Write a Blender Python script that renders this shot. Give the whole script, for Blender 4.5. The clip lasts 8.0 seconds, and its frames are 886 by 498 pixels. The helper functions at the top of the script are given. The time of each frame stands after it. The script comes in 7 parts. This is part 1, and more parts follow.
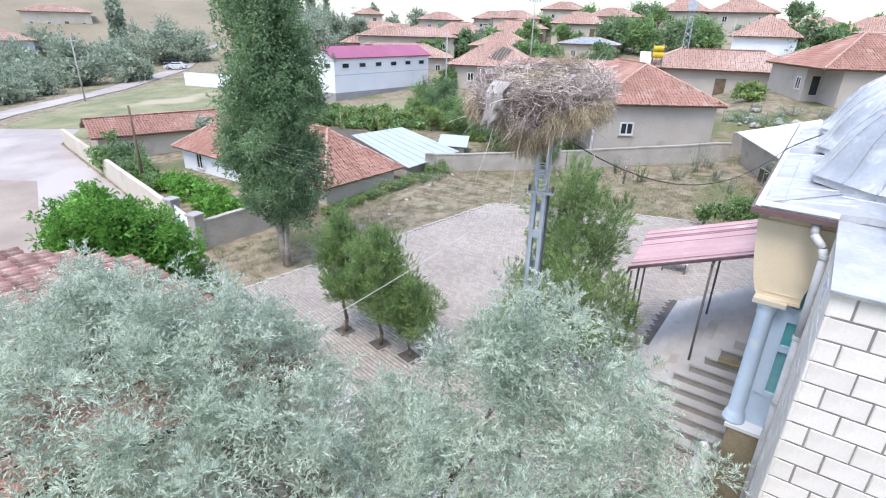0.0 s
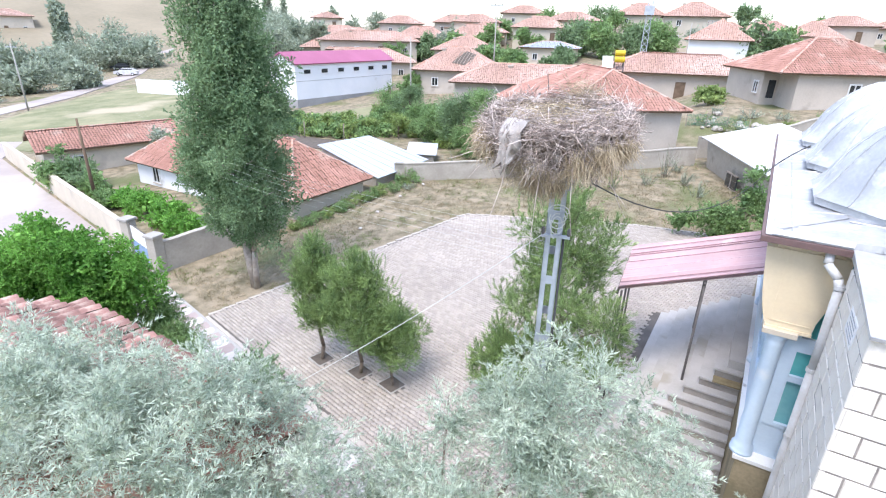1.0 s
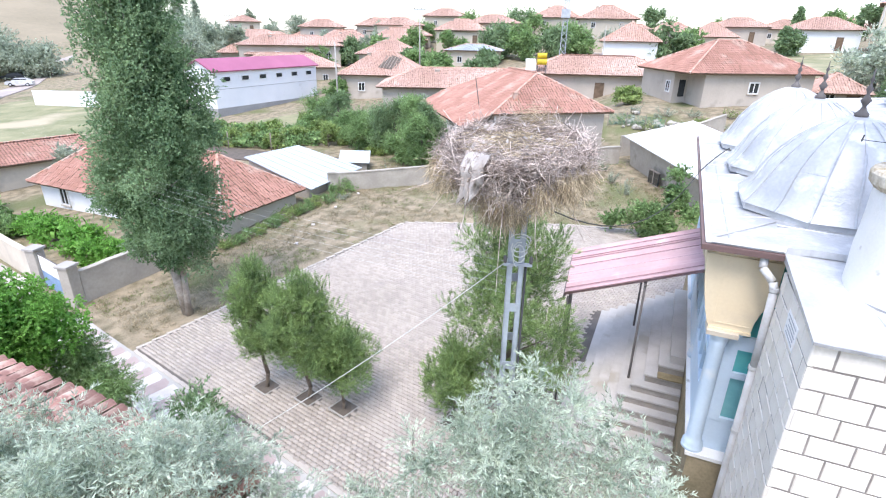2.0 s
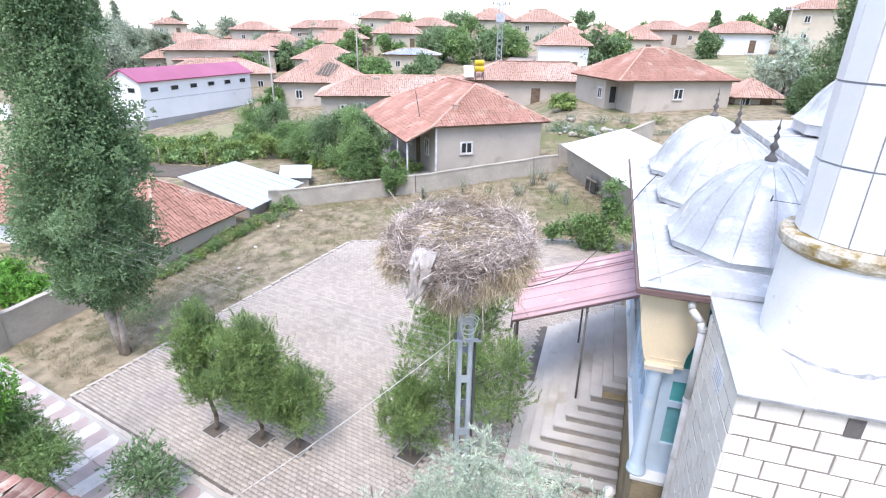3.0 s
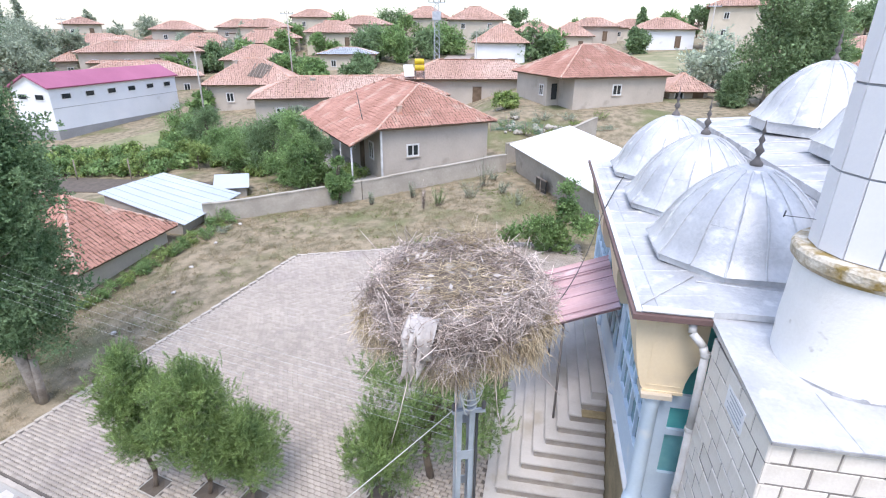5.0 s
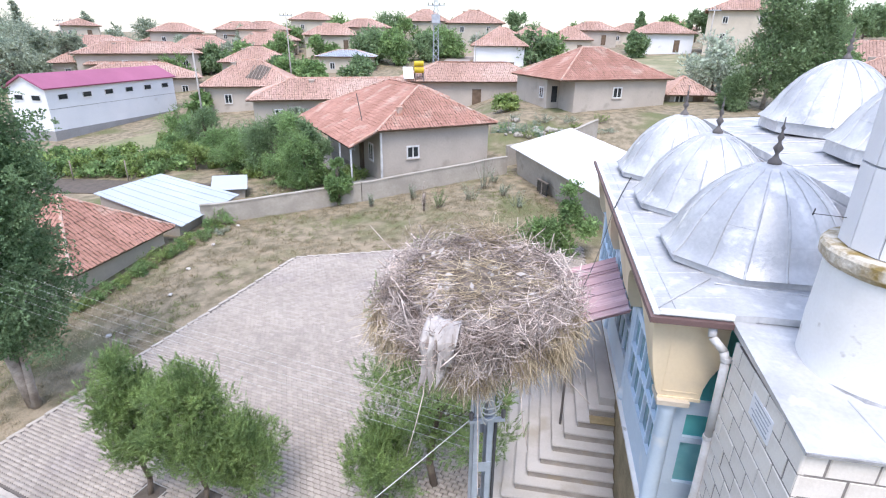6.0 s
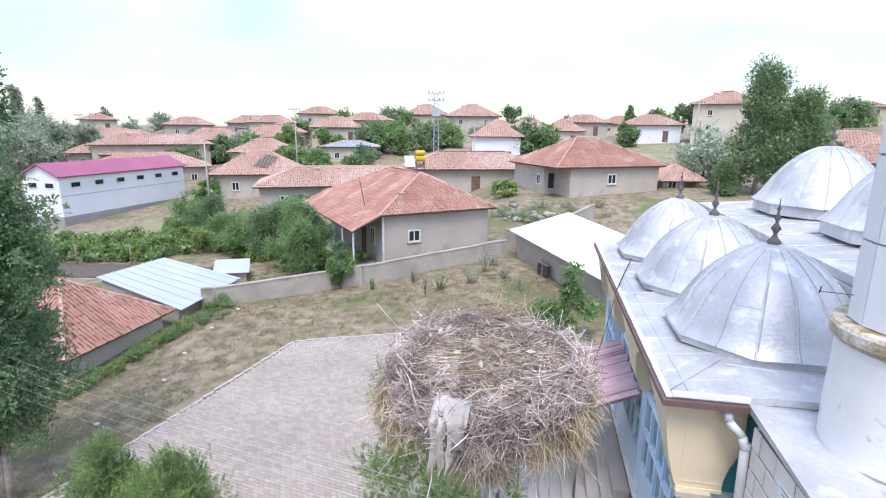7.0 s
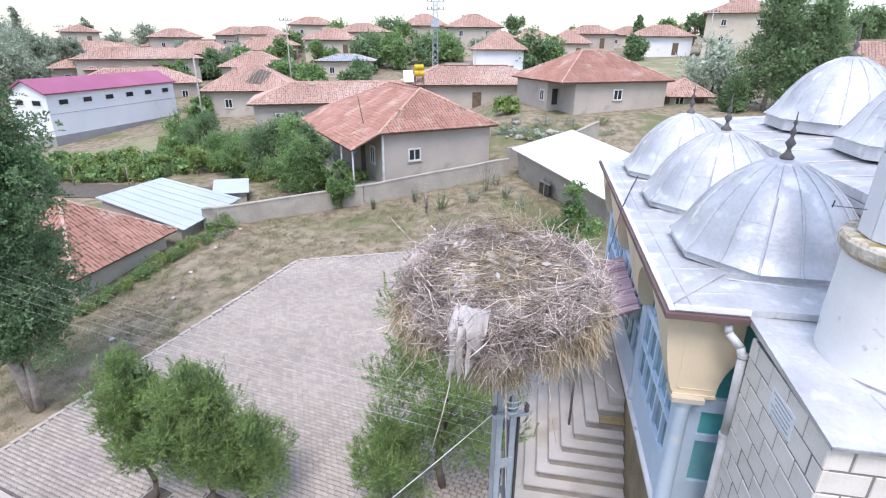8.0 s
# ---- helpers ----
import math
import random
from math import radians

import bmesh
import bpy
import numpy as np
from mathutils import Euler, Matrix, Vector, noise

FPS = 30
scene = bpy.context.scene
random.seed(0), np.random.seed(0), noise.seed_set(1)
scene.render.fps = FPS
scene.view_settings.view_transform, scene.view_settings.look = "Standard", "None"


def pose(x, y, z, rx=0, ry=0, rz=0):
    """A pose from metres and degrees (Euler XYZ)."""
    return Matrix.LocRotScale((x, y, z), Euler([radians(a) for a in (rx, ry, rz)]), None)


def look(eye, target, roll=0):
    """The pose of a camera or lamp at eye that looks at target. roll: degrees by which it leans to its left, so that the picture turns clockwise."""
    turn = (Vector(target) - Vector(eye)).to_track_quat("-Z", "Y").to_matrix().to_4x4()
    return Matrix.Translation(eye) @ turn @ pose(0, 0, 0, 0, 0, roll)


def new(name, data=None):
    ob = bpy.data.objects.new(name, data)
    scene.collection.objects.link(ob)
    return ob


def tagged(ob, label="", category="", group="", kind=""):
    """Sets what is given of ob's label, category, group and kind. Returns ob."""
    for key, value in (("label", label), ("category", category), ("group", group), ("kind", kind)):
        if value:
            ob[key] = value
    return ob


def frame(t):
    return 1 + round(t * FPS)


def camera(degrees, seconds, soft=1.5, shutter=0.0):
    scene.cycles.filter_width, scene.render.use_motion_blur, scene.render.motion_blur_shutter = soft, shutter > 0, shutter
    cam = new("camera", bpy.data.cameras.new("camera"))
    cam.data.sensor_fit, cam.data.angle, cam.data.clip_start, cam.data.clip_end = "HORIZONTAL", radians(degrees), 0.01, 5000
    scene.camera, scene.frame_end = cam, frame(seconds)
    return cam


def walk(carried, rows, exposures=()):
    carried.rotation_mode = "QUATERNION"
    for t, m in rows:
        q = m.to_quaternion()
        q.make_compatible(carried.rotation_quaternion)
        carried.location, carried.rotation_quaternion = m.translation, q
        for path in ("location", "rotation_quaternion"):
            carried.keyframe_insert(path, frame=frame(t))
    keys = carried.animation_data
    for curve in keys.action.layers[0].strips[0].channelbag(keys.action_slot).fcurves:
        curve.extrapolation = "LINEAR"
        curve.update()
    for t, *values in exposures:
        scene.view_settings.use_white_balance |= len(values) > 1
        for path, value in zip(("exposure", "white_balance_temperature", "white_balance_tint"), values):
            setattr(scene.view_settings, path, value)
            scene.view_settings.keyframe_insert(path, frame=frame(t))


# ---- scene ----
cam = camera(80.7, 8.0, soft=1.15)
PATH = [
    (0, (-0.407, 0.681, 8.7), (-1.468, 2.181, 7.911), 1.6),
    (0.5, (-0.779, 0.907, 8.769), (-1.898, 2.369, 7.988), 1.2),
    (1, (-1.231, 1.105, 8.924), (-2.186, 2.681, 8.146), 1.5),
    (1.5, (-1.466, 1.176, 9.007), (-2.228, 2.856, 8.234), 1.2),
    (1.7, (-1.543, 1.197, 9.01), (-2.287, 2.886, 8.241), 1.1),
    (2.8, (-1.693, 1.35, 9.985), (-2.369, 3.067, 9.213), 1.0),
    (3, (-1.723, 1.391, 10.035), (-2.268, 3.155, 9.268), 0.9),
    (3.5, (-1.825, 1.452, 10.087), (-2.248, 3.252, 9.323), 0.7),
    (4, (-1.971, 1.581, 10.097), (-2.35, 3.39, 9.333), 0.6),
    (4.5, (-2.152, 1.908, 10.084), (-2.51, 3.721, 9.32), 0.5),
    (4.7, (-2.28, 2.171, 10.083), (-2.626, 3.984, 9.312), 0.3),
    (6, (-2.653, 2.67, 9.882), (-2.986, 4.491, 9.123), 0.7),
    (6.5, (-2.643, 2.74, 9.893), (-2.999, 4.643, 9.389), 0.3),
    (7, (-2.707, 2.66, 9.824), (-3.061, 4.575, 9.37), 0.5),
    (7.5, (-2.782, 2.644, 9.804), (-3.113, 4.47, 9.06), 0.4),
    (8, (-2.834, 2.662, 9.758), (-3.166, 4.488, 9.014), 0.4),
]
walk(cam, [(t, look(eye, target, roll)) for t, eye, target, roll in PATH],
     exposures=[(0.0, 1.18, 6420, 12), (0.5, 1.39, 6430, 12), (1.0, 1.5, 6460, 13), (1.7, 1.5, 6500, 13), (3.0, 1.45, 6550, 14), (4.5, 1.23, 6560, 14), (6.0, 1.22, 6550, 15), (6.5, 1.24, 6530, 15), (7.0, 1.1, 6500, 15), (7.5, 1.05, 6560, 16), (8.0, 1.1, 6500, 15)])


# ---- world, sun, exposure ----
world = bpy.data.worlds.new("sky")
scene.world = world
world.use_nodes = True
wn, wl = world.node_tree.nodes, world.node_tree.links
wn.clear()
w_out, w_bg, w_sky = wn.new("ShaderNodeOutputWorld"), wn.new("ShaderNodeBackground"), wn.new("ShaderNodeTexSky")
w_sky.sky_type, w_sky.sun_disc = "NISHITA", False
SUN_ELEV, SUN_AZ = 62.0, 175.0      # azimuth clockwise from +y
w_sky.sun_elevation, w_sky.sun_rotation = radians(SUN_ELEV), radians(SUN_AZ)
w_sky.air_density, w_sky.dust_density, w_sky.ozone_density = 1.0, 0.4, 1.5
w_tc, w_map, w_noise, w_ramp, w_mix = (wn.new("ShaderNodeTexCoord"), wn.new("ShaderNodeMapping"), wn.new("ShaderNodeTexNoise"),
                                       wn.new("ShaderNodeValToRGB"), wn.new("ShaderNodeMix"))
w_map.inputs["Scale"].default_value = (1.0, 1.0, 2.6)
w_noise.inputs["Scale"].default_value, w_noise.inputs["Detail"].default_value = 1.7, 5.0
w_ramp.color_ramp.elements[0].position, w_ramp.color_ramp.elements[1].position = 0.42, 0.73
w_mix.data_type = "RGBA"
w_mix.inputs[7].default_value = (5.7, 6.1, 6.65, 1)
wl.new(w_tc.outputs["Generated"], w_map.inputs["Vector"])
wl.new(w_map.outputs["Vector"], w_noise.inputs["Vector"])
wl.new(w_noise.outputs["Fac"], w_ramp.inputs["Fac"])
w_sep, w_haze, w_add = wn.new("ShaderNodeSeparateXYZ"), wn.new("ShaderNodeMapRange"), wn.new("ShaderNodeMath")
w_haze.inputs["From Min"].default_value, w_haze.inputs["From Max"].default_value = -0.05, 0.07
w_haze.inputs["To Min"].default_value, w_haze.inputs["To Max"].default_value = 1.0, 0.0
w_add.operation, w_add.use_clamp = "MAXIMUM", True
wl.new(w_tc.outputs["Generated"], w_sep.inputs[0])
wl.new(w_sep.outputs["Z"], w_haze.inputs["Value"])
wl.new(w_haze.outputs["Result"], w_add.inputs[0])
wl.new(w_ramp.outputs["Color"], w_add.inputs[1])
wl.new(w_add.outputs[0], w_mix.inputs[0])
wl.new(w_sky.outputs["Color"], w_mix.inputs[6])
w_law, w_mul = wn.new("ShaderNodeMapRange"), wn.new("ShaderNodeMix")
w_law.inputs["From Min"].default_value, w_law.inputs["From Max"].default_value = 0.0, 0.75
w_law.inputs["To Min"].default_value, w_law.inputs["To Max"].default_value = 0.52, 1.28
w_mul.data_type, w_mul.blend_type = "RGBA", "MULTIPLY"
w_mul.inputs[0].default_value = 1.0
wl.new(w_sep.outputs["Z"], w_law.inputs["Value"])
wl.new(w_mix.outputs[2], w_mul.inputs[6])
wl.new(w_law.outputs["Result"], w_mul.inputs[7])
wl.new(w_mul.outputs[2], w_bg.inputs["Color"])
w_bg.inputs["Strength"].default_value = 0.15
wl.new(w_bg.outputs["Background"], w_out.inputs["Surface"])

sun = new("sun", bpy.data.lights.new("sun", "SUN"))
sun.data.energy, sun.data.angle, sun.data.color = 1.5, radians(26), (1.0, 0.96, 0.9)
_az, _el = radians(SUN_AZ), radians(SUN_ELEV)
sun.matrix_world = look((30 * math.sin(_az), 30 * math.cos(_az), 80), (0, 0, 80 - 30 * math.tan(_el)))


# ---- materials ----
def material(name, base, dark=None, rough=0.8, metal=0.0, scale=3.0, fine=40.0, bump=0.3, bump_dist=0.01, random=0.0, island=0.0, spec=0.3,
             stain=None, stain_scale=0.6, stain_at=0.55, translucent=0.0, mix_lo=0.35, mix_hi=0.7):
    """A node material: two noises between base and dark, optional stains, variation by object or by island, bump."""
    m = bpy.data.materials.new(name)
    m.use_nodes = True
    n, l = m.node_tree.nodes, m.node_tree.links
    p = n["Principled BSDF"]
    dark = dark or tuple(c * 0.7 for c in base)
    tc = n.new("ShaderNodeTexCoord")
    n1, n2 = n.new("ShaderNodeTexNoise"), n.new("ShaderNodeTexNoise")
    n1.inputs["Scale"].default_value, n1.inputs["Detail"].default_value = scale, 6
    n2.inputs["Scale"].default_value, n2.inputs["Detail"].default_value = fine, 4
    add = n.new("ShaderNodeMath")
    add.operation = "MULTIPLY_ADD"
    add.inputs[1].default_value = 0.35
    ramp = n.new("ShaderNodeValToRGB")
    ramp.color_ramp.elements[0].position, ramp.color_ramp.elements[1].position = mix_lo + 0.17, mix_hi + 0.17
    ramp.color_ramp.elements[0].color, ramp.color_ramp.elements[1].color = (*dark, 1), (*base, 1)
    for x in (n1, n2):
        l.new(tc.outputs["Object"], x.inputs["Vector"])
    l.new(n2.outputs["Fac"], add.inputs[0])
    l.new(n1.outputs["Fac"], add.inputs[2])
    l.new(add.outputs[0], ramp.inputs["Fac"])
    colour = ramp.outputs["Color"]
    if stain:
        n3, r3, mx = n.new("ShaderNodeTexNoise"), n.new("ShaderNodeValToRGB"), n.new("ShaderNodeMix")
        n3.inputs["Scale"].default_value, n3.inputs["Detail"].default_value = stain_scale, 7
        r3.color_ramp.elements[0].position, r3.color_ramp.elements[1].position = stain_at, stain_at + 0.12
        mx.data_type = "RGBA"
        mx.inputs[7].default_value = (*stain, 1)
        l.new(tc.outputs["Object"], n3.inputs["Vector"])
        l.new(n3.outputs["Fac"], r3.inputs["Fac"])
        l.new(r3.outputs["Color"], mx.inputs[0])
        l.new(colour, mx.inputs[6])
        colour = mx.outputs[2]
    if random or island:
        src = n.new("ShaderNodeObjectInfo").outputs["Random"] if random else n.new("ShaderNodeNewGeometry").outputs["Random Per Island"]
        amount = random or island
        mr, hs = n.new("ShaderNodeMapRange"), n.new("ShaderNodeHueSaturation")
        mr.inputs["To Min"].default_value, mr.inputs["To Max"].default_value = 1 - amount, 1 + amount
        l.new(src, mr.inputs["Value"])
        l.new(mr.outputs["Result"], hs.inputs["Value"])
        l.new(colour, hs.inputs["Color"])
        colour = hs.outputs["Color"]
    l.new(colour, p.inputs["Base Color"])
    p.inputs["Roughness"].default_value, p.inputs["Metallic"].default_value = rough, metal
    p.inputs["Specular IOR Level"].default_value = spec
    if bump:
        b = n.new("ShaderNodeBump")
        b.inputs["Strength"].default_value, b.inputs["Distance"].default_value = bump, bump_dist
        l.new(n2.outputs["Fac"], b.inputs["Height"])
        l.new(b.outputs["Normal"], p.inputs["Normal"])
    if translucent:
        t, ms = n.new("ShaderNodeBsdfTranslucent"), n.new("ShaderNodeMixShader")
        ms.inputs[0].default_value = translucent
        l.new(colour, t.inputs["Color"])
        l.new(p.outputs["BSDF"], ms.inputs[1])
        l.new(t.outputs["BSDF"], ms.inputs[2])
        l.new(ms.outputs[0], n["Material Output"].inputs["Surface"])
    return m


M = {}
M["dry_grass"] = material("dry_grass", (0.35, 0.285, 0.20), (0.135, 0.118, 0.07), scale=1.7, fine=22, bump=1.0, bump_dist=0.05, stain=(0.155, 0.165, 0.075), stain_scale=0.22, stain_at=0.53, mix_lo=0.3, mix_hi=0.66)
M["paver"] = material("paver", (0.435, 0.383, 0.340), (0.37, 0.324, 0.285), scale=0.35, fine=18, island=0.12, bump=0.4, bump_dist=0.004, rough=0.85, stain=(0.36, 0.315, 0.29), stain_scale=0.3, stain_at=0.55)
M["paver_one"] = material("paver_one", (0.435, 0.383, 0.340), (0.37, 0.324, 0.285), scale=0.35, fine=18, random=0.12, bump=0.4, bump_dist=0.004, rough=0.85)
M["sand_joint"] = material("sand_joint", (0.17, 0.148, 0.134), scale=2, fine=40)
M["concrete"] = material("concrete", (0.46, 0.44, 0.41), (0.36, 0.34, 0.32), scale=0.8, fine=25, stain=(0.30, 0.28, 0.25), stain_scale=0.8, stain_at=0.6)
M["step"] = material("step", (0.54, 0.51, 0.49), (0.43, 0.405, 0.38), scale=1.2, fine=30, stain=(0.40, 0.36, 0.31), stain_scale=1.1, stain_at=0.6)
# darker than the treads: shade below their edges painted in, along with dirt
M["shaded_riser"] = material("shaded_riser", (0.40, 0.365, 0.33), (0.28, 0.25, 0.225), scale=2.5, fine=30, stain=(0.33, 0.28, 0.22), stain_scale=2.0, stain_at=0.55)
M["lead"] = material("lead", (0.62, 0.62, 0.63), (0.44, 0.445, 0.46), scale=1.3, fine=16, rough=0.44, metal=0.35, bump=0.5, bump_dist=0.02, stain=(0.70, 0.695, 0.69), stain_scale=3.0, stain_at=0.57)
M["stone_block"] = material("stone_block", (0.79, 0.74, 0.685), (0.67, 0.615, 0.555), scale=2.2, fine=30, random=0.05, bump=0.5, bump_dist=0.006, stain=(0.50, 0.46, 0.41), stain_scale=2.2, stain_at=0.62)
M["mortar"] = material("mortar", (0.31, 0.28, 0.26), scale=4, fine=40)
M["white_paint"] = material("white_paint", (0.79, 0.78, 0.77), (0.71, 0.70, 0.685), scale=1.8, fine=26, stain=(0.33, 0.29, 0.25), stain_scale=3.6, stain_at=0.635, rough=0.6, bump=0.6)
M["moss_stone"] = material("moss_stone", (0.68, 0.63, 0.55), (0.34, 0.28, 0.19), scale=6, fine=30, stain=(0.26, 0.19, 0.07), stain_scale=4.5, stain_at=0.5, bump=0.9, bump_dist=0.02)
M["shaft_tile"] = material("shaft_tile", (0.80, 0.80, 0.82), (0.74, 0.74, 0.77), scale=1, fine=30, rough=0.35, random=0.02, bump=0.05)
M["grey_joint"] = material("grey_joint", (0.36, 0.37, 0.40), scale=2, fine=30)
M["yellow_wall"] = material("yellow_wall", (0.75, 0.63, 0.45), (0.67, 0.555, 0.39), scale=0.9, fine=18, stain=(0.60, 0.50, 0.37), stain_scale=1.2, stain_at=0.62)
M["blue_wall"] = material("blue_wall", (0.60, 0.71, 0.82), (0.52, 0.63, 0.75), scale=0.9, fine=18, stain=(0.70, 0.74, 0.78), stain_scale=1.4, stain_at=0.62)
M["teal_glass"] = material("teal_glass", (0.13, 0.50, 0.50), (0.09, 0.40, 0.42), scale=2.0, fine=6, rough=0.12, bump=0.02, spec=0.6)
M["side_glass"] = material("side_glass", (0.20, 0.34, 0.37), (0.12, 0.23, 0.26), scale=1.6, fine=5, rough=0.1, bump=0.02, spec=0.6)
M["gutter"] = material("gutter", (0.18, 0.115, 0.11), scale=2, fine=20, rough=0.5)
M["pipe"] = material("pipe", (0.60, 0.60, 0.61), (0.47, 0.455, 0.44), scale=3, fine=20, rough=0.45)
M["pink_sheet"] = material("pink_sheet", (0.60, 0.40, 0.415), (0.51, 0.33, 0.345), scale=0.9, fine=10, rough=0.5, stain=(0.66, 0.50, 0.51), stain_scale=1.2, stain_at=0.6)
M["magenta_sheet"] = material("magenta_sheet", (0.38, 0.125, 0.21), (0.32, 0.10, 0.175), scale=0.3, fine=4, rough=0.6)
M["steel"] = material("steel", (0.52, 0.55, 0.60), (0.40, 0.43, 0.48), scale=3, fine=20, rough=0.5, metal=0.4)
M["dark_metal"] = material("dark_metal", (0.16, 0.145, 0.14), scale=3, fine=20, rough=0.6)
M["wire"] = material("wire", (0.05, 0.05, 0.05), scale=3, fine=20, rough=0.6)
M["pale_wire"] = material("pale_wire", (0.68, 0.68, 0.65), scale=3, fine=20, rough=0.6)
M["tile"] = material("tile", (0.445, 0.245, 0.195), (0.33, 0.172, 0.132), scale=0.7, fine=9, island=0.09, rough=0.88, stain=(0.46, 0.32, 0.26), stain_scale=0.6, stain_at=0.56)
# roof tiles of the village, with the distance haze mixed into a paler colour
M["tile_haze"] = material("tile_haze", (0.54, 0.36, 0.30), (0.43, 0.275, 0.22), scale=0.25, fine=2.2, island=0.11, rough=0.9, stain=(0.53, 0.38, 0.32), stain_scale=0.2, stain_at=0.54)
M["ridge_mortar"] = material("ridge_mortar", (0.52, 0.42, 0.36), (0.46, 0.24, 0.17), scale=3, fine=15)
M["plaster"] = material("plaster", (0.51, 0.455, 0.40), (0.43, 0.38, 0.33), scale=0.5, fine=8, stain=(0.38, 0.335, 0.29), stain_scale=0.7, stain_at=0.6)
M["cream"] = material("cream", (0.62, 0.55, 0.46), (0.52, 0.46, 0.38), scale=0.4, fine=6, stain=(0.46, 0.41, 0.35), stain_scale=0.5, stain_at=0.6)
M["whitewash"] = material("whitewash", (0.80, 0.80, 0.82), (0.73, 0.74, 0.77), scale=0.4, fine=6, stain=(0.58, 0.57, 0.56), stain_scale=0.6, stain_at=0.64)
M["grey_render"] = material("grey_render", (0.36, 0.35, 0.35), (0.29, 0.285, 0.28), scale=0.5, fine=8)
M["garden_wall"] = material("garden_wall", (0.46, 0.42, 0.37), (0.34, 0.31, 0.27), scale=0.8, fine=9, stain=(0.28, 0.26, 0.22), stain_scale=0.8, stain_at=0.58)
M["white_sheet"] = material("white_sheet", (0.80, 0.80, 0.79), (0.74, 0.74, 0.74), scale=0.4, fine=5, rough=0.5)
M["blue_sheet"] = material("blue_sheet", (0.50, 0.545, 0.60), (0.44, 0.485, 0.545), scale=0.4, fine=5, rough=0.5, metal=0.15)
M["window_frame"] = material("window_frame", (0.78, 0.78, 0.78), scale=2, fine=20, rough=0.5)
M["glass_dark"] = material("glass_dark", (0.035, 0.04, 0.045), scale=2, fine=8, rough=0.08, bump=0.02, spec=0.6)
M["wood"] = material("wood", (0.20, 0.14, 0.10), (0.13, 0.09, 0.06), scale=2, fine=20)
M["grey_wood"] = material("grey_wood", (0.34, 0.29, 0.25), (0.24, 0.20, 0.17), scale=2, fine=20)
M["bark"] = material("bark", (0.24, 0.20, 0.16), (0.14, 0.11, 0.09), scale=4, fine=25, bump=0.8, bump_dist=0.02)
M["pale_bark"] = material("pale_bark", (0.44, 0.39, 0.34), (0.25, 0.215, 0.185), scale=4, fine=25, bump=0.6, bump_dist=0.02)
M["oleaster_leaf"] = material("oleaster_leaf", (0.68, 0.735, 0.605), (0.31, 0.38, 0.295), scale=2.2, fine=7, island=0.3, rough=0.6, bump=0, translucent=0.35)
M["poplar_leaf"] = material("poplar_leaf", (0.31, 0.43, 0.24), (0.15, 0.245, 0.125), scale=0.6, fine=4, island=0.3, rough=0.75, spec=0.12, bump=0, translucent=0.4)
M["pine_leaf"] = material("pine_leaf", (0.345, 0.47, 0.175), (0.13, 0.205, 0.08), scale=1.8, fine=6, island=0.4, rough=0.6, bump=0, translucent=0.3)
M["bush_leaf"] = material("bush_leaf", (0.26, 0.50, 0.11), (0.14, 0.32, 0.06), scale=0.9, fine=5, island=0.4, rough=0.55, bump=0, translucent=0.4)
M["garden_leaf"] = material("garden_leaf", (0.33, 0.47, 0.20), (0.18, 0.285, 0.115), scale=0.5, fine=3, island=0.4, rough=0.6, bump=0, translucent=0.4)
M["vine_leaf"] = material("vine_leaf", (0.38, 0.47, 0.17), (0.22, 0.31, 0.11), scale=0.5, fine=3, island=0.4, rough=0.6, bump=0, translucent=0.4)
M["far_leaf"] = material("far_leaf", (0.45, 0.50, 0.39), (0.29, 0.345, 0.255), scale=0.2, fine=1.5, island=0.35, rough=0.7, bump=0, translucent=0.35)
M["far_poplar_leaf"] = material("far_poplar_leaf", (0.30, 0.41, 0.225), (0.17, 0.255, 0.125), scale=0.4, fine=3, island=0.4, rough=0.6, bump=0, translucent=0.4)
M["damp_plinth"] = material("damp_plinth", (0.36, 0.29, 0.19), (0.19, 0.16, 0.10), scale=1.4, fine=18, bump=0.5)
M["moss_block"] = material("moss_block", (0.33, 0.26, 0.15), (0.24, 0.19, 0.11), scale=5, fine=30, bump=0.6)
M["old_lead"] = material("old_lead", (0.40, 0.40, 0.41), (0.27, 0.27, 0.28), scale=5, fine=24, rough=0.55, metal=0.2, bump=0.5, bump_dist=0.012)
M["stick"] = material("stick", (0.71, 0.61, 0.56), (0.23, 0.18, 0.155), scale=5, fine=30, island=0.55, mix_lo=0.32, mix_hi=0.66)
M["straw"] = material("straw", (0.60, 0.50, 0.355), (0.36, 0.285, 0.19), scale=5, fine=30, island=0.45)
M["nest_fill"] = material("nest_fill", (0.30, 0.25, 0.21), (0.14, 0.11, 0.09), scale=9, fine=50, bump=1.0, bump_dist=0.03, stain=(0.58, 0.55, 0.52), stain_scale=7, stain_at=0.55)
M["cloth"] = material("cloth", (0.64, 0.60, 0.58), (0.44, 0.40, 0.38), scale=6, fine=30, translucent=0.2)
M["path_red"] = material("path_red", (0.42, 0.34, 0.325), (0.35, 0.28, 0.265), scale=2, fine=20, random=0.06)
M["path_white"] = material("path_white", (0.63, 0.59, 0.57), (0.52, 0.48, 0.46), scale=2, fine=20, random=0.05, stain=(0.45, 0.41, 0.39), stain_scale=2.0, stain_at=0.6)
M["road"] = material("road", (0.40, 0.345, 0.32), (0.33, 0.285, 0.265), scale=0.3, fine=4, stain=(0.45, 0.40, 0.375), stain_scale=0.12, stain_at=0.52)
M["soil"] = material("soil", (0.14, 0.115, 0.095), scale=4, fine=30)
M["tank_yellow"] = material("tank_yellow", (0.62, 0.45, 0.03), scale=2, fine=10, rough=0.4)
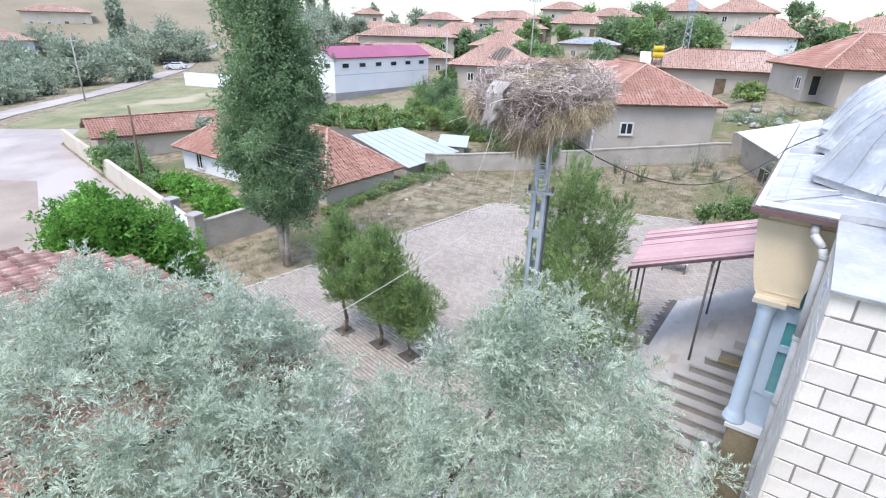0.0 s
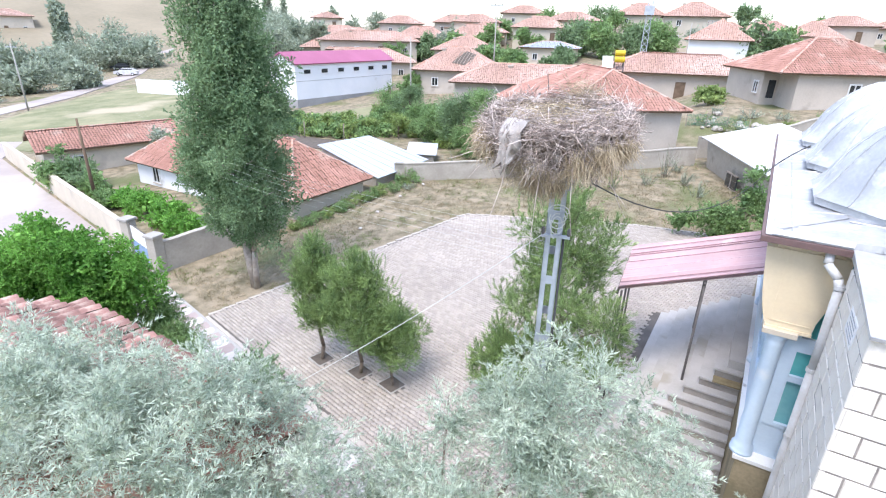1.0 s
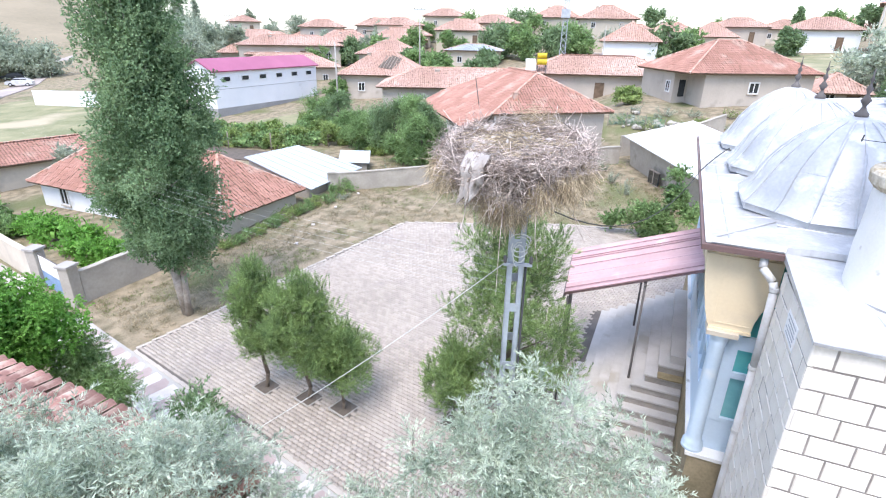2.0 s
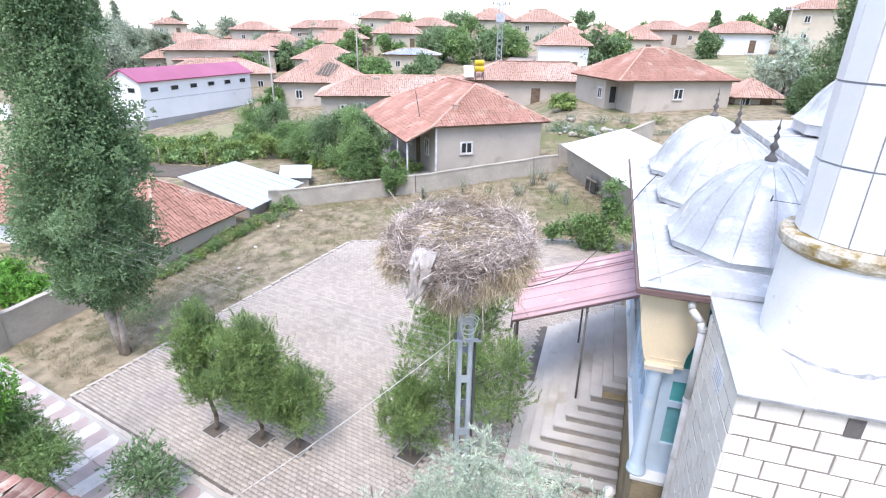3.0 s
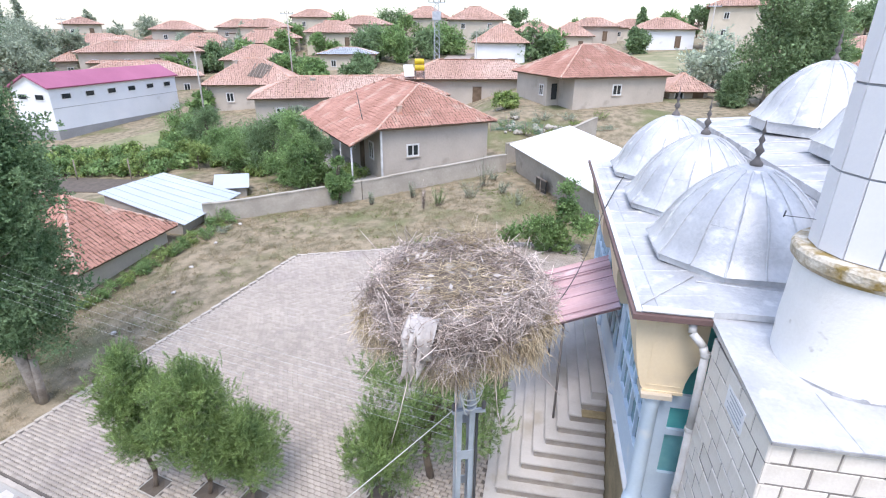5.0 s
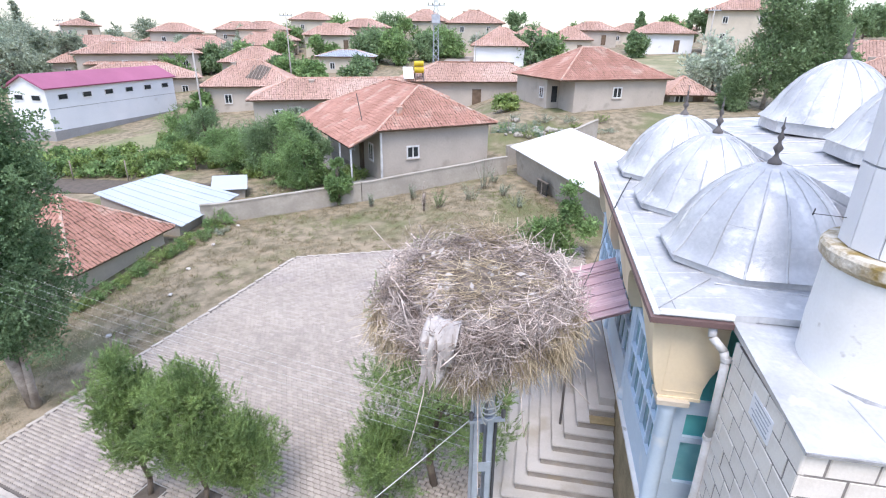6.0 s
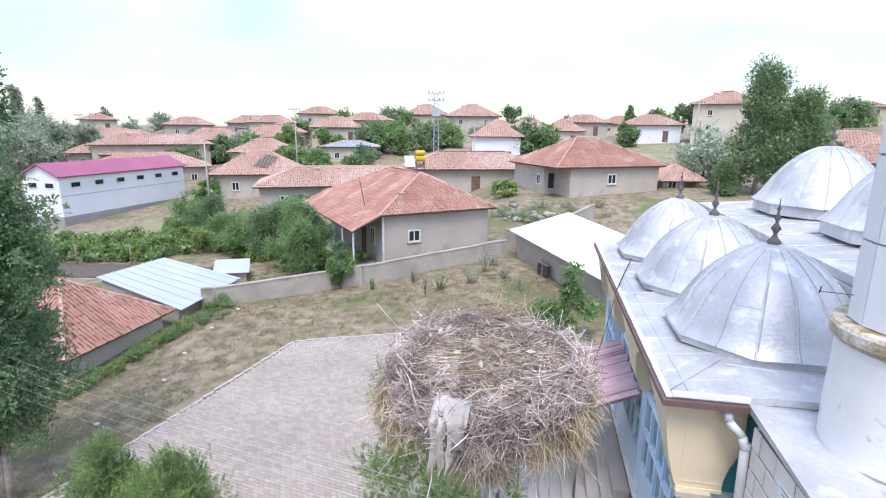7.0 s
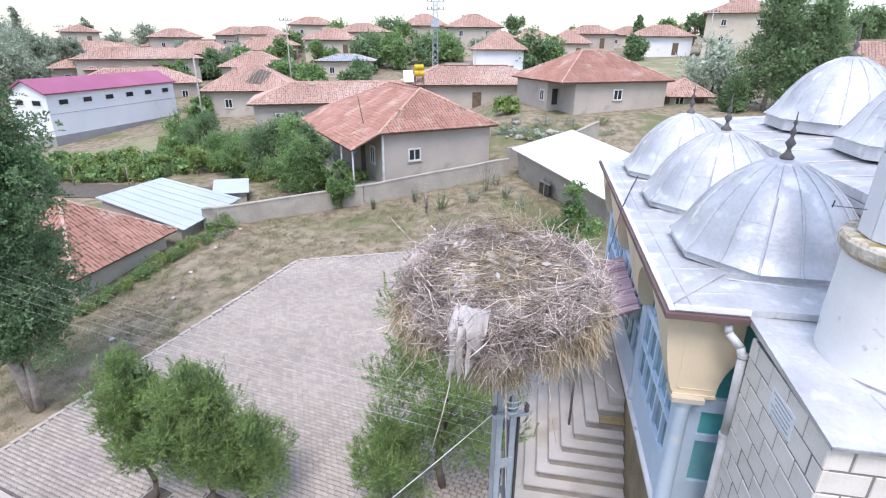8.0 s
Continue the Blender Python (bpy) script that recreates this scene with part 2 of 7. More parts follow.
M["car_paint"] = material("car_paint", (0.7, 0.7, 0.72), scale=1, fine=10, rough=0.25, bump=0)
M["car_dark"] = material("car_dark", (0.03, 0.035, 0.04), scale=1, fine=10, rough=0.25, bump=0)
M["rubber"] = material("rubber", (0.03, 0.03, 0.03), scale=2, fine=20)


# ---- mesh helpers ----
def ramp(a, b, x):
    """A smooth step from 0 at a to 1 at b."""
    u = min(max((x - a) / (b - a), 0.0), 1.0)
    return u * u * (3 - 2 * u)


def terrain(x, y):
    """Height of the ground: it falls gently to the west and climbs to the village in the north."""
    s = 0.02 * min(max(x, 0.0), 150.0) + 0.03 * min(max(x, 0.0), 120.0) * ramp(55, 100, y)
    if x < -5.5:
        s = 0.075 * (max(x, -20.0) + 5.5) + 0.03 * (max(min(x, -20.0), -160.0) + 20.0)
    s += 18.0 * ramp(-125, -260, x) * (1 - ramp(150, 230, y))
    v = min(max(y, 5.0), 400.0) - 11.0
    s += 0.05 * min(v, 49.0) + (0.06 + 0.035 * ramp(0, -40, x)) * min(max(v - 49.0, 0.0), 70.0) + 0.008 * max(v - 119.0, 0.0)
    return s + 1.8 * ramp(41, 50, y) * ramp(-14, -4, x) * (1 - 0.7 * ramp(60, 110, y))


def thing(name, loc=(0, 0, 0), rz=0.0, label="", category="", group="", kind=""):
    ob = new(name)
    ob.empty_display_size = 0.2
    ob.matrix_world = pose(*loc, 0, 0, rz)
    return tagged(ob, label, category, group, kind)


def link_mesh(name, me, mat, parent=None, label="", smooth=False):
    if mat:
        me.materials.append(mat)
    if smooth:
        me.polygons.foreach_set("use_smooth", [True] * len(me.polygons))
    ob = new(name, me)
    ob.parent = parent
    if label:
        ob["label"] = label
    return ob


def part(name, bm, mat, parent=None, label="", smooth=False):
    bmesh.ops.recalc_face_normals(bm, faces=bm.faces)
    me = bpy.data.meshes.new(name)
    bm.to_mesh(me)
    bm.free()
    return link_mesh(name, me, mat, parent, label, smooth)


def raw(name, verts, faces, mat, parent=None, label="", smooth=False):
    """A mesh of quads or triangles from arrays."""
    verts, faces = np.asarray(verts, float).reshape(-1, 3), np.asarray(faces, np.int64)
    k = faces.shape[1]
    me = bpy.data.meshes.new(name)
    me.vertices.add(len(verts))
    me.vertices.foreach_set("co", verts.ravel())
    me.loops.add(faces.size)
    me.loops.foreach_set("vertex_index", faces.ravel())
    me.polygons.add(len(faces))
    me.polygons.foreach_set("loop_start", np.arange(0, faces.size, k))
    me.update(calc_edges=True)
    return link_mesh(name, me, mat, parent, label, smooth)


def box(bm, x0, x1, y0, y1, z0, z1, m=None):
    v = [bm.verts.new((m @ Vector(c)) if m else c) for c in
         ((x0, y0, z0), (x1, y0, z0), (x1, y1, z0), (x0, y1, z0), (x0, y0, z1), (x1, y0, z1), (x1, y1, z1), (x0, y1, z1))]
    for f in ((3, 2, 1, 0), (4, 5, 6, 7), (0, 1, 5, 4), (1, 2, 6, 5), (2, 3, 7, 6), (3, 0, 4, 7)):
        bm.faces.new([v[i] for i in f])
    return v


def block(name, dims, mat, parent=None, label="", bevel=0.0):
    bm = bmesh.new()
    box(bm, *dims)
    if bevel:
        bmesh.ops.bevel(bm, geom=bm.edges[:], offset=bevel, segments=2, affect="EDGES", profile=0.5)
    return part(name, bm, mat, parent, label)


def tube(bm, a, b, r0, r1=None, sides=8, cap=True):
    a, b = Vector(a), Vector(b)
    r1 = r0 if r1 is None else r1
    d = (b - a).normalized()
    u = d.orthogonal().normalized()
    w = d.cross(u)
    rings = []
    for c, r in ((a, r0), (b, r1)):
        rings.append([bm.verts.new(c + r * (math.cos(2 * math.pi * i / sides) * u + math.sin(2 * math.pi * i / sides) * w)) for i in range(sides)])
    for i in range(sides):
        bm.faces.new((rings[0][i], rings[0][(i + 1) % sides], rings[1][(i + 1) % sides], rings[1][i]))
    if cap:
        bm.faces.new(rings[0][::-1])
        bm.faces.new(rings[1])


def rod(name, a, b, r, mat, parent=None, label="", sides=8, r1=None):
    bm = bmesh.new()
    tube(bm, a, b, r, r1, sides)
    return part(name, bm, mat, parent, label, smooth=sides > 6)


def lathe(bm, profile, sides=24, centre=(0, 0), turn=0.0):
    """Turns a profile of (radius, z) about an upright axis."""
    rings = []
    for r, z in profile:
        rings.append([bm.verts.new((centre[0] + r * math.cos(turn + 2 * math.pi * i / sides), centre[1] + r * math.sin(turn + 2 * math.pi * i / sides), z))
                      for i in range(sides)])
    for p, q in zip(rings, rings[1:]):
        for i in range(sides):
            bm.faces.new((p[i], p[(i + 1) % sides], q[(i + 1) % sides], q[i]))
    bm.faces.new(rings[0][::-1])
    bm.faces.new(rings[-1])


def plate(bm, poly, thick):
    """A flat slab under a polygon of 3D points."""
    p = [Vector(c) for c in poly]
    nrm = (p[1] - p[0]).cross(p[2] - p[0]).normalized()
    if nrm.z < 0:
        p.reverse()
        nrm = -nrm
    top = [bm.verts.new(c) for c in p]
    bot = [bm.verts.new(c - nrm * thick) for c in p]
    bm.faces.new(top)
    bm.faces.new(bot[::-1])
    for i in range(len(p)):
        j = (i + 1) % len(p)
        bm.faces.new((top[j], top[i], bot[i], bot[j]))


def path_tube(bm, pts, r, sides=5):
    """One unbroken tube along a line of points."""
    pts = [Vector(p) for p in pts]
    rings = []
    for i, p in enumerate(pts):
        t = (pts[min(i + 1, len(pts) - 1)] - pts[max(i - 1, 0)]).normalized()
        u = t.cross(Vector((0.13, 0.07, 1))).normalized()
        w = t.cross(u)
        rings.append([bm.verts.new(p + r * (math.cos(6.2832 * k / sides) * u + math.sin(6.2832 * k / sides) * w)) for k in range(sides)])
    for a, c in zip(rings, rings[1:]):
        for k in range(sides):
            bm.faces.new((a[k], a[(k + 1) % sides], c[(k + 1) % sides], c[k]))
    bm.faces.new(rings[0][::-1])
    bm.faces.new(rings[-1])


def cable(name, a, b, sag, r, mat, label="", category="cable", steps=14, group=""):
    a, b = Vector(a), Vector(b)
    bm = bmesh.new()
    path_tube(bm, [a.lerp(b, i / steps) - Vector((0, 0, 4 * sag * (i / steps) * (1 - i / steps))) for i in range(steps + 1)], r)
    return tagged(part(name, bm, mat), label, category, group)


def inside(poly, pts, slack=0.0):
    """Which points (n x 2) lie in a convex polygon."""
    poly = np.asarray(poly, float)
    area = sum(poly[i][0] * poly[(i + 1) % len(poly)][1] - poly[(i + 1) % len(poly)][0] * poly[i][1] for i in range(len(poly)))
    ok = np.ones(len(pts), bool)
    for i in range(len(poly)):
        a, b = poly[i], poly[(i + 1) % len(poly)]
        e = (b - a) / max(np.linalg.norm(b - a), 1e-9)
        side = (e[0] * (pts[:, 1] - a[1]) - e[1] * (pts[:, 0] - a[0])) * (1 if area > 0 else -1)
        ok &= side > -slack
    return ok


def tile_field(planes, size=(0.26, 0.36), seed=1):
    """Curved clay tiles laid over roof planes (3D polygons whose first edge is the eave): vertices and quads."""
    rng = np.random.default_rng(seed)
    verts, count = [], 0
    prof = np.array([(0.0, 0.0), (0.16, 0.5), (0.42, 1.0), (0.68, 0.5), (0.84, 0.05)])
    for plane in planes:
        p = [np.array(c, float) for c in plane]
        u = (p[1] - p[0]) / np.linalg.norm(p[1] - p[0])
        n = np.cross(p[1] - p[0], p[2] - p[0])
        n /= np.linalg.norm(n)
        if n[2] < 0:
            n = -n
        v = np.cross(n, u)
        if v[2] < 0:
            v = -v
        uv = np.array([((c - p[0]) @ u, (c - p[0]) @ v) for c in p])
        lo, hi = uv.min(0), uv.max(0)
        cu, cv = np.meshgrid(np.arange(lo[0], hi[0], size[0]), np.arange(lo[1] - 0.02, hi[1], size[1]))
        c = np.stack([cu.ravel(), cv.ravel()], 1)
        c = c[inside(uv, c + (size[0] / 2, size[1] / 2), slack=0.06)]
        if not len(c):
            continue
        c = c + rng.normal(0, 0.012, c.shape)
        lift = rng.normal(0.012, 0.008, len(c))
        h = size[0] * 0.27
        ring = []
        for end in (0, 1):
            for a, b in prof:
                ring.append(p[0] + np.outer(c[:, 0] + a * size[0] * 1.08, u) + np.outer(c[:, 1] + end * size[1] * 1.12, v)
                            + np.outer(lift + b * h + (0.035 if end == 0 else 0.004), n))
        verts.append(np.stack(ring, 1).reshape(-1, 3))
        count += len(c)
    base = (np.arange(count) * 10)[:, None, None]
    quad = np.array([[i, i + 1, i + 6, i + 5] for i in range(4)])[None]
    return np.concatenate(verts), (base + quad).reshape(-1, 4)


def leaves(points, length, width, rng, droop=0.3, outward=None):
    """Small bent leaves at points (n x 3): vertices and quads."""
    n = len(points)
    d = rng.normal(0, 1, (n, 3))
    if outward is not None:
        d = d * 0.7 + outward
    d[:, 2] -= droop
    d /= np.linalg.norm(d, axis=1, keepdims=True)
    s = np.cross(d, rng.normal(0, 1, (n, 3)))
    s /= np.linalg.norm(s, axis=1, keepdims=True) + 1e-9
    ln = (length * rng.uniform(0.6, 1.3, n))[:, None]
    wd = (width * rng.uniform(0.7, 1.2, n))[:, None]
    v = np.stack([points, points + d * ln * 0.5 + s * wd / 2, points + d * ln, points + d * ln * 0.5 - s * wd / 2], 1)
    return v.reshape(-1, 3), (np.arange(n) * 4)[:, None] + np.arange(4)[None]


def blob_points(centres, radii, n, rng, shell=0.55, rough=0.25):
    """Points in the outer part of lumpy ellipsoids, weighted by their size."""
    centres, radii = np.asarray(centres, float), np.asarray(radii, float)
    if radii.ndim == 1:
        radii = np.repeat(radii[:, None], 3, 1)
    pick = rng.choice(len(centres), n, p=radii.prod(1) ** 0.67 / (radii.prod(1) ** 0.67).sum())
    d = rng.normal(0, 1, (n, 3))
    d /= np.linalg.norm(d, axis=1, keepdims=True)
    r = 1 - (1 - shell) * rng.random(n) ** 1.6 + rough * rng.normal(0, 0.4, n)
    return centres[pick] + d * radii[pick] * r[:, None], d


def twigs(starts, dirs, length, leaf_len, leaf_w, per, rng, droop=0.25, angle=0.7):
    """Leaves set along short bent twigs that start at points: vertices and quads."""
    n = len(starts)
    dirs = dirs / (np.linalg.norm(dirs, axis=1, keepdims=True) + 1e-9)
    ln = length * rng.uniform(0.6, 1.3, n)
    t = (np.arange(per) + 0.5)[None] / per + rng.uniform(-0.4, 0.4, (n, per)) / per
    p = starts[:, None] + dirs[:, None] * (t * ln[:, None])[..., None]
    p[..., 2] -= droop * (t ** 2) * ln[:, None]
    p = p.reshape(-1, 3)
    d0 = np.repeat(dirs, per, 0)
    side = rng.normal(0, 1, (n * per, 3))
    side -= d0 * (side * d0).sum(1, keepdims=True)
    side /= np.linalg.norm(side, axis=1, keepdims=True) + 1e-9
    d = d0 * math.cos(angle) + side * math.sin(angle)
    s = np.cross(d, side + rng.normal(0, 0.6, side.shape))
    s /= np.linalg.norm(s, axis=1, keepdims=True) + 1e-9
    k = len(p)
    ll = (leaf_len * rng.uniform(0.65, 1.25, k))[:, None]
    ww = (leaf_w * rng.uniform(0.7, 1.2, k))[:, None]
    v = np.stack([p, p + d * ll * 0.45 + s * ww / 2, p + d * ll, p + d * ll * 0.45 - s * ww / 2], 1)
    return v.reshape(-1, 3), (np.arange(k) * 4)[:, None] + np.arange(4)[None]


def joined(*pairs):
    vs, fs, k = [], [], 0
    for v, f in pairs:
        vs.append(v)
        fs.append(f + k)
        k += len(v)
    return np.concatenate(vs), np.concatenate(fs)


def boughs(bm, base, top, r, rng, n=10, spread=1.5, rise=0.5, start=0.25):
    """A tapered trunk in bent lengths, with limbs."""
    base, top = Vector(base), Vector(top)
    pts = [base.lerp(top, i / 5) + Vector((rng.normal(0, 0.04), rng.normal(0, 0.04), 0)) * (i > 0) * (top - base).length * 0.2 for i in range(6)]
    for i in range(5):
        tube(bm, pts[i], pts[i + 1], r * (1 - i / 5.5), r * (1 - (i + 1) / 5.5), 7)
    for k in range(n):
        f = start + (0.95 - start) * k / n
        p = pts[int(f * 5)].lerp(pts[min(int(f * 5) + 1, 5)], f * 5 % 1)
        a = rng.uniform(0, 6.28)
        s = spread * rng.uniform(0.6, 1.1) * (1.1 - 0.6 * f)
        mid = p + Vector((math.cos(a) * s * 0.5, math.sin(a) * s * 0.5, s * rise * 0.6))
        end = mid + Vector((math.cos(a + 0.4) * s * 0.5, math.sin(a + 0.4) * s * 0.5, s * rise * 0.5))
        tube(bm, p, mid, r * 0.35 * (1.1 - f), r * 0.22 * (1.1 - f), 5)
        tube(bm, mid, end, r * 0.22 * (1.1 - f), r * 0.06, 5)
    return pts


def tree(name, loc, height, crown, leaf, count, size, label, category="tree", bark="bark", trunk_r=0.12, seed=1, group="", droop=0.3, shell=0.5, limbs=10, rough=0.25, trunk_top=0.9, spread=None):
    """crown: (centres, radii) relative to the foot."""
    rng = np.random.default_rng(seed)
    root = thing(name, loc, 0, label, category, group)
    bm = bmesh.new()
    c, r = np.asarray(crown[0], float), np.asarray(crown[1], float)
    wide = spread or (r.max() if r.ndim == 1 else r[:, 0].max())
    boughs(bm, (0, 0, -0.1), (0, 0, height * trunk_top), trunk_r, rng, n=limbs, spread=wide)
    part("trunk", bm, M[bark], root, smooth=True)
    pts, d = blob_points(c, r, count, rng, shell, rough)
    v, f = leaves(pts, size[0], size[1], rng, droop, d * 0.6)
    raw("crown", v, f, M[leaf], root)
    return root


def lumps(rng, n, rx, ry, z0, z1, r0, r1, taper=0.5):
    """Random clump centres within an upright form."""
    c, r = [], []
    for i in range(n):
        f = rng.random()
        a, q = rng.uniform(0, 6.283), math.sqrt(rng.random())
        w = 1 - taper * abs(2 * f - 0.8) ** 1.5
        c.append((math.cos(a) * q * rx * w, math.sin(a) * q * ry * w, z0 + f * (z1 - z0)))
        r.append(rng.uniform(r0, r1) * (0.6 + 0.4 * w))
    return c, r


# ---- setting: ground, plaza, paths ----
def axis(lo, hi, near, step, far):
    a = [near[0] + i * step for i in range(int((near[1] - near[0]) / step) + 1)]
    s, x = step, a[-1]
    while x < hi:
        s *= 1.22
        x += s
        a.append(x)
    s, x = step, a[0]
    while x > lo:
        s *= 1.22
        x -= s
        a.insert(0, x)
    return np.array(a)


gx, gy = axis(-2600, 2600, (-62, 32), 1.0, 0), axis(-600, 3200, (-6, 80), 1.0, 0)
gv = [(x, y, terrain(x, y) - 0.06 + (0.05 * noise.noise((x * 0.4, y * 0.4, 0)) if not (-17.5 < x < 0.5 and 8 < y < 25) else 0.0)) for y in gy for x in gx]
nxg = len(gx)
gf = [(j * nxg + i, j * nxg + i + 1, (j + 1) * nxg + i + 1, (j + 1) * nxg + i) for j in range(len(gy) - 1) for i in range(nxg - 1)]
tagged(raw("ground", gv, gf, M["dry_grass"], smooth=True), "dry yellow grass and bare earth, greener in patches", "ground", kind="structure")


def draped(name, poly, mat, lift, label, category, step=1.0, kind="structure", thick=0.08):
    """A sheet with a thickness over a convex polygon, laid on the ground."""
    p = np.array(poly, float)
    lo, hi = p.min(0), p.max(0)
    bm = bmesh.new()
    bm_v = [bm.verts.new((x, y, 0)) for x, y in poly]
    bm.faces.new(bm_v)
    for k, ax in ((0, (1, 0, 0)), (1, (0, 1, 0))):
        c = lo[k] + step
        while c < hi[k]:
            co = [0, 0, 0]
            co[k] = c
            bmesh.ops.bisect_plane(bm, geom=bm.verts[:] + bm.edges[:] + bm.faces[:], plane_co=co, plane_no=ax)
            c += step
    for v in bm.verts:
        v.co.z = terrain(v.co.x, v.co.y) + lift
    r = bmesh.ops.extrude_face_region(bm, geom=bm.faces[:])
    for v in r["geom"]:
        if isinstance(v, bmesh.types.BMVert):
            v.co.z -= thick
    return tagged(part(name, bm, mat), label, category, kind=kind)


# ---- the square: blocks, kerbs, walk, planters ----
PLAZA = [(-16.9, 10.75), (-9.0, 8.75), (-2.0, 7.0), (0.15, 9.4), (-0.3, 26.2), (-13.6, 23.7)]
pavement = draped("pavement", PLAZA, M["sand_joint"], 0.012, "square paved with grey interlocking concrete blocks", "pavement")
PLANTERS = [(-11.2, 10.62), (-9.7, 10.62), (-8.52, 10.58), (-5.47, 11.02)]
PA = radians(-14.0)
PU, PV = np.array((math.cos(PA), math.sin(PA))), np.array((-math.sin(PA), math.cos(PA)))


def paver_cells():
    """Centres of the blocks in rows, in the square, off the planters and the stair."""
    L, W = 0.196, 0.116
    cells = []
    for j in range(-47, 222):
        for i in range(-23, 127):
            p = np.array((-17.5, 8.5)) + PU * (i * L + (j % 2) * L / 2) + PV * (j * W)
            cells.append(p)
    c = np.array(cells)
    ok = inside(PLAZA, c, slack=-0.02)
    for q in PLANTERS:
        ok &= ~((abs((c - q) @ PU) < 0.36) & (abs((c - q) @ PV) < 0.32))
    ok &= ~((c[:, 0] > -3.15) & (c[:, 1] > 11.2) & (c[:, 1] < 17.9))
    return c[ok]


def paver_shape():
    """One block: a zigzag outline with a chamfered top."""
    e = [0.010 * (1 if k % 2 == 0 else -1) for k in range(5)]
    xs = [-0.091, -0.048, 0.0, 0.048, 0.091]
    o = [(x, -0.0535 + q) for x, q in zip(xs, e)] + [(x, 0.0535 + q) for x, q in zip(xs[::-1], e[::-1])]
    v = [(x, y, 0.006) for x, y in o] + [(x * 0.96, y * 0.94, 0.03) for x, y in o]
    return np.array(v)


cells = paver_cells()
near = np.argsort((cells[:, 0] + 6.5) ** 2 + (cells[:, 1] - 11.0) ** 2)
shape = paver_shape()
rot = np.array([[PU[0], PV[0]], [PU[1], PV[1]]])
rngp = np.random.default_rng(3)
far_cells = cells[near[280:]]
tz = np.array([terrain(*p) for p in far_cells])
allv = np.empty((len(far_cells), 20, 3))
allv[:, :, :2] = (shape[:, :2] @ rot.T)[None] + far_cells[:, None]
allv[:, :, 2] = shape[None, :, 2] + tz[:, None] + rngp.normal(0, 0.002, len(far_cells))[:, None]
quads = [[i, (i + 1) % 10, 10 + (i + 1) % 10, 10 + i] for i in range(10)] + [[10 + i, 11 + i, 18 - i, 19 - i] for i in range(4)]
qf = (np.arange(len(far_cells)) * 20)[:, None, None] + np.array(quads)[None]
tagged(raw("paving_blocks", allv.reshape(-1, 3), qf.reshape(-1, 4), M["paver"], pavement), kind="stuff")

# kerb stones along the edge of the square
kerb = thing("kerb", (0, 0, 0), 0, "thin pale concrete kerb stones edging the square", "kerb", kind="structure")
kv = [(-0.248, -0.06, -0.1), (0.248, -0.06, -0.1), (0.248, 0.06, -0.1), (-0.248, 0.06, -0.1), (-0.248, -0.06, 0.034), (0.248, -0.06, 0.034), (0.248, 0.06, 0.034), (-0.248, 0.06, 0.034)]
kf = [(3, 2, 1, 0), (4, 5, 6, 7), (0, 1, 5, 4), (1, 2, 6, 5), (2, 3, 7, 6), (3, 0, 4, 7)]
kerb_me = bpy.data.meshes.new("kerb_stone")
kerb_me.from_pydata(kv, [], kf)
kerb_me.materials.append(material("kerb_stone", (0.54, 0.48, 0.43), (0.43, 0.385, 0.345), scale=2, fine=20, random=0.08))
for a, b in (((-16.98, 10.78), (-13.68, 23.75)), ((-13.6, 23.78), (-0.6, 26.25)), ((-16.9, 10.66), (-2.0, 6.92))):
    a, b = np.array(a), np.array(b)
    n = int(np.linalg.norm(b - a) / 0.5)
    ang = math.degrees(math.atan2(*(b - a)[::-1]))
    for i in range(n):
        p = a + (b - a) * (i + 0.5) / n
        k = new("kerb_stone", kerb_me)
        k.parent = kerb
        k.matrix_local = pose(p[0], p[1], terrain(*p) + rngp.normal(0, 0.006), rngp.normal(0, 0.6), 0, ang)

# walk of red and white slabs along the near edge
footpath = draped("footpath", [(-21.5, 11.75), (-16.95, 10.62), (-2.05, 6.9), (-3.0, 5.3), (-17.6, 8.9), (-21.8, 9.9)], M["concrete"], 0.012, "footpath of alternating red and white slabs", "footpath")
slab_me = []
for mat in ("path_red", "path_white"):
    me = bpy.data.meshes.new("slab")
    me.from_pydata([(sx * (0.255 - t), sy * (0.425 - t), z) for z, t in ((-0.03, 0.0), (0.035, 0.0), (0.045, 0.012)) for sx, sy in ((-1, -1), (1, -1), (1, 1), (-1, 1))], [],
                   [(k + i, k + (i + 1) % 4, k + 4 + (i + 1) % 4, k + 4 + i) for k in (0, 4) for i in range(4)] + [(8, 9, 10, 11)])
    me.materials.append(M[mat])
    slab_me.append(me)
fu, fv = np.array((14.7, -3.7)) / np.linalg.norm((14.7, -3.7)), np.array((3.7, 14.7)) / np.linalg.norm((14.7, -3.7))
for i in range(36):
    for j in range(2):
        p = np.array((-20.4, 11.54)) + fu * (0.525 * i) - fv * (0.58 + 0.86 * j)
        s = new("slab", slab_me[i % 2])
        s.parent = footpath
        s.matrix_local = pose(p[0], p[1], terrain(*p) + rngp.normal(0, 0.003), 0, 0, math.degrees(math.atan2(fu[1], fu[0])))

# planters
for x, y in PLANTERS:
    pl = thing("planter", (x, y, terrain(x, y)), -14, "square earth bed edged with pale concrete strips", "planter", "planters")
    block("earth", (-0.28, 0.28, -0.26, 0.26, -0.05, 0.03), M["soil"], pl)
    for q in ((-0.31, 0.31, -0.29, -0.26, -0.05, 0.05), (-0.31, 0.31, 0.26, 0.29, -0.05, 0.05), (-0.31, -0.28, -0.26, 0.26, -0.05, 0.05), (0.28, 0.31, -0.26, 0.26, -0.05, 0.05)):
        block("edging", q, M["concrete"], pl)

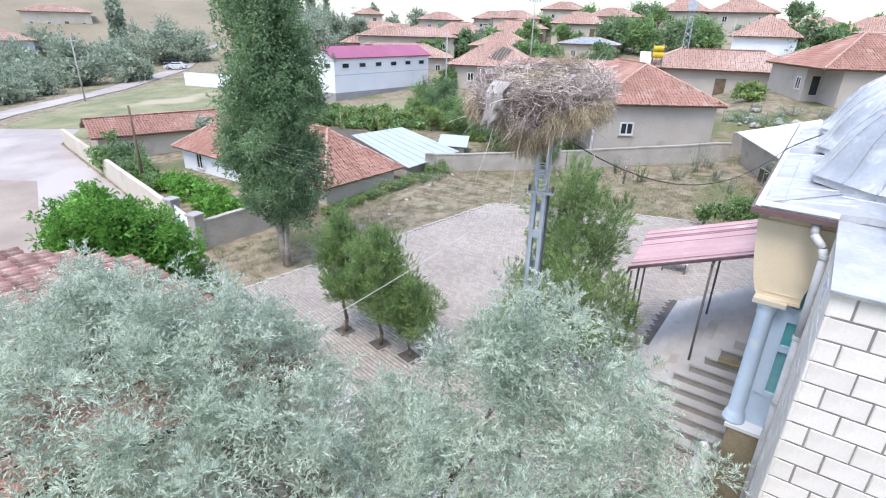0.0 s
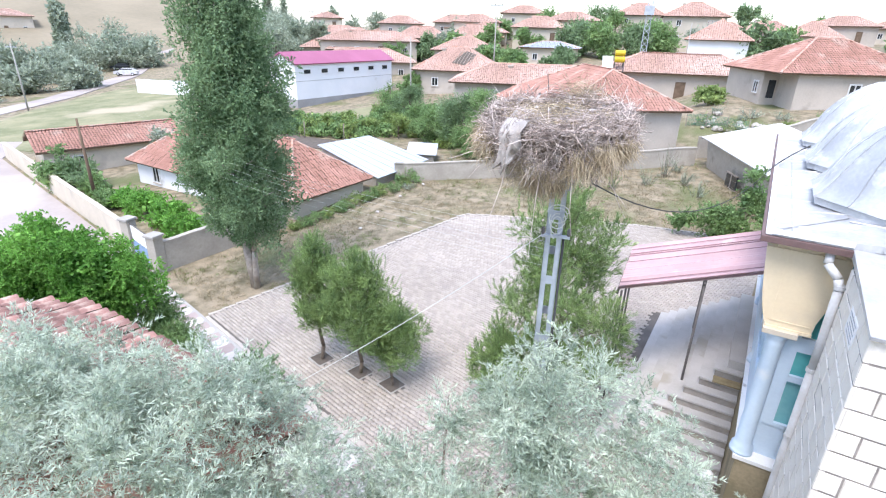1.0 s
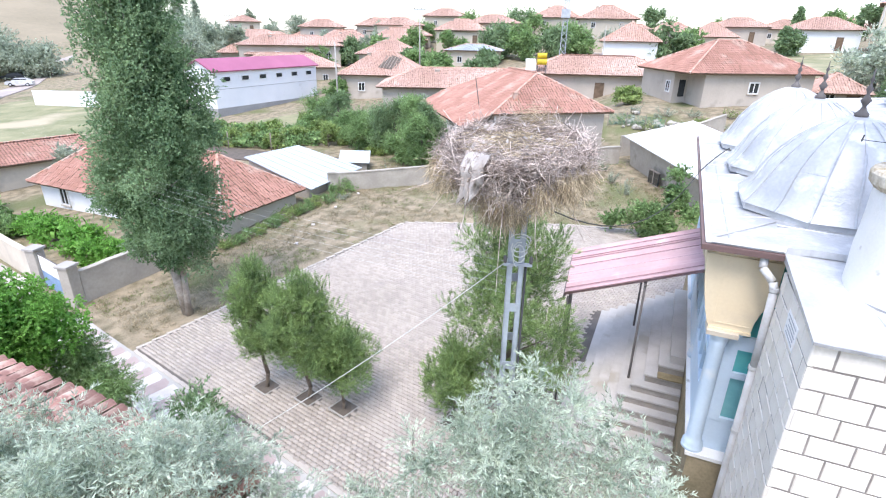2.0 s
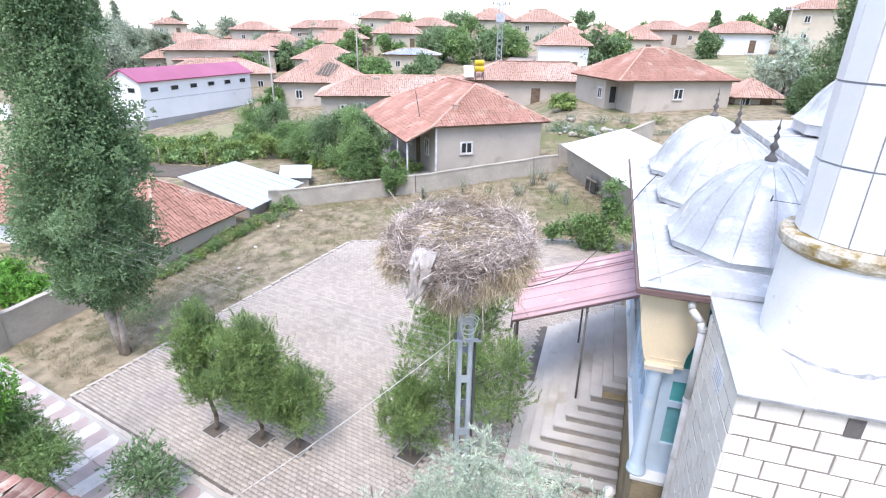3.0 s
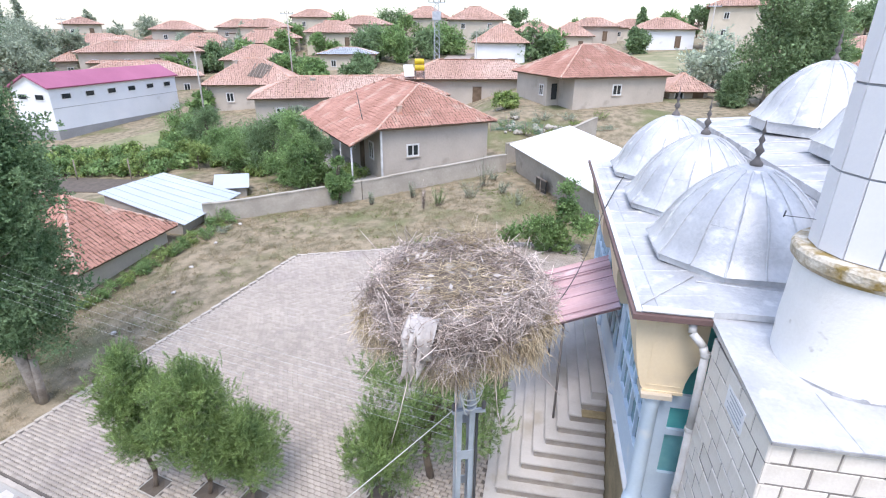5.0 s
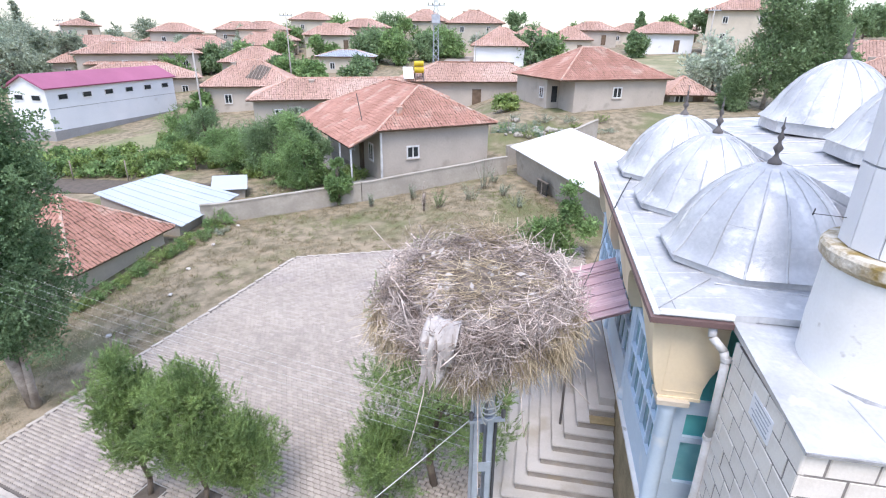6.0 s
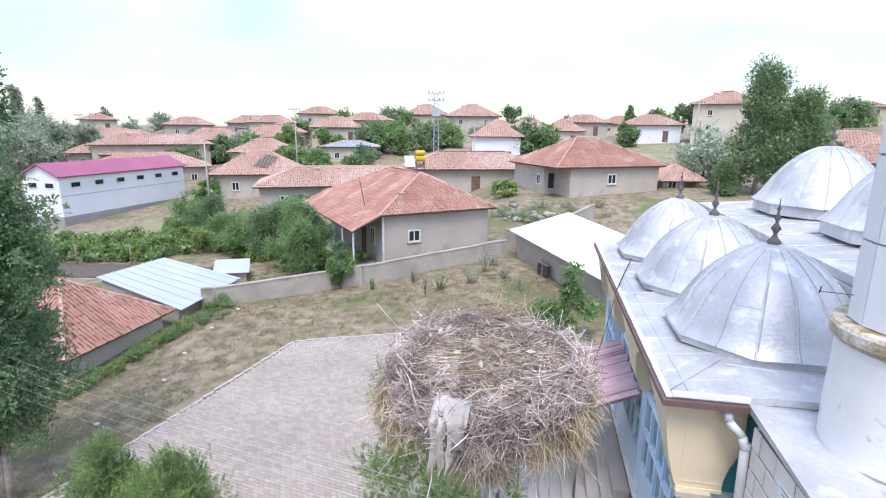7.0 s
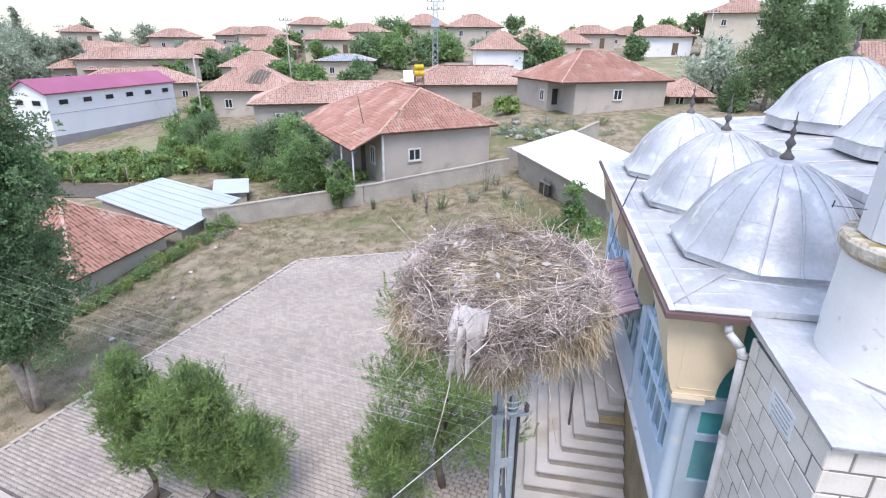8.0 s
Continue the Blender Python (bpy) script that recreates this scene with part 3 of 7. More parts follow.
# ---- the mosque ----
mosque = thing("mosque", (0, 0, 0), 0, "village mosque, cream and blue walls, grey lead domes", "mosque")
FAR = 19.2
block("porch_base", (-0.45, 2.6, 9.55, FAR, -0.3, 2.35), M["damp_plinth"], mosque, "dark damp plinth with moss")
block("plinth_ledge", (-0.50, 2.6, 9.52, FAR, 2.35, 2.42), M["white_paint"], mosque, "white ledge")
block("porch_ceiling", (-0.72, 2.45, 9.66, FAR - 0.1, 6.12, 6.26), M["yellow_wall"], mosque)
block("main_hall", (2.55, 14.0, 9.95, 20.2, -0.3, 7.4), M["yellow_wall"], mosque, "cream plastered hall")
bm = bmesh.new()
plate(bm, [(2.3, 9.7, 7.55), (8.3, 9.7, 8.0), (8.3, 20.5, 8.0), (2.3, 20.5, 7.55)], 0.16)
plate(bm, [(8.3, 9.7, 8.0), (14.3, 9.7, 7.55), (14.3, 20.5, 7.55), (8.3, 20.5, 8.0)], 0.16)
part("hall_roof", bm, M["lead"], mosque, "dull grey lead sheet roof")
bm = bmesh.new()
for i in range(9):
    y = 10.4 + i * 1.2
    tube(bm, (2.3, y, 7.56), (8.3, y + 0.05, 8.01), 0.018, sides=5)
part("hall_roof_seam", bm, M["lead"], mosque)
block("hall_cornice", (2.26, 2.55, 9.75, 20.4, 7.22, 7.38), M["lead"], mosque)
bm = bmesh.new()
plate(bm, [(-0.9, 9.42, 6.36), (0.4, 9.42, 6.47), (0.4, FAR, 6.47), (-0.9, FAR, 6.36)], 0.1)
plate(bm, [(0.4, 9.42, 6.47), (2.55, 9.42, 6.47), (2.55, FAR, 6.47), (0.4, FAR, 6.47)], 0.1)
part("porch_roof", bm, M["lead"], mosque, "dull grey lead sheet roof")
bm = bmesh.new()
for i in range(12):
    y = 9.9 + i * 0.83 + 0.1 * math.sin(i * 2.3)
    tube(bm, (-0.88, y, 6.365), (0.3, y + 0.06 * math.cos(i), 6.465), 0.012, sides=5)
tube(bm, (-0.6, 9.45, 6.39), (-0.62, FAR, 6.385), 0.012, sides=5)
tube(bm, (-0.88, 9.55, 6.375), (0.1, 10.6, 6.46), 0.014, sides=5)
tube(bm, (0.1, 10.4, 6.465), (2.3, 10.05, 6.485), 0.014, sides=5)
part("roof_seam", bm, M["lead"], mosque)
block("eave_flashing", (-0.925, -0.85, 9.4, FAR, 6.365, 6.395), M["white_sheet"], mosque, "bright folded sheet edge")
block("eave_flashing", (-0.85, 0.1, 9.385, 9.44, 6.385, 6.45), M["white_sheet"], mosque)
block("gutter", (-0.97, 0.1, 9.34, 9.42, 6.265, 6.35), M["gutter"], mosque, "dark red gutter board")
block("gutter", (-0.97, -0.9, 9.42, FAR, 6.27, 6.35), M["gutter"], mosque)


def umbrella_dome(x, y, z, r, height, base_h, parent, spire, facets=16):
    """A faceted lead dome whose flared foot is eight-sided, with standing seams, a weld line and a finial."""
    bm = bmesh.new()
    lathe(bm, [(r * 0.985, z - base_h), (r * 0.975, z - 0.02), (r * 0.95, z)], 8, (x, y), math.pi / 8)
    part("dome_base", bm, M["lead"], parent)
    prof = [(1.015, -0.02), (1.0, 0.0), (0.95, 0.05), (0.905, 0.11), (0.86, 0.19), (0.8, 0.31), (0.73, 0.44), (0.645, 0.57), (0.545, 0.7), (0.43, 0.815), (0.31, 0.91), (0.2, 0.97), (0.1, 1.0)]
    bm = bmesh.new()
    ribs = [[] for _ in range(facets)]
    for q, f in prof:
        for k in range(facets):
            a = math.pi / 8 + 2 * math.pi * k / facets
            s = 1.0 if k % 2 == 0 else math.cos(math.pi / 8) + (1 - math.cos(math.pi / 8)) * min(max(f, 0.0) * 2.2, 1.0)
            ribs[k].append(bm.verts.new((x + r * q * s * math.cos(a), y + r * q * s * math.sin(a), z + height * f)))
    for k in range(facets):
        for p in range(len(prof) - 1):
            n = (k + 1) % facets
            bm.faces.new((ribs[k][p], ribs[n][p], ribs[n][p + 1], ribs[k][p + 1]))
    bm.faces.new([rib[-1] for rib in ribs])
    lines = [[v.co.copy() for v in rib] for rib in ribs]
    dm = part("dome", bm, M["lead"], parent, "silver-grey lead dome", smooth=True)
    for k in range(facets):
        bm = bmesh.new()
        for p, q in zip(lines[k], lines[k][1:]):
            tube(bm, p, q, 0.022, sides=5, cap=False)
        n, lvl = (k + 1) % facets, 5 + (k * 7 % 3 == 0)
        if k % 2:
            tube(bm, lines[k][lvl], lines[n][lvl], 0.005, sides=4, cap=False)
        part("seam", bm, M["lead"], dm)
    top = z + height
    bm = bmesh.new()
    lathe(bm, [(0.33, top - 0.06), (0.26, top + 0.0), (0.09, top + 0.03)], 16, (x, y))
    part("cap", bm, M["lead"], dm)
    s = 1.0
    prof = [(0.13, top + 0.02), (0.14, top + 0.08), (0.07, top + 0.15)]
    if spire:
        prof += [(0.035, top + 0.22), (0.05, top + 0.25), (0.105, top + 0.33), (0.04, top + 0.42), (0.03, top + 0.46), (0.07, top + 0.53), (0.025, top + 0.61), (0.02, top + 0.66),
                 (0.045, top + 0.70), (0.015, top + 0.76), (0.01, top + 0.9)]
    else:
        prof += [(0.03, top + 0.2)]
    bm = bmesh.new()
    lathe(bm, [(q * 0.75, top + (zz - top) * 0.85) for q, zz in prof], 12, (x, y))
    part("finial", bm, M["dark_metal"], parent, "dark weathered metal finial", smooth=True)


for dx, dy in ((1.08, 11.8), (1.03, 14.72), (1.0, 17.55)):
    umbrella_dome(dx, dy, 6.6, 1.53, 1.4, 0.15, mosque, True)
for dx, dy in ((4.65, 18.0), (4.7, 14.4), (4.75, 10.9)):
    umbrella_dome(dx, dy, 8.0, 1.6, 1.42, 0.3, mosque, True)


def arch_panel(name, u0, u1, z0, z1, spring, uc, r, to3d, thick, mat, parent, lead=None):
    """A wall panel from u0 to u1 with a round-headed opening cut into its lower edge."""
    n = 18
    pts = (lead or [(u0, z0), (u0, z1)]) + [(u1, z1), (u1, z0)]
    arc = [(uc + r * math.cos(math.pi * i / n), spring + r * math.sin(math.pi * i / n)) for i in range(n + 1)]
    arc = [p for p in arc if u0 - 1e-6 <= p[0] <= u1 + 1e-6]
    if arc[0][1] > z0 + 0.05:
        pts.pop()
        arc.insert(0, (u1, spring + math.sqrt(r * r - (u1 - uc) ** 2)))
    bm = bmesh.new()
    for s in (0, thick):
        ring = [bm.verts.new(to3d(u, z, s)) for u, z in pts + arc]
        bm.faces.new(ring if s else ring[::-1])
        if not s:
            first = ring
    for i in range(len(ring)):
        j = (i + 1) % len(ring)
        bm.faces.new((first[i], first[j], ring[j], ring[i]))
    return part(name, bm, mat, parent)


side = lambda u, z, s: (-0.58 - 0.27 * max((z - 4.87) / 1.25, 0.0) ** 0.6 + s, u, z)
front = lambda u, z, s: (u, 9.62 + s, z)
COLS = [9.72, 12.85, 15.95, 19.05]
for k in range(3):
    a, b = COLS[k] + (0.0 if k else 0.225), COLS[k + 1]
    c = (COLS[k] + COLS[k + 1]) / 2
    arch_panel("arch_wall", a, b, 4.87, 6.12, 4.87, c, 1.22, side, 0.34, M["yellow_wall"], mosque)
    wall = block("sill_wall", (-0.42, -0.28, COLS[k] + 0.2, COLS[k + 1] - 0.2, 2.42, 3.2), M["blue_wall"], mosque, "pale blue painted wall")
    glazing = new("glazing")
    glazing.parent = mosque
    bm = bmesh.new()
    box(bm, -0.36, -0.33, COLS[k] + 0.2, COLS[k + 1] - 0.2, 3.2, 6.05)
    part("pane", bm, M["side_glass"], glazing, "dull grey-green glass")
    wide = COLS[k + 1] - COLS[k] - 0.4
    for i in range(6):
        y = COLS[k] + 0.2 + wide * i / 5
        block("mullion", (-0.42, -0.32, y - 0.035, y + 0.035, 3.2, 6.05), M["blue_wall"], glazing)
    for z in (3.22, 3.98, 4.78, 5.4):
        block("transom", (-0.43, -0.31, COLS[k] + 0.2, COLS[k + 1] - 0.2, z - (0.08 if z == 4.78 else 0.035), z + (0.08 if z == 4.78 else 0.035)), M["blue_wall"], glazing)
for k, y in enumerate(COLS):
    bm = bmesh.new()
    lathe(bm, [(0.18, 2.42), (0.18, 2.48), (0.155, 2.5), (0.17, 2.55), (0.135, 2.6), (0.128, 2.68), (0.122, 4.55), (0.135, 4.58), (0.13, 4.62), (0.14, 4.68), (0.175, 4.74), (0.18, 4.79)], 22, (-0.40 if k == 0 else -0.32, y))
    block("capital", (-0.62 if k == 0 else -0.52, -0.16 if k == 0 else -0.14, y - 0.2, y + 0.2, 4.79, 4.868), M["cream"] if k == 0 else M["blue_wall"], mosque)
    part("column", bm, M["blue_wall"], mosque, "pale blue painted round column", smooth=True)
# near end of the porch: cream corner block, arch and glazed side
arch_panel("arch_wall", -0.785, 0.19, 4.87, 6.12, 4.87, 1.15, 1.16, front, 0.32, M["yellow_wall"], mosque,
           lead=[(-0.58, 4.87), (-0.64, 4.97), (-0.70, 5.17), (-0.755, 5.42), (-0.80, 5.7), (-0.84, 6.0), (-0.85, 6.12)])
bm = bmesh.new()
for q in ((-0.61, 0.0, 9.60, 9.6195, 4.85, 4.90), (-0.56, -0.535, 9.612, 9.6195, 4.98, 6.1), (-0.53, -0.05, 9.612, 9.6195, 4.98, 5.0)):
    box(bm, *q)
part("moulding", bm, M["yellow_wall"], mosque)
block("corner_post", (-0.45, -0.29, 9.80, 10.03, 2.42, 4.868), M["blue_wall"], mosque, "pale blue corner post")
block("end_wall", (-0.36, 0.6, 9.78, 9.9, 2.42, 3.06), M["blue_wall"], mosque)
block("end_post", (-0.36, -0.085, 9.76, 9.9, 3.06, 4.87), M["blue_wall"], mosque)
block("end_post", (0.33, 0.6, 9.76, 9.9, 3.06, 4.87), M["blue_wall"], mosque)
end_win = new("glazing")
end_win.parent = mosque
block("pane", (-0.12, 0.36, 9.83, 9.86, 3.1, 3.98), material("pale_teal_glass", (0.26, 0.56, 0.58), (0.18, 0.46, 0.5), scale=3.0, fine=8, rough=0.15, bump=0.02, spec=0.6), end_win, "pale blue-green glass")
block("pane", (-0.12, 0.36, 9.83, 9.86, 4.0, 4.52), M["teal_glass"], end_win, "blue-green glass")
block("pane", (-0.3, 0.6, 9.83, 9.86, 4.6, 6.05), M["teal_glass"], end_win, "blue-green glass")
for z0, z1 in ((3.05, 3.12), (3.94, 4.05), (4.49, 4.74)):
    block("transom", (-0.085, 0.33, 9.77, 9.87, z0, z1), M["blue_wall"], end_win)
bm = bmesh.new()
pp = [(-0.12, 9.46, 6.24), (-0.12, 9.40, 6.1), (0.03, 9.30, 5.95), (0.07, 9.27, 5.8), (0.085, 9.25, 4.5), (0.10, 9.22, 0.4)]
for p, q in zip(pp, pp[1:]):
    tube(bm, p, q, 0.058, sides=12)
pipe = part("drainpipe", bm, M["pipe"], mosque, "pale grey drainpipe", smooth=True)
for z in (5.82, 4.5, 3.3):
    bm = bmesh.new()
    tube(bm, (0.07 + 0.008 * (5.8 - z), 9.27 - 0.012 * (5.8 - z), z), (0.07 + 0.008 * (5.8 - z), 9.27 - 0.012 * (5.8 - z), z + 0.06), 0.07, sides=12)
    part("pipe_collar", bm, M["pipe"], pipe)

# ---- minaret on its stone foot ----
minaret = thing("minaret", (0, 0, 0), 0, "white panelled minaret on a pale stone block foot", "minaret")
block("foot_core", (0.131, 3.4, 7.212, 9.14, -0.2, 6.16), M["mortar"], minaret, "dark mortar joints")
bm = bmesh.new()
v = [bm.verts.new(c) for c in ((0.10, 7.15, 6.172), (3.5, 7.15, 6.172), (3.5, 9.6, 6.27), (0.10, 9.6, 6.27), (0.10, 7.15, 6.215), (3.5, 7.15, 6.215), (3.5, 9.6, 6.37), (0.10, 9.6, 6.37))]
for f in ((3, 2, 1, 0), (4, 5, 6, 7), (0, 1, 5, 4), (1, 2, 6, 5), (2, 3, 7, 6), (3, 0, 4, 7)):
    bm.faces.new([v[i] for i in f])
part("lead_cap", bm, M["lead"], minaret, "smooth pale lead sheet")
bm = bmesh.new()
tube(bm, (0.95, 7.16, 6.216), (0.85, 8.0, 6.27), 0.012, sides=5)
part("cap_seam", bm, M["lead"], minaret)
# shadow line and lichen stains of the cap's front edge, painted as one strip
block("cap_lip", (0.10, 3.5, 7.135, 7.149, 6.175, 6.21), M["old_lead"], minaret, "dark edge strip of the lead sheet, stains and shadow line")
MC = (1.47, 8.72)
bm = bmesh.new()
lathe(bm, [(0.815, 6.18), (0.82, 6.27), (0.82, 6.33), (0.825, 6.5), (0.825, 6.8), (0.82, 7.0), (0.815, 7.3), (0.815, 7.5), (0.80, 7.62)], 48, MC)
for vv in bm.verts:
    d = Vector((vv.co.x - MC[0], vv.co.y - MC[1], 0))
    vv.co += d * 0.012 * noise.noise(vv.co * 3.0)
part("drum", bm, M["white_paint"], minaret, "white painted drum with flaking patches", smooth=True)
bm = bmesh.new()
lathe(bm, [(0.885, 6.17), (0.865, 6.23), (0.83, 6.29)], 56, MC)
for vv in bm.verts:
    d = Vector((vv.co.x - MC[0], vv.co.y - MC[1], 0))
    vv.co += d * 0.07 * noise.noise(vv.co * 6.0) + Vector((0, 0, 0.06 * noise.noise(vv.co * 7.0)))
part("drum_flashing", bm, M["old_lead"], minaret, "crumpled lead flashing")
bm = bmesh.new()
lathe(bm, [(0.79, 7.55), (0.84, 7.575), (0.85, 7.60), (0.885, 7.63), (0.89, 7.74), (0.865, 7.78), (0.66, 7.80)], 48, MC)
for vv in bm.verts:
    d = Vector((vv.co.x - MC[0], vv.co.y - MC[1], 0))
    vv.co += d * 0.018 * noise.noise(vv.co * 6.0)
part("ring", bm, M["moss_stone"], minaret, "stone ring with yellow lichen")
roof_box = tagged(block("roof_box", (2.3, 2.75, 8.35, 8.8, 6.2, 6.6), M["lead"], None, bevel=0.03), "small box clad in lead on the roof", "box")
SIDES, SR, PH = 14, 0.735, 0.9
S0 = radians(213.0)
bm = bmesh.new()
lathe(bm, [(SR - 0.012, 7.75), (SR - 0.012, 15.2)], SIDES, MC, S0)
shaft = part("shaft", bm, M["grey_joint"], minaret, "grey joints of the shaft")
arm = rod("aerial_arm", (0.80, 8.88, 8.06), (0.41, 8.905, 8.08), 0.0045, M["wire"], minaret, "thin black aerial", sides=5)
rod("aerial_rod", (0.42, 8.905, 8.06), (0.43, 8.905, 8.14), 0.008, M["wire"], arm, sides=5)
half = SR * math.sin(math.pi / SIDES) - 0.009
apo = SR * math.cos(math.pi / SIDES)
panel_me = bpy.data.meshes.new("panel")
panel_me.from_pydata([(-half, -0.01, 0.014), (half, -0.01, 0.014), (half, 0.012, 0.014), (-half, 0.012, 0.014), (-half, -0.01, PH - 0.012), (half, -0.01, PH - 0.012), (half, 0.012, PH - 0.012), (-half, 0.012, PH - 0.012)], [], kf)
panel_me.materials.append(M["shaft_tile"])
for k in range(SIDES):
    a = S0 + 2 * math.pi * (k + 0.5) / SIDES
    for j in range(8):
        p = new("panel", panel_me)
        p.parent = shaft
        p.matrix_local = pose(MC[0] + apo * math.cos(a), MC[1] + apo * math.sin(a), 7.79 + j * PH, 0, 0, math.degrees(a) + 90)

# stone blocks of the foot
def stone_mesh(w, h, d=0.06):
    bm = bmesh.new()
    box(bm, -w / 2, w / 2, -d, 0.0, -h / 2, h / 2)
    bmesh.ops.bevel(bm, geom=[e for e in bm.edges if all(v.co.y < -d / 2 for v in e.verts)], offset=0.012, segments=1, affect="EDGES")
    me = bpy.data.meshes.new("stone_block")
    bm.to_mesh(me)
    bm.free()
    me.materials.append(M["stone_block"])
    return me


CW, CH, J = 0.452, 0.29, 0.016
full, halfb = stone_mesh(CW - J, CH - J), stone_mesh(CW / 2 - J, CH - J)
rngs = np.random.default_rng(17)
for course in range(21):
    z = 6.165 - CH * (course + 0.5)
    for face in ("front", "side"):
        length = 3.2 if face == "front" else 1.98
        u = 0.0
        k = 0
        while u < length - 0.1:
            first_half = k == 0 and course % 2 == (0 if face == "front" else 1)
            w = CW / 2 if first_half or length - u < CW * 0.8 else CW
            ob = new("stone_block", halfb if w < CW else full)
            ob.parent = minaret
            c, off = u + w / 2, rngs.normal(0, 0.003)
            if face == "front":
                ob.matrix_local = pose(0.14 + c, 7.262 + off, z)
            else:
                ob.matrix_local = pose(0.182 + off, 7.2 + c, z, 0, 0, -90)
            u += w
            k += 1
block("vent", (1.25, 1.42, 7.185, 7.26, 5.89, 6.15), M["dark_metal"], minaret, "small dark vent opening")
plaque = tagged(block("plaque", (0.112, 0.126, 7.84, 8.42, 5.66, 5.98), M["shaft_tile"]), "small white plaque with lines of grey writing, on stone", "plaque")
for i in range(5):
    block("writing", (0.1095, 0.1125, 7.88 + 0.03 * (i % 2), 8.37 - 0.05 * (i % 3), 5.925 - i * 0.055, 5.942 - i * 0.055), material("faded_ink", (0.42, 0.44, 0.50), scale=3, fine=30) if i == 0 else bpy.data.materials["faded_ink"], plaque)

# ---- stair ----
stair = thing("stair", (0, 0, 0), 0, "worn grey concrete steps wrapping the mosque porch", "stairs")
RISE, TX, TY = 0.215, 0.262, 0.21
for k in range(9):
    bm = bmesh.new()
    top = 0.205 + RISE * k
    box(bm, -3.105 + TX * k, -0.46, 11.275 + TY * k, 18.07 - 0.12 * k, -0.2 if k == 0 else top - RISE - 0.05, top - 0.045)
    step = part("step", bm, M["shaded_riser"], stair, "concrete riser with dirt and the tread's shade in its colour")
    bm = bmesh.new()
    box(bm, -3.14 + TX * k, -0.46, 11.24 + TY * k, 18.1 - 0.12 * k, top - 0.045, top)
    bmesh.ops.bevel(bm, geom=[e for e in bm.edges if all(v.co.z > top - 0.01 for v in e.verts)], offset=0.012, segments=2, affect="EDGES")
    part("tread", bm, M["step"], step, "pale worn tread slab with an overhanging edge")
block("landing_slab", (-0.80, -0.46, 13.1, 17.0, 1.9, 2.14), M["step"], stair)
block("moss_patch", (-1.02, -0.462, 12.66, 12.915, 1.70, 1.745), M["moss_block"], stair, "flat patch of ochre moss", bevel=0.012)
bm = bmesh.new()
lathe(bm, [(0.16, 0.0), (0.16, 0.7), (0.12, 0.8), (0.15, 0.9), (0.09, 1.0), (0.13, 1.12), (0.05, 1.2)], 16, (-0.72, 10.35))
tagged(part("newel", bm, M["white_paint"], smooth=True), "white painted turned newel beside the steps", "newel")

# ---- canopy ----
canopy = thing("canopy", (0, 0, 0), 0, "faded pink corrugated sheet canopy on thin dark posts", "canopy")
A, B, C, D = Vector((-3.42, 12.85, 3.27)), Vector((-0.45, 13.05, 4.42)), Vector((-0.45, 15.9, 4.45)), Vector((-3.74, 15.7, 3.27))
nu, nv = 2, 84
gridv = []
for top in (0.02, 0.0):
    for j in range(nv + 1):
        f = j / nv
        wave = 0.018 * math.cos(j * math.pi / 2) if j % 14 > 1 else 0.075
        for i in range(nu + 1):
            p = A.lerp(D, f).lerp(B.lerp(C, f), i / nu)
            gridv.append((p.x, p.y, p.z + wave + top))
n1 = (nu + 1) * (nv + 1)
gridf = []
for o in (0, n1):
    for j in range(nv):
        for i in range(nu):
            a = o + j * (nu + 1) + i
            gridf.append((a, a + 1, a + nu + 2, a + nu + 1))
raw("roof_sheet", gridv, gridf, M["pink_sheet"], canopy)
for f in (0.1, 0.5, 0.9):
    p, q = A.lerp(D, f), B.lerp(C, f)
    rod("rafter", p - Vector((0, 0, 0.05)), q - Vector((0, 0, 0.05)), 0.025, M["dark_metal"], canopy)
pink_seam = material("pink_seam", (0.40, 0.25, 0.265), scale=2, fine=12, rough=0.55)
for f in (0.12, 0.17, 0.33, 0.38, 0.54, 0.59, 0.75, 0.80, 0.93):
    up = Vector((0, 0, 0.05))
    rod("seam", A.lerp(D, f) + up, B.lerp(C, f) + up, 0.011, pink_seam, canopy, sides=5)
rod("beam", A - Vector((0, 0, 0.09)), D - Vector((0, 0, 0.09)), 0.03, M["dark_metal"], canopy)
rod("beam", A.lerp(B, 0.6) - Vector((0, 0, 0.09)), D.lerp(C, 0.6) - Vector((0, 0, 0.09)), 0.03, M["dark_metal"], canopy)
for f, g in ((0.02, 0.03), (0.98, 0.03), (0.5, 0.03), (0.02, 0.6), (0.98, 0.6)):
    p = A.lerp(D, f).lerp(B.lerp(C, f), g)
    rod("post", (p.x, p.y, 0.1), (p.x, p.y, p.z - 0.06), 0.028, M["dark_metal"], canopy)

# ---- pole ----
PX, PY = -2.95, 6.26
pole = thing("utility_pole", (PX, PY, 0), 18, "grey steel utility pole of two channels with battens", "utility pole")
HW = 0.088
for s in (-1, 1):
    bm = bmesh.new()
    for q in ((s * HW - s * 0.01, s * HW, -0.07, 0.07, -0.1, 7.75), (s * HW - s * 0.055, s * HW, -0.07, -0.06, -0.1, 7.75), (s * HW - s * 0.055, s * HW, 0.06, 0.07, -0.1, 7.75)):
        box(bm, min(q[0], q[1]), max(q[0], q[1]), *q[2:])
    part("channel", bm, M["steel"], pole)
for i in range(10):
    z = 0.25 + i * 0.76
    block("batten", (-HW + 0.01, HW - 0.01, -0.078, -0.071, z, z + 0.10), M["steel"], pole)
    block("batten", (-HW + 0.01, HW - 0.01, 0.071, 0.078, z + 0.3, z + 0.40), M["steel"], pole)
block("crossarm", (-0.13, 0.17, -0.115, -0.08, 6.895, 6.925), M["steel"], pole)
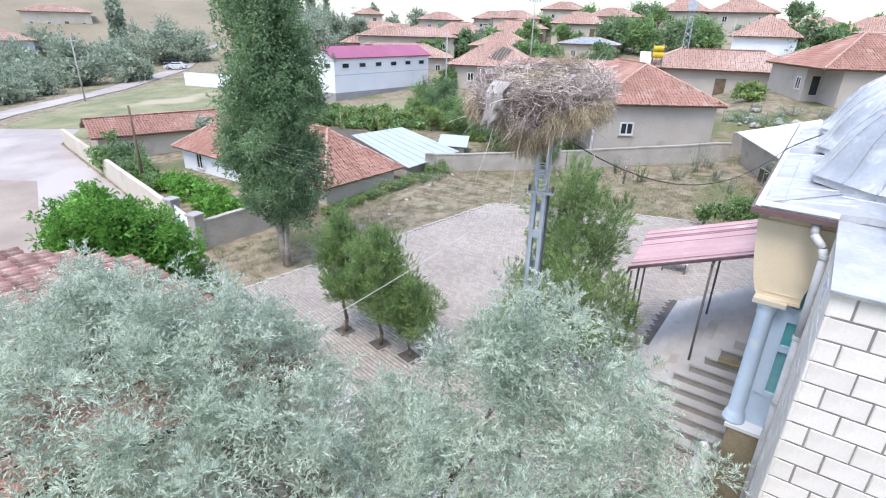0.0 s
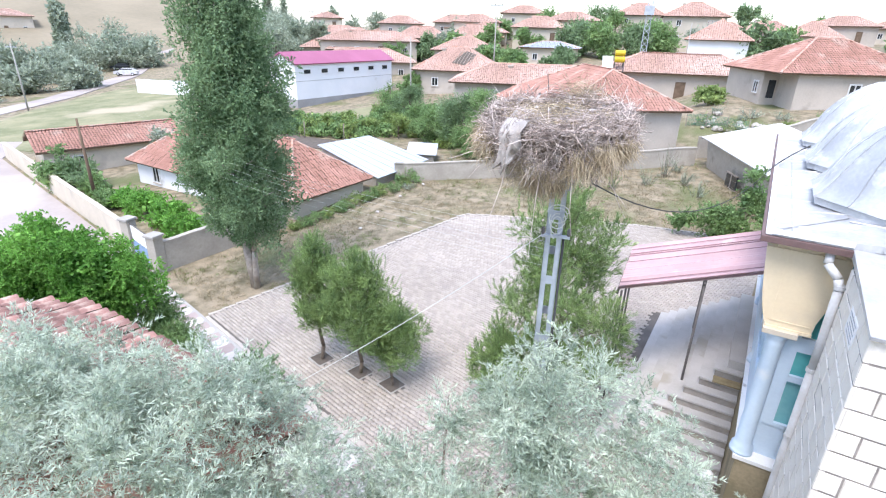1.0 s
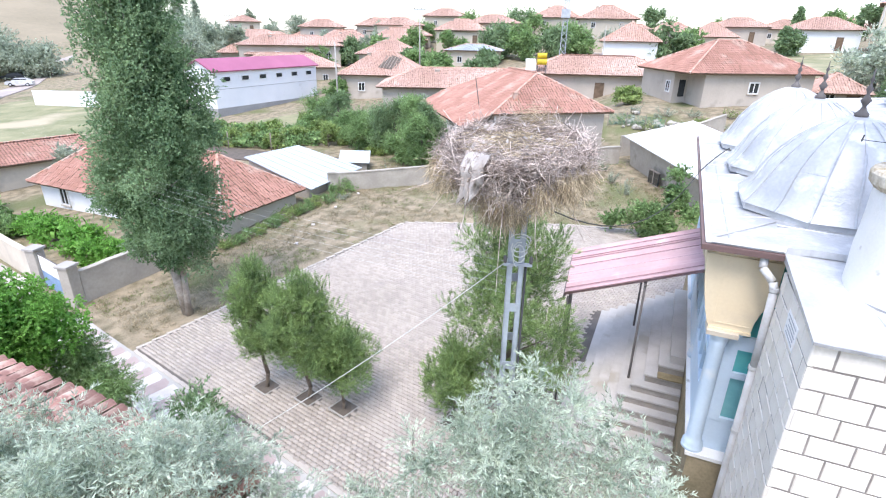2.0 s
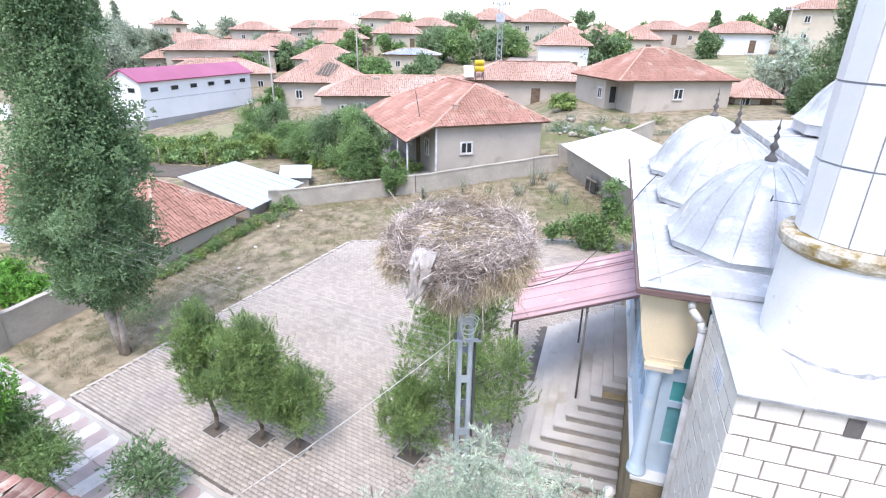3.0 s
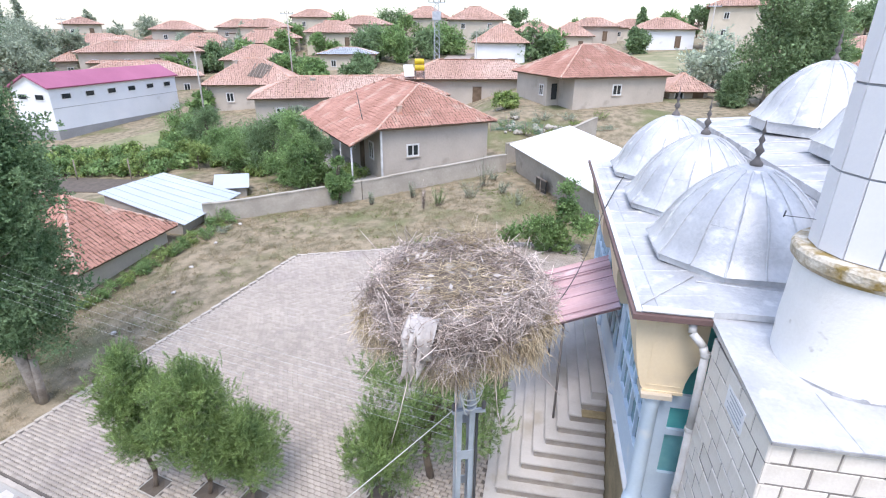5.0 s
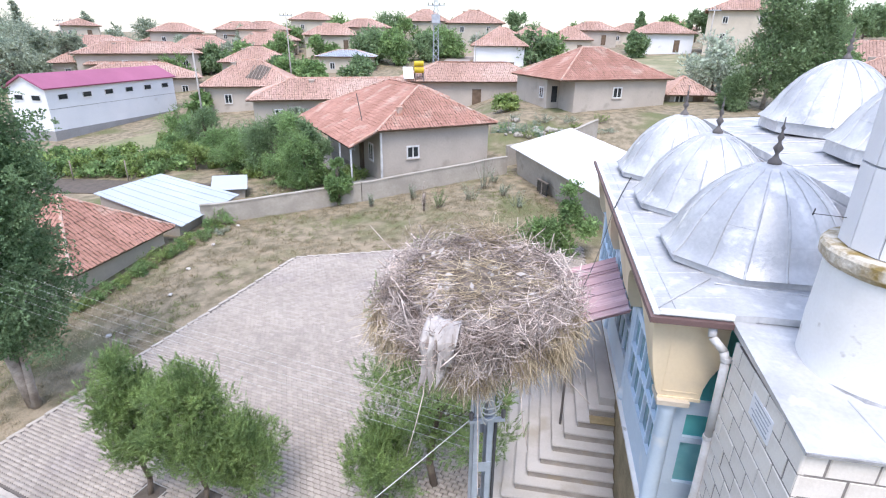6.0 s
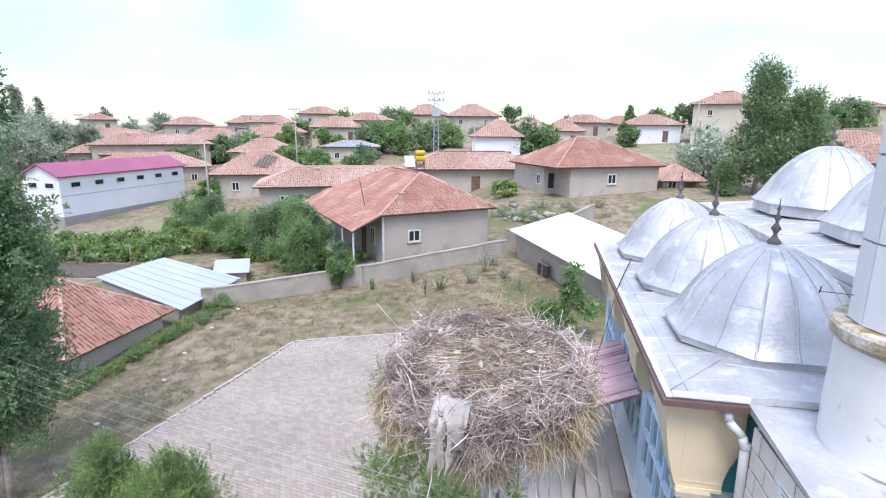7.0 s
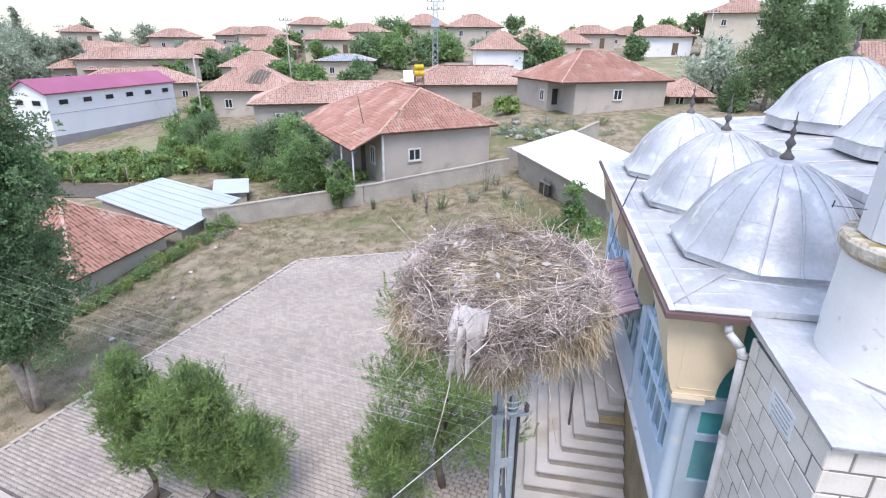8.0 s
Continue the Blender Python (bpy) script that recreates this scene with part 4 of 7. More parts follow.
block("crossarm", (-0.13, 0.13, 0.08, 0.11, 7.37, 7.41), M["steel"], pole)
for x in (-0.115, 0.155):
    bm = bmesh.new()
    lathe(bm, [(0.012, 6.92), (0.022, 6.95), (0.016, 6.965), (0.024, 6.985), (0.01, 7.01)], 10, (x, -0.10))
    part("insulator", bm, M["dark_metal"], pole, smooth=True)
rod("conduit", (HW + 0.02, -0.05, 0.0), (HW + 0.02, -0.05, 6.9), 0.014, M["wire"], pole, "black cable conduit")
for a in range(4):
    ang = a * math.pi / 2 + 0.4
    rod("nest_bracket", (0.1 * math.cos(ang), 0.1 * math.sin(ang), 7.42), (0.38 * math.cos(ang), 0.38 * math.sin(ang), 7.72), 0.013, M["steel"], pole)

for k in range(5):
    bm = bmesh.new()
    ph = k * 1.3
    path_tube(bm, [Vector((0.02 + (0.06 + 0.012 * k) * math.cos(ph + 0.55 * i), -0.14 - 0.012 * k, 7.02 + 0.05 * k + (0.13 - 0.015 * k) * math.sin(ph + 0.55 * i))) for i in range(9)], 0.006, 5)
    part("wire_loop", bm, M["pale_wire"], pole, "loop of pale spare wire")
# ---- nest ----
NX, NY, NZ = -3.04, 6.2, 7.64
nest = thing("nest", (NX, NY, NZ), 0, "large round nest of dry grey sticks and straw", "nest")
nest.scale = (0.93, 0.93, 1.0)
rn = np.random.default_rng(41)
bm = bmesh.new()
lathe(bm, [(0.2, 0.0), (0.46, 0.06), (0.6, 0.22), (0.66, 0.42), (0.62, 0.52), (0.5, 0.54), (0.2, 0.545)], 40)
for vv in bm.verts:
    q = noise.noise(Vector(vv.co) * 4.0)
    vv.co.x *= 1 + 0.08 * q
    vv.co.y *= 1 + 0.08 * q
    vv.co.z += 0.03 * noise.noise(Vector(vv.co) * 9.0) + 0.1 * vv.co.y * (vv.co.z / 0.5)
part("bowl", bm, M["nest_fill"], nest, "matted earth, droppings and straw", smooth=True)


def stick_mesh(p0, d, ln, r, bend, rng):
    """Thin bent sticks: three lengths with a three-sided section."""
    n = len(p0)
    d = d / np.linalg.norm(d, axis=1, keepdims=True)
    s = np.cross(d, rng.normal(0, 1, (n, 3)))
    s /= np.linalg.norm(s, axis=1, keepdims=True)
    w = np.cross(d, s)
    rings = []
    for k in range(4):
        f = k / 3 - 0.5
        c = p0 + d * (ln * f)[:, None] + s * (bend * ln * (0.25 - f * f))[:, None] + rng.normal(0, 0.006, (n, 3))
        rr = (r * (1.15 - 0.25 * k))[:, None]
        for a in range(3):
            t = 2.094 * a
            rings.append(c + rr * (math.cos(t) * s + math.sin(t) * w))
    v = np.stack(rings, 1).reshape(-1, 3)
    q = [[k * 3 + a, k * 3 + (a + 1) % 3, k * 3 + 3 + (a + 1) % 3, k * 3 + 3 + a] for k in range(3) for a in range(3)]
    f = (np.arange(n) * 12)[:, None, None] + np.array(q)[None]
    return v, f.reshape(-1, 4)


def nest_sticks(n, lo, hi, out, top):
    a = rn.uniform(0, 6.283, n)
    if top:
        q = 0.79 * np.sqrt(rn.uniform(0.16, 1, n)) * (1 + 0.05 * np.sin(3 * a + 1.0) + 0.05 * np.sin(8 * a))
        z = 0.55 + 0.05 * rn.random(n) - 0.07 * (q / 0.76) ** 4
    else:
        h = rn.random(n)
        z = lo + (hi - lo) * h
        q = (0.41 + 0.31 * np.sin(np.clip(h, 0, 1) * 1.9)) * rn.uniform(0.86, 1.09, n) * (1 + 0.06 * np.sin(3 * a + 1.0) + 0.05 * np.sin(7 * a + 5 * z) + 0.05 * np.sin(11 * a - 9 * z))
        z = z - 0.12 * np.clip(np.sin(4 * a + 0.6), 0, 1) * (1 - h) ** 2
    p = np.stack([q * np.cos(a), q * np.sin(a), z], 1)
    tang = np.stack([-np.sin(a), np.cos(a), np.zeros(n)], 1)
    rad = np.stack([np.cos(a), np.sin(a), np.zeros(n)], 1)
    d = tang * rn.normal(0, 1.0, n)[:, None] + rad * rn.normal(0, 0.6 if not top else 1.2, n)[:, None]
    d[:, 2] += rn.normal(0, 0.12 if top else 0.9, n)
    ln = rn.uniform(*out, n) * rn.choice([0.6, 1.0, 1.35], n, p=[0.5, 0.4, 0.1])
    p[:, 2] += 0.1 * p[:, 1] * (p[:, 2] / 0.5)
    return stick_mesh(p, d, ln, rn.choice([0.0018, 0.0028, 0.0046], n, p=[0.55, 0.36, 0.09]) * rn.uniform(0.8, 1.2, n), rn.normal(0, 0.5, n), rn)


tagged(raw("stick_mass", *joined(nest_sticks(5200, 0.05, 0.58, (0.16, 0.46), False), nest_sticks(2600, 0, 0, (0.08, 0.30), True)), M["stick"], nest, "woven dry grey-brown sticks"), kind="stuff")
# straw: tufts that hang below, matted straw on top
sp, sd, sl = [], [], []
TUFTS = [(4.75, -0.20, 0.26, 0.75, 760), (3.85, 0.16, 0.70, 0.20, 520), (3.6, 0.20, 0.74, 0.14, 240), (4.9, -0.06, 0.42, 0.30, 620), (4.6, 0.02, 0.52, 0.16, 300), (5.45, 0.08, 0.62, 0.16, 380), (5.75, 0.14, 0.72, 0.16, 420), (6.1, 0.20, 0.74, 0.12, 240),
         (2.4, 0.16, 0.70, 0.2, 260), (1.4, 0.16, 0.70, 0.2, 260), (0.4, 0.2, 0.72, 0.16, 220), (3.1, 0.15, 0.72, 0.16, 220)]
for a0, z0, q0, wide, n in TUFTS:
    a = a0 + rn.normal(0, wide * 0.6, n)
    q = q0 + 0.05 + rn.normal(0, 0.05, n)
    sp.append(np.stack([q * np.cos(a), q * np.sin(a), z0 + 0.12 + rn.normal(0, 0.055, n)], 1))
    dd = np.stack([0.30 * np.cos(a), 0.30 * np.sin(a), -np.ones(n)], 1) + rn.normal(0, 0.5, (n, 3))
    sd.append(dd)
    sl.append(rn.uniform(0.07, 0.24, n))
n = 620
a, q = rn.uniform(0, 6.283, n), 0.6 * np.sqrt(rn.random(n))
sp.append(np.stack([q * np.cos(a), q * np.sin(a), 0.56 + 0.02 * rn.random(n) + 0.1 * q * np.sin(a)], 1))
dd = rn.normal(0, 1, (n, 3))
dd[:, 2] *= 0.12
sd.append(dd)
sl.append(rn.uniform(0.08, 0.3, n))
sp, sd, sl = np.concatenate(sp), np.concatenate(sd), np.concatenate(sl)
tagged(raw("straw", *stick_mesh(sp + sd / np.linalg.norm(sd, axis=1, keepdims=True) * sl[:, None] * 0.4, sd, sl, np.full(len(sl), 0.003), rn.normal(0, 0.3, len(sl)), rn), M["straw"], nest, "yellow straw tufts hanging below"), kind="stuff")
# dry stalks that curl up behind the far rim
n = 130
a = 1.45 + rn.normal(0, 0.16, n)
cp = np.stack([0.66 * np.cos(a), 0.66 * np.sin(a), 0.62 + 0.1 * rn.random(n)], 1)
cd = np.stack([rn.normal(0, 1, n), 0.4 + 0.3 * rn.normal(0, 1, n), rn.normal(0.25, 0.35, n)], 1)
tagged(raw("dry_stalk", *stick_mesh(cp, cd, rn.uniform(0.2, 0.5, n), np.full(n, 0.0028), rn.normal(0, 1.2, n), rn), M["straw"], nest, "pale dry stalks at the far rim"), kind="stuff")
# pale scraps and down trodden into the top
n = 46
a, q = rn.uniform(0, 6.283, n), 0.62 * np.sqrt(rn.random(n))
fp = np.stack([q * np.cos(a), q * np.sin(a), 0.585 + 0.02 * rn.random(n) + 0.1 * q * np.sin(a)], 1)
fd = rn.normal(0, 1, (n, 3))
fd[:, 2] = rn.normal(0.1, 0.12, n)
tagged(raw("down", *leaves(fp, 0.075, 0.03, rn, 0.0, fd * 2.0), material("pale_scrap", (0.56, 0.52, 0.49), (0.42, 0.38, 0.35), island=0.3, bump=0), nest, "pale down and scraps"), kind="stuff")
# sticks that stand out all round
n = 260
a = rn.uniform(0, 6.283, n)
z = rn.uniform(0.05, 0.56, n)
q = 0.56 + 0.2 * np.sin(z / 0.58 * 1.9)
pp = np.stack([q * np.cos(a), q * np.sin(a), z + 0.1 * q * np.sin(a)], 1)
pd = np.stack([np.cos(a), np.sin(a), np.zeros(n)], 1) + rn.normal(0, 0.75, (n, 3))
tagged(raw("stray_twig", *stick_mesh(pp, pd, rn.uniform(0.25, 0.6, n), rn.uniform(0.0018, 0.004, n), rn.normal(0, 0.4, n), rn), M["stick"], nest), kind="stuff")
# curved sticks laid round the rim
n = 420
a = rn.uniform(0, 6.283, n)
q = rn.uniform(0.58, 0.82, n) * (1 + 0.05 * np.sin(3 * a + 1.0))
z = 0.60 - 0.22 * ((q - 0.58) / 0.24) ** 2 + rn.normal(0, 0.03, n)
rp = np.stack([q * np.cos(a), q * np.sin(a), z + 0.1 * q * np.sin(a)], 1)
rd = np.stack([-np.sin(a), np.cos(a), rn.normal(0, 0.3, n)], 1) + np.stack([np.cos(a), np.sin(a), np.zeros(n)], 1) * rn.normal(0, 1.0, n)[:, None]
tagged(raw("rim_stick", *stick_mesh(rp, rd, rn.uniform(0.2, 0.5, n), rn.uniform(0.002, 0.0042, n), rn.normal(0, 0.5, n), rn), M["stick"], nest, "pale sticks laid round the rim"), kind="stuff")
# long loose sticks that stand out of the outline
for a, z, ln, tilt in ((0.2, 0.1, 0.7, -1.2), (1.9, 0.25, 0.9, 0.2), (3.3, 0.2, 0.8, -0.4), (4.2, 0.05, 0.8, -1.6), (4.9, 0.0, 0.9, -1.9), (5.4, 0.1, 0.7, -1.5), (5.9, 0.15, 0.6, -0.7), (2.7, 0.45, 0.7, 0.5), (3.9, 0.3, 0.6, -0.9)):
    p = np.array([[0.64 * math.cos(a), 0.64 * math.sin(a), z]])
    d = np.array([[math.cos(a), math.sin(a), math.tan(tilt) if abs(tilt) < 1.4 else -3.0]])
    raw("loose_stick", *stick_mesh(p + d / np.linalg.norm(d) * ln * 0.35, d, np.array([ln]), np.array([0.006]), np.array([0.2]), rn), M["stick"], nest)
# torn cloth over the near edge
cv, cf = [], []
W, H = 9, 10
ca = math.radians(259)
for j in range(H + 1):
    for i in range(W + 1):
        s, f = i / W - 0.5, j / H
        a = ca + s * 0.34 * (1 - 0.1 * f)
        q = 0.68 + 0.16 * min(f * 3, 1) + 0.034 * (1 if i % 2 else -1) * (0.4 + f) + 0.02 * math.sin(i * 1.9 + j * 0.5)
        z = 0.54 - 0.40 * max(f - 0.12, 0) * (1.0 + 0.25 * math.sin(i * 2.7)) + 0.012 * math.sin(i * 3.1 + j)
        q += 0.05 * f * noise.noise((i * 0.55, j * 0.4, 4.0)) + 0.02 * noise.noise((i * 1.3, j * 1.1, 9.0))
        z += 0.10 * f * noise.noise((i * 0.7, 2.0, 1.0)) - (0.06 * f if i < 4 else 0.0)
        cv.append((q * math.cos(a), q * math.sin(a), z))
for j in range(H):
    for i in range(W):
        if not (i == 4 and j > 5) and not (i == 6 and j > 7) and not (i == 8 and j > 3) and not (i == 7 and j > 6):
            cf.append((j * (W + 1) + i, j * (W + 1) + i + 1, (j + 1) * (W + 1) + i + 1, (j + 1) * (W + 1) + i))
rag = raw("rag", cv, cf, M["cloth"], nest, "torn grey-white cloth", smooth=True)
sol = rag.modifiers.new("thick", "SOLIDIFY")
sol.thickness = 0.006

# ---- cables ----
cable("cable", (PX - 0.1, PY - 0.11, 6.9), (-8.8, 3.75, 2.5), 0.27, 0.0045, M["pale_wire"], "pale service cable hanging from the steel pole")
cable("cable", (-0.93, 14.1, 6.42), (-0.25, 16.6, 6.52), -0.03, 0.014, M["wire"], "black cable lying over the porch roof")
cable("cable", (PX + 0.3, PY + 0.1, 7.5), (-0.95, 14.1, 6.40), 0.62, 0.008, M["wire"], "black cable sagging to the mosque eave")
for i, (dz, dy) in enumerate(((0.0, 0.0), (0.16, 0.1), (0.3, 0.2), (0.44, 0.3), (0.58, 0.4))):
    cable("wire", (PX - 0.1, PY + dy * 0.2, 6.5 + dz * 0.6), (-42.0, 22.0 + dy * 3, 2.2 + dz * 1.6), 0.9, 0.0013, M["pale_wire"], "thin pale overhead wire across the square", group="overhead wires", steps=24)


# ---- houses ----
def hip_planes(w, d, o, h, rise, hip=True):
    x0, x1, y0, y1 = -o, w + o, -o, d + o
    if w <= d:
        a, b = ((w / 2, w / 2, h + rise), (w / 2, d - w / 2, h + rise)) if hip else ((w / 2, y0, h + rise), (w / 2, y1, h + rise))
        front, back = [(x0, y0, h), (x1, y0, h), a], [(x1, y1, h), (x0, y1, h), b]
        left, right = [(x0, y1, h), (x0, y0, h), a, b], [(x1, y0, h), (x1, y1, h), b, a]
        return ([front, back] if hip else []) + [left, right], (a, b)
    a, b = ((d / 2, d / 2, h + rise), (w - d / 2, d / 2, h + rise)) if hip else ((x0, d / 2, h + rise), (x1, d / 2, h + rise))
    front, back = [(x0, y0, h), (x1, y0, h), b, a], [(x1, y1, h), (x0, y1, h), a, b]
    left, right = [(x0, y1, h), (x0, y0, h), a], [(x1, y0, h), (x1, y1, h), b]
    return [front, back] + ([left, right] if hip else []), (a, b)


def on_ground(x, y, dz=0.0):
    return (x, y, terrain(x, y) + dz)


def window(parent, x, y, z, w, h, face="front", mat="window_frame", panes=2):
    """A framed window on a wall; face: front (-y) or left (-x)."""
    win = new("window")
    win.parent = parent
    win.matrix_local = pose(x, y, z) if face == "front" else pose(x, y, z, 0, 0, -90)
    bm = bmesh.new()
    t = 0.1
    for q in ((-w / 2, w / 2, -0.05, 0.02, 0, t), (-w / 2, w / 2, -0.05, 0.02, h - t, h), (-w / 2, -w / 2 + t, -0.05, 0.02, t, h - t), (w / 2 - t, w / 2, -0.05, 0.02, t, h - t)):
        box(bm, *q)
    for i in range(1, panes):
        xx = -w / 2 + w * i / panes
        box(bm, xx - 0.04, xx + 0.04, -0.045, 0.02, t, h - t)
    part("frame", bm, M[mat], win)
    for i in range(panes):
        block("pane", (-w / 2 + w * i / panes + 0.04, -w / 2 + w * (i + 1) / panes - 0.04, -0.02, 0.01, 0.05, h - 0.05), M["glass_dark"], win)
    block("sill", (-w / 2 - 0.06, w / 2 + 0.06, -0.09, 0.0, -0.06, -0.002), M["plaster"], win)
    return win


def house(loc, rz, w, d, h, rise, label, wall="plaster", o=0.45, tile=(0.2, 0.3), roof="tile", hip=True, windows=(), seed=1, group="", doors=(), sink=0.8, planes=None,
          ridges=None, name="house", chimney=None, category="house", recess=None):
    root = thing(name, loc, rz, label, category, group)
    if recess:
        r0, r1, deep = recess
        bm = bmesh.new()
        box(bm, 0, w, deep, d, -sink, h)
        if r0 > 0:
            box(bm, 0, r0, 0, deep - 0.002, -sink, h)
        box(bm, r1, w, 0, deep - 0.002, -sink, h)
        box(bm, r0, r1, 0, deep - 0.002, -sink, 0.05)
        part("wall", bm, M[wall], root)
        block("porch_door", (r1 - 0.75, r1 - 0.2, deep - 0.05, deep - 0.004, 0.9, 2.3), M["glass_dark"], root, "narrow dark window")
    else:
        block("wall", (0, w, 0, d, -sink, h), M[wall], root)
    made, (a, b) = hip_planes(w, d, o, h, rise, hip)
    planes = planes or made
    bm = bmesh.new()
    for p in planes:
        plate(bm, p, 0.1)
    part("roof_deck", bm, M["wood"], root)
    if not hip:
        for e in ((0.01, w - 0.01) if w > d else (0.01, d - 0.01)):
            bm = bmesh.new()
            tri = [(e, 0, h), (e, d, h), (e, d / 2, h + rise - 0.15)] if w > d else [(0, e, h), (w, e, h), (w / 2, e, h + rise - 0.15)]
            lo = [bm.verts.new(c) for c in tri]
            bm.faces.new(lo)
            part("gable", bm, M[wall], root)
    tagged(raw("roof", *tile_field(planes, tile, seed), M[roof], root, "red clay tiles"), kind="stuff")
    bm = bmesh.new()
    k = tile[0] / 0.2
    if ridges is None:
        ridges = [(a, b)]
        if hip:
            for c in ((-o, -o, h), (w + o, -o, h), (w + o, d + o, h), (-o, d + o, h)):
                ridges.append((c, min((a, b), key=lambda q: (Vector(q) - Vector(c)).length)))
    for p, q in ridges:
        p, q = Vector(p) + Vector((0, 0, 0.05)), Vector(q) + Vector((0, 0, 0.05))
        n = max(2, int((q - p).length / (0.4 * k)))
        for i in range(n):
            tube(bm, p.lerp(q, i / n), p.lerp(q, min((i + 1.1) / n, 1)), 0.095 * k ** 0.5, 0.08 * k ** 0.5, sides=6)
    part("ridge", bm, M["ridge_mortar"], root, "mortared ridge tiles")
    for x, z, ww, hh, face in windows:
        window(root, x, -0.01, z, ww, hh) if face == "front" else window(root, -0.01, x, z, ww, hh, "left")
    for x, ww, hh, face in doors:
        block("door", (x - ww / 2, x + ww / 2, -0.05, 0.02, 0, hh) if face == "front" else (-0.05, 0.02, x - ww / 2, x + ww / 2, 0, hh), M["wood"], root, "dark wooden door")
    if chimney:
        bm = bmesh.new()
        x, y, z = chimney
        box(bm, x - 0.25, x + 0.25, y - 0.25, y + 0.25, z - 1.2, z)
        box(bm, x - 0.31, x + 0.31, y - 0.31, y + 0.31, z, z + 0.1)
        part("chimney", bm, M["plaster"], root)
    return root


# house behind the garden wall, with its veranda
A0, A1, EV, TOP = (4.3, 3.65, 5.57), (4.3, 9.45, 5.57), 3.35, 13.55
pl = [[(-0.45, -0.45, EV), (8.4, -0.45, EV), A0], [(8.4, -0.45, EV), (8.4, TOP, EV), A1, A0], [(8.4, TOP, EV), (-0.45, TOP, EV), A1],
      [(-0.45, TOP, EV), (-0.45, -0.45, EV), A0, A1], [(-2.3, TOP, 2.5), (-2.3, -0.5, 2.5), (-0.45, -0.45, EV), (-0.45, TOP, EV)]]
rg = [(A0, A1), ((-0.45, -0.45, EV), A0), ((8.4, -0.45, EV), A0), ((8.4, TOP, EV), A1), ((-0.45, TOP, EV), A1), ((-2.3, -0.5, 2.5), (-0.45, -0.45, EV))]
veranda_house = house((-12.58, 34.70, 0.95), 37.6, 7.95, 13.1, 3.3, 2.2, "plastered village house with a red tile hip roof and veranda", planes=pl, ridges=rg,
                      windows=((2.17, 1.36, 0.92, 0.84, "front"), (2.0, 1.0, 0.9, 1.2, "left"), (6.0, 1.0, 0.9, 1.2, "left"), (9.4, 1.0, 0.9, 1.2, "left")), doors=((4.0, 0.9, 2.05, "left"),), seed=3)
for y in (0.0, 2.4, 4.8, 7.2, 9.6, 12.0):
    rod("veranda_post", (-2.05, y, -0.6), (-2.05, y, 2.55), 0.06, M["window_frame"], veranda_house)
block("veranda_floor", (-2.3, -0.02, -0.2, 13.1, -1.0, -0.05), M["concrete"], veranda_house)
block("veranda_wall", (-0.12, -0.002, -0.14, 0.0, 0.0, 3.25), M["window_frame"], veranda_house)
# things on the roofs: a stub of a chimney, an aerial
bm = bmesh.new()
box(bm, 1.5, 1.8, 0.75, 1.05, 3.6, 4.55)
box(bm, 1.46, 1.84, 0.71, 1.09, 4.552, 4.61)
part("chimney", bm, M["ridge_mortar"], veranda_house, "short mortared chimney")
rod("aerial", (-0.2, 3.0, 3.4), (-0.5, 3.1, 5.3), 0.03, M["dark_metal"], veranda_house, sides=5)
tank = thing("water_tank", (-16.0, 60.1, 6.1), 20, "two yellow water drums beside a white solar heater panel", "water tank")
for z in (0.0, 0.62):
    bm = bmesh.new()
    tube(bm, (-0.5, 0.35 * z, z + 0.3), (0.5, 0.35 * z, z + 0.3), 0.3, sides=18)
    part("drum", bm, M["tank_yellow"], tank, smooth=False)
for x in (-0.45, 0.45):
    for y in (-0.3, 0.6):
        block("stand_leg", (x - 0.04, x + 0.04, y - 0.04, y + 0.04, -0.9, 0.02), M["dark_metal"], tank)
bm = bmesh.new()
plate(bm, [(-1.7, -0.7, -0.5), (-0.65, -0.7, -0.5), (-0.65, 0.5, 0.6), (-1.7, 0.5, 0.6)], 0.07)
part("solar_panel", bm, M["white_sheet"], tank)
for x in (-1.6, -0.75):
    rod("panel_strut", (x, 0.45, -0.9), (x, 0.45, 0.52), 0.03, M["dark_metal"], tank, sides=5)

# house on the bank
bank_house = house((-1.17, 50.12, 3.45), 29.0, 10.8, 8.7, 3.0, 2.5, "plain plastered house with red tile hip roof and corner porch", windows=((5.6, 1.4, 0.95, 0.95, "front"), (3.5, 1.2, 0.8, 1.0, "left")), seed=4,
                   sink=2.5, recess=(0.0, 1.25, 2.6))
block("stone_footing", (1.25, 10.86, -0.07, -0.001, -2.5, 0.12), M["garden_wall"], bank_house, "rough stone footing")
# long white house by the square
white_house = house((-36.8, 19.75, -1.2), -0.8, 15.0, 5.6, 1.55, 2.35, "low white house with a red tile hip roof", wall="whitewash", windows=((2.2, 0.3, 0.8, 1.1, "front"), (7.5, 0.35, 0.9, 1.0, "front")), seed=5, sink=1.5)
block("front_patch", (11.6, 15.014, -0.013, -0.001, -1.5, 1.54), M["cream"], white_house, "grey-brown plastered end of the front")
block("side_wall", (15.0, 15.015, -0.01, 5.61, -1.5, 1.54), M["cream"], white_house, "grey-brown plastered side wall")
# second low house behind the lane
house((-43.6, 17.1, -1.6), 75.0, 9.0, 5.0, 2.0, 1.0, "low cream house with a shallow red tile roof", wall="cream", windows=((2.0, 0.6, 0.8, 0.9, "front"),), seed=6, hip=False, sink=1.5)

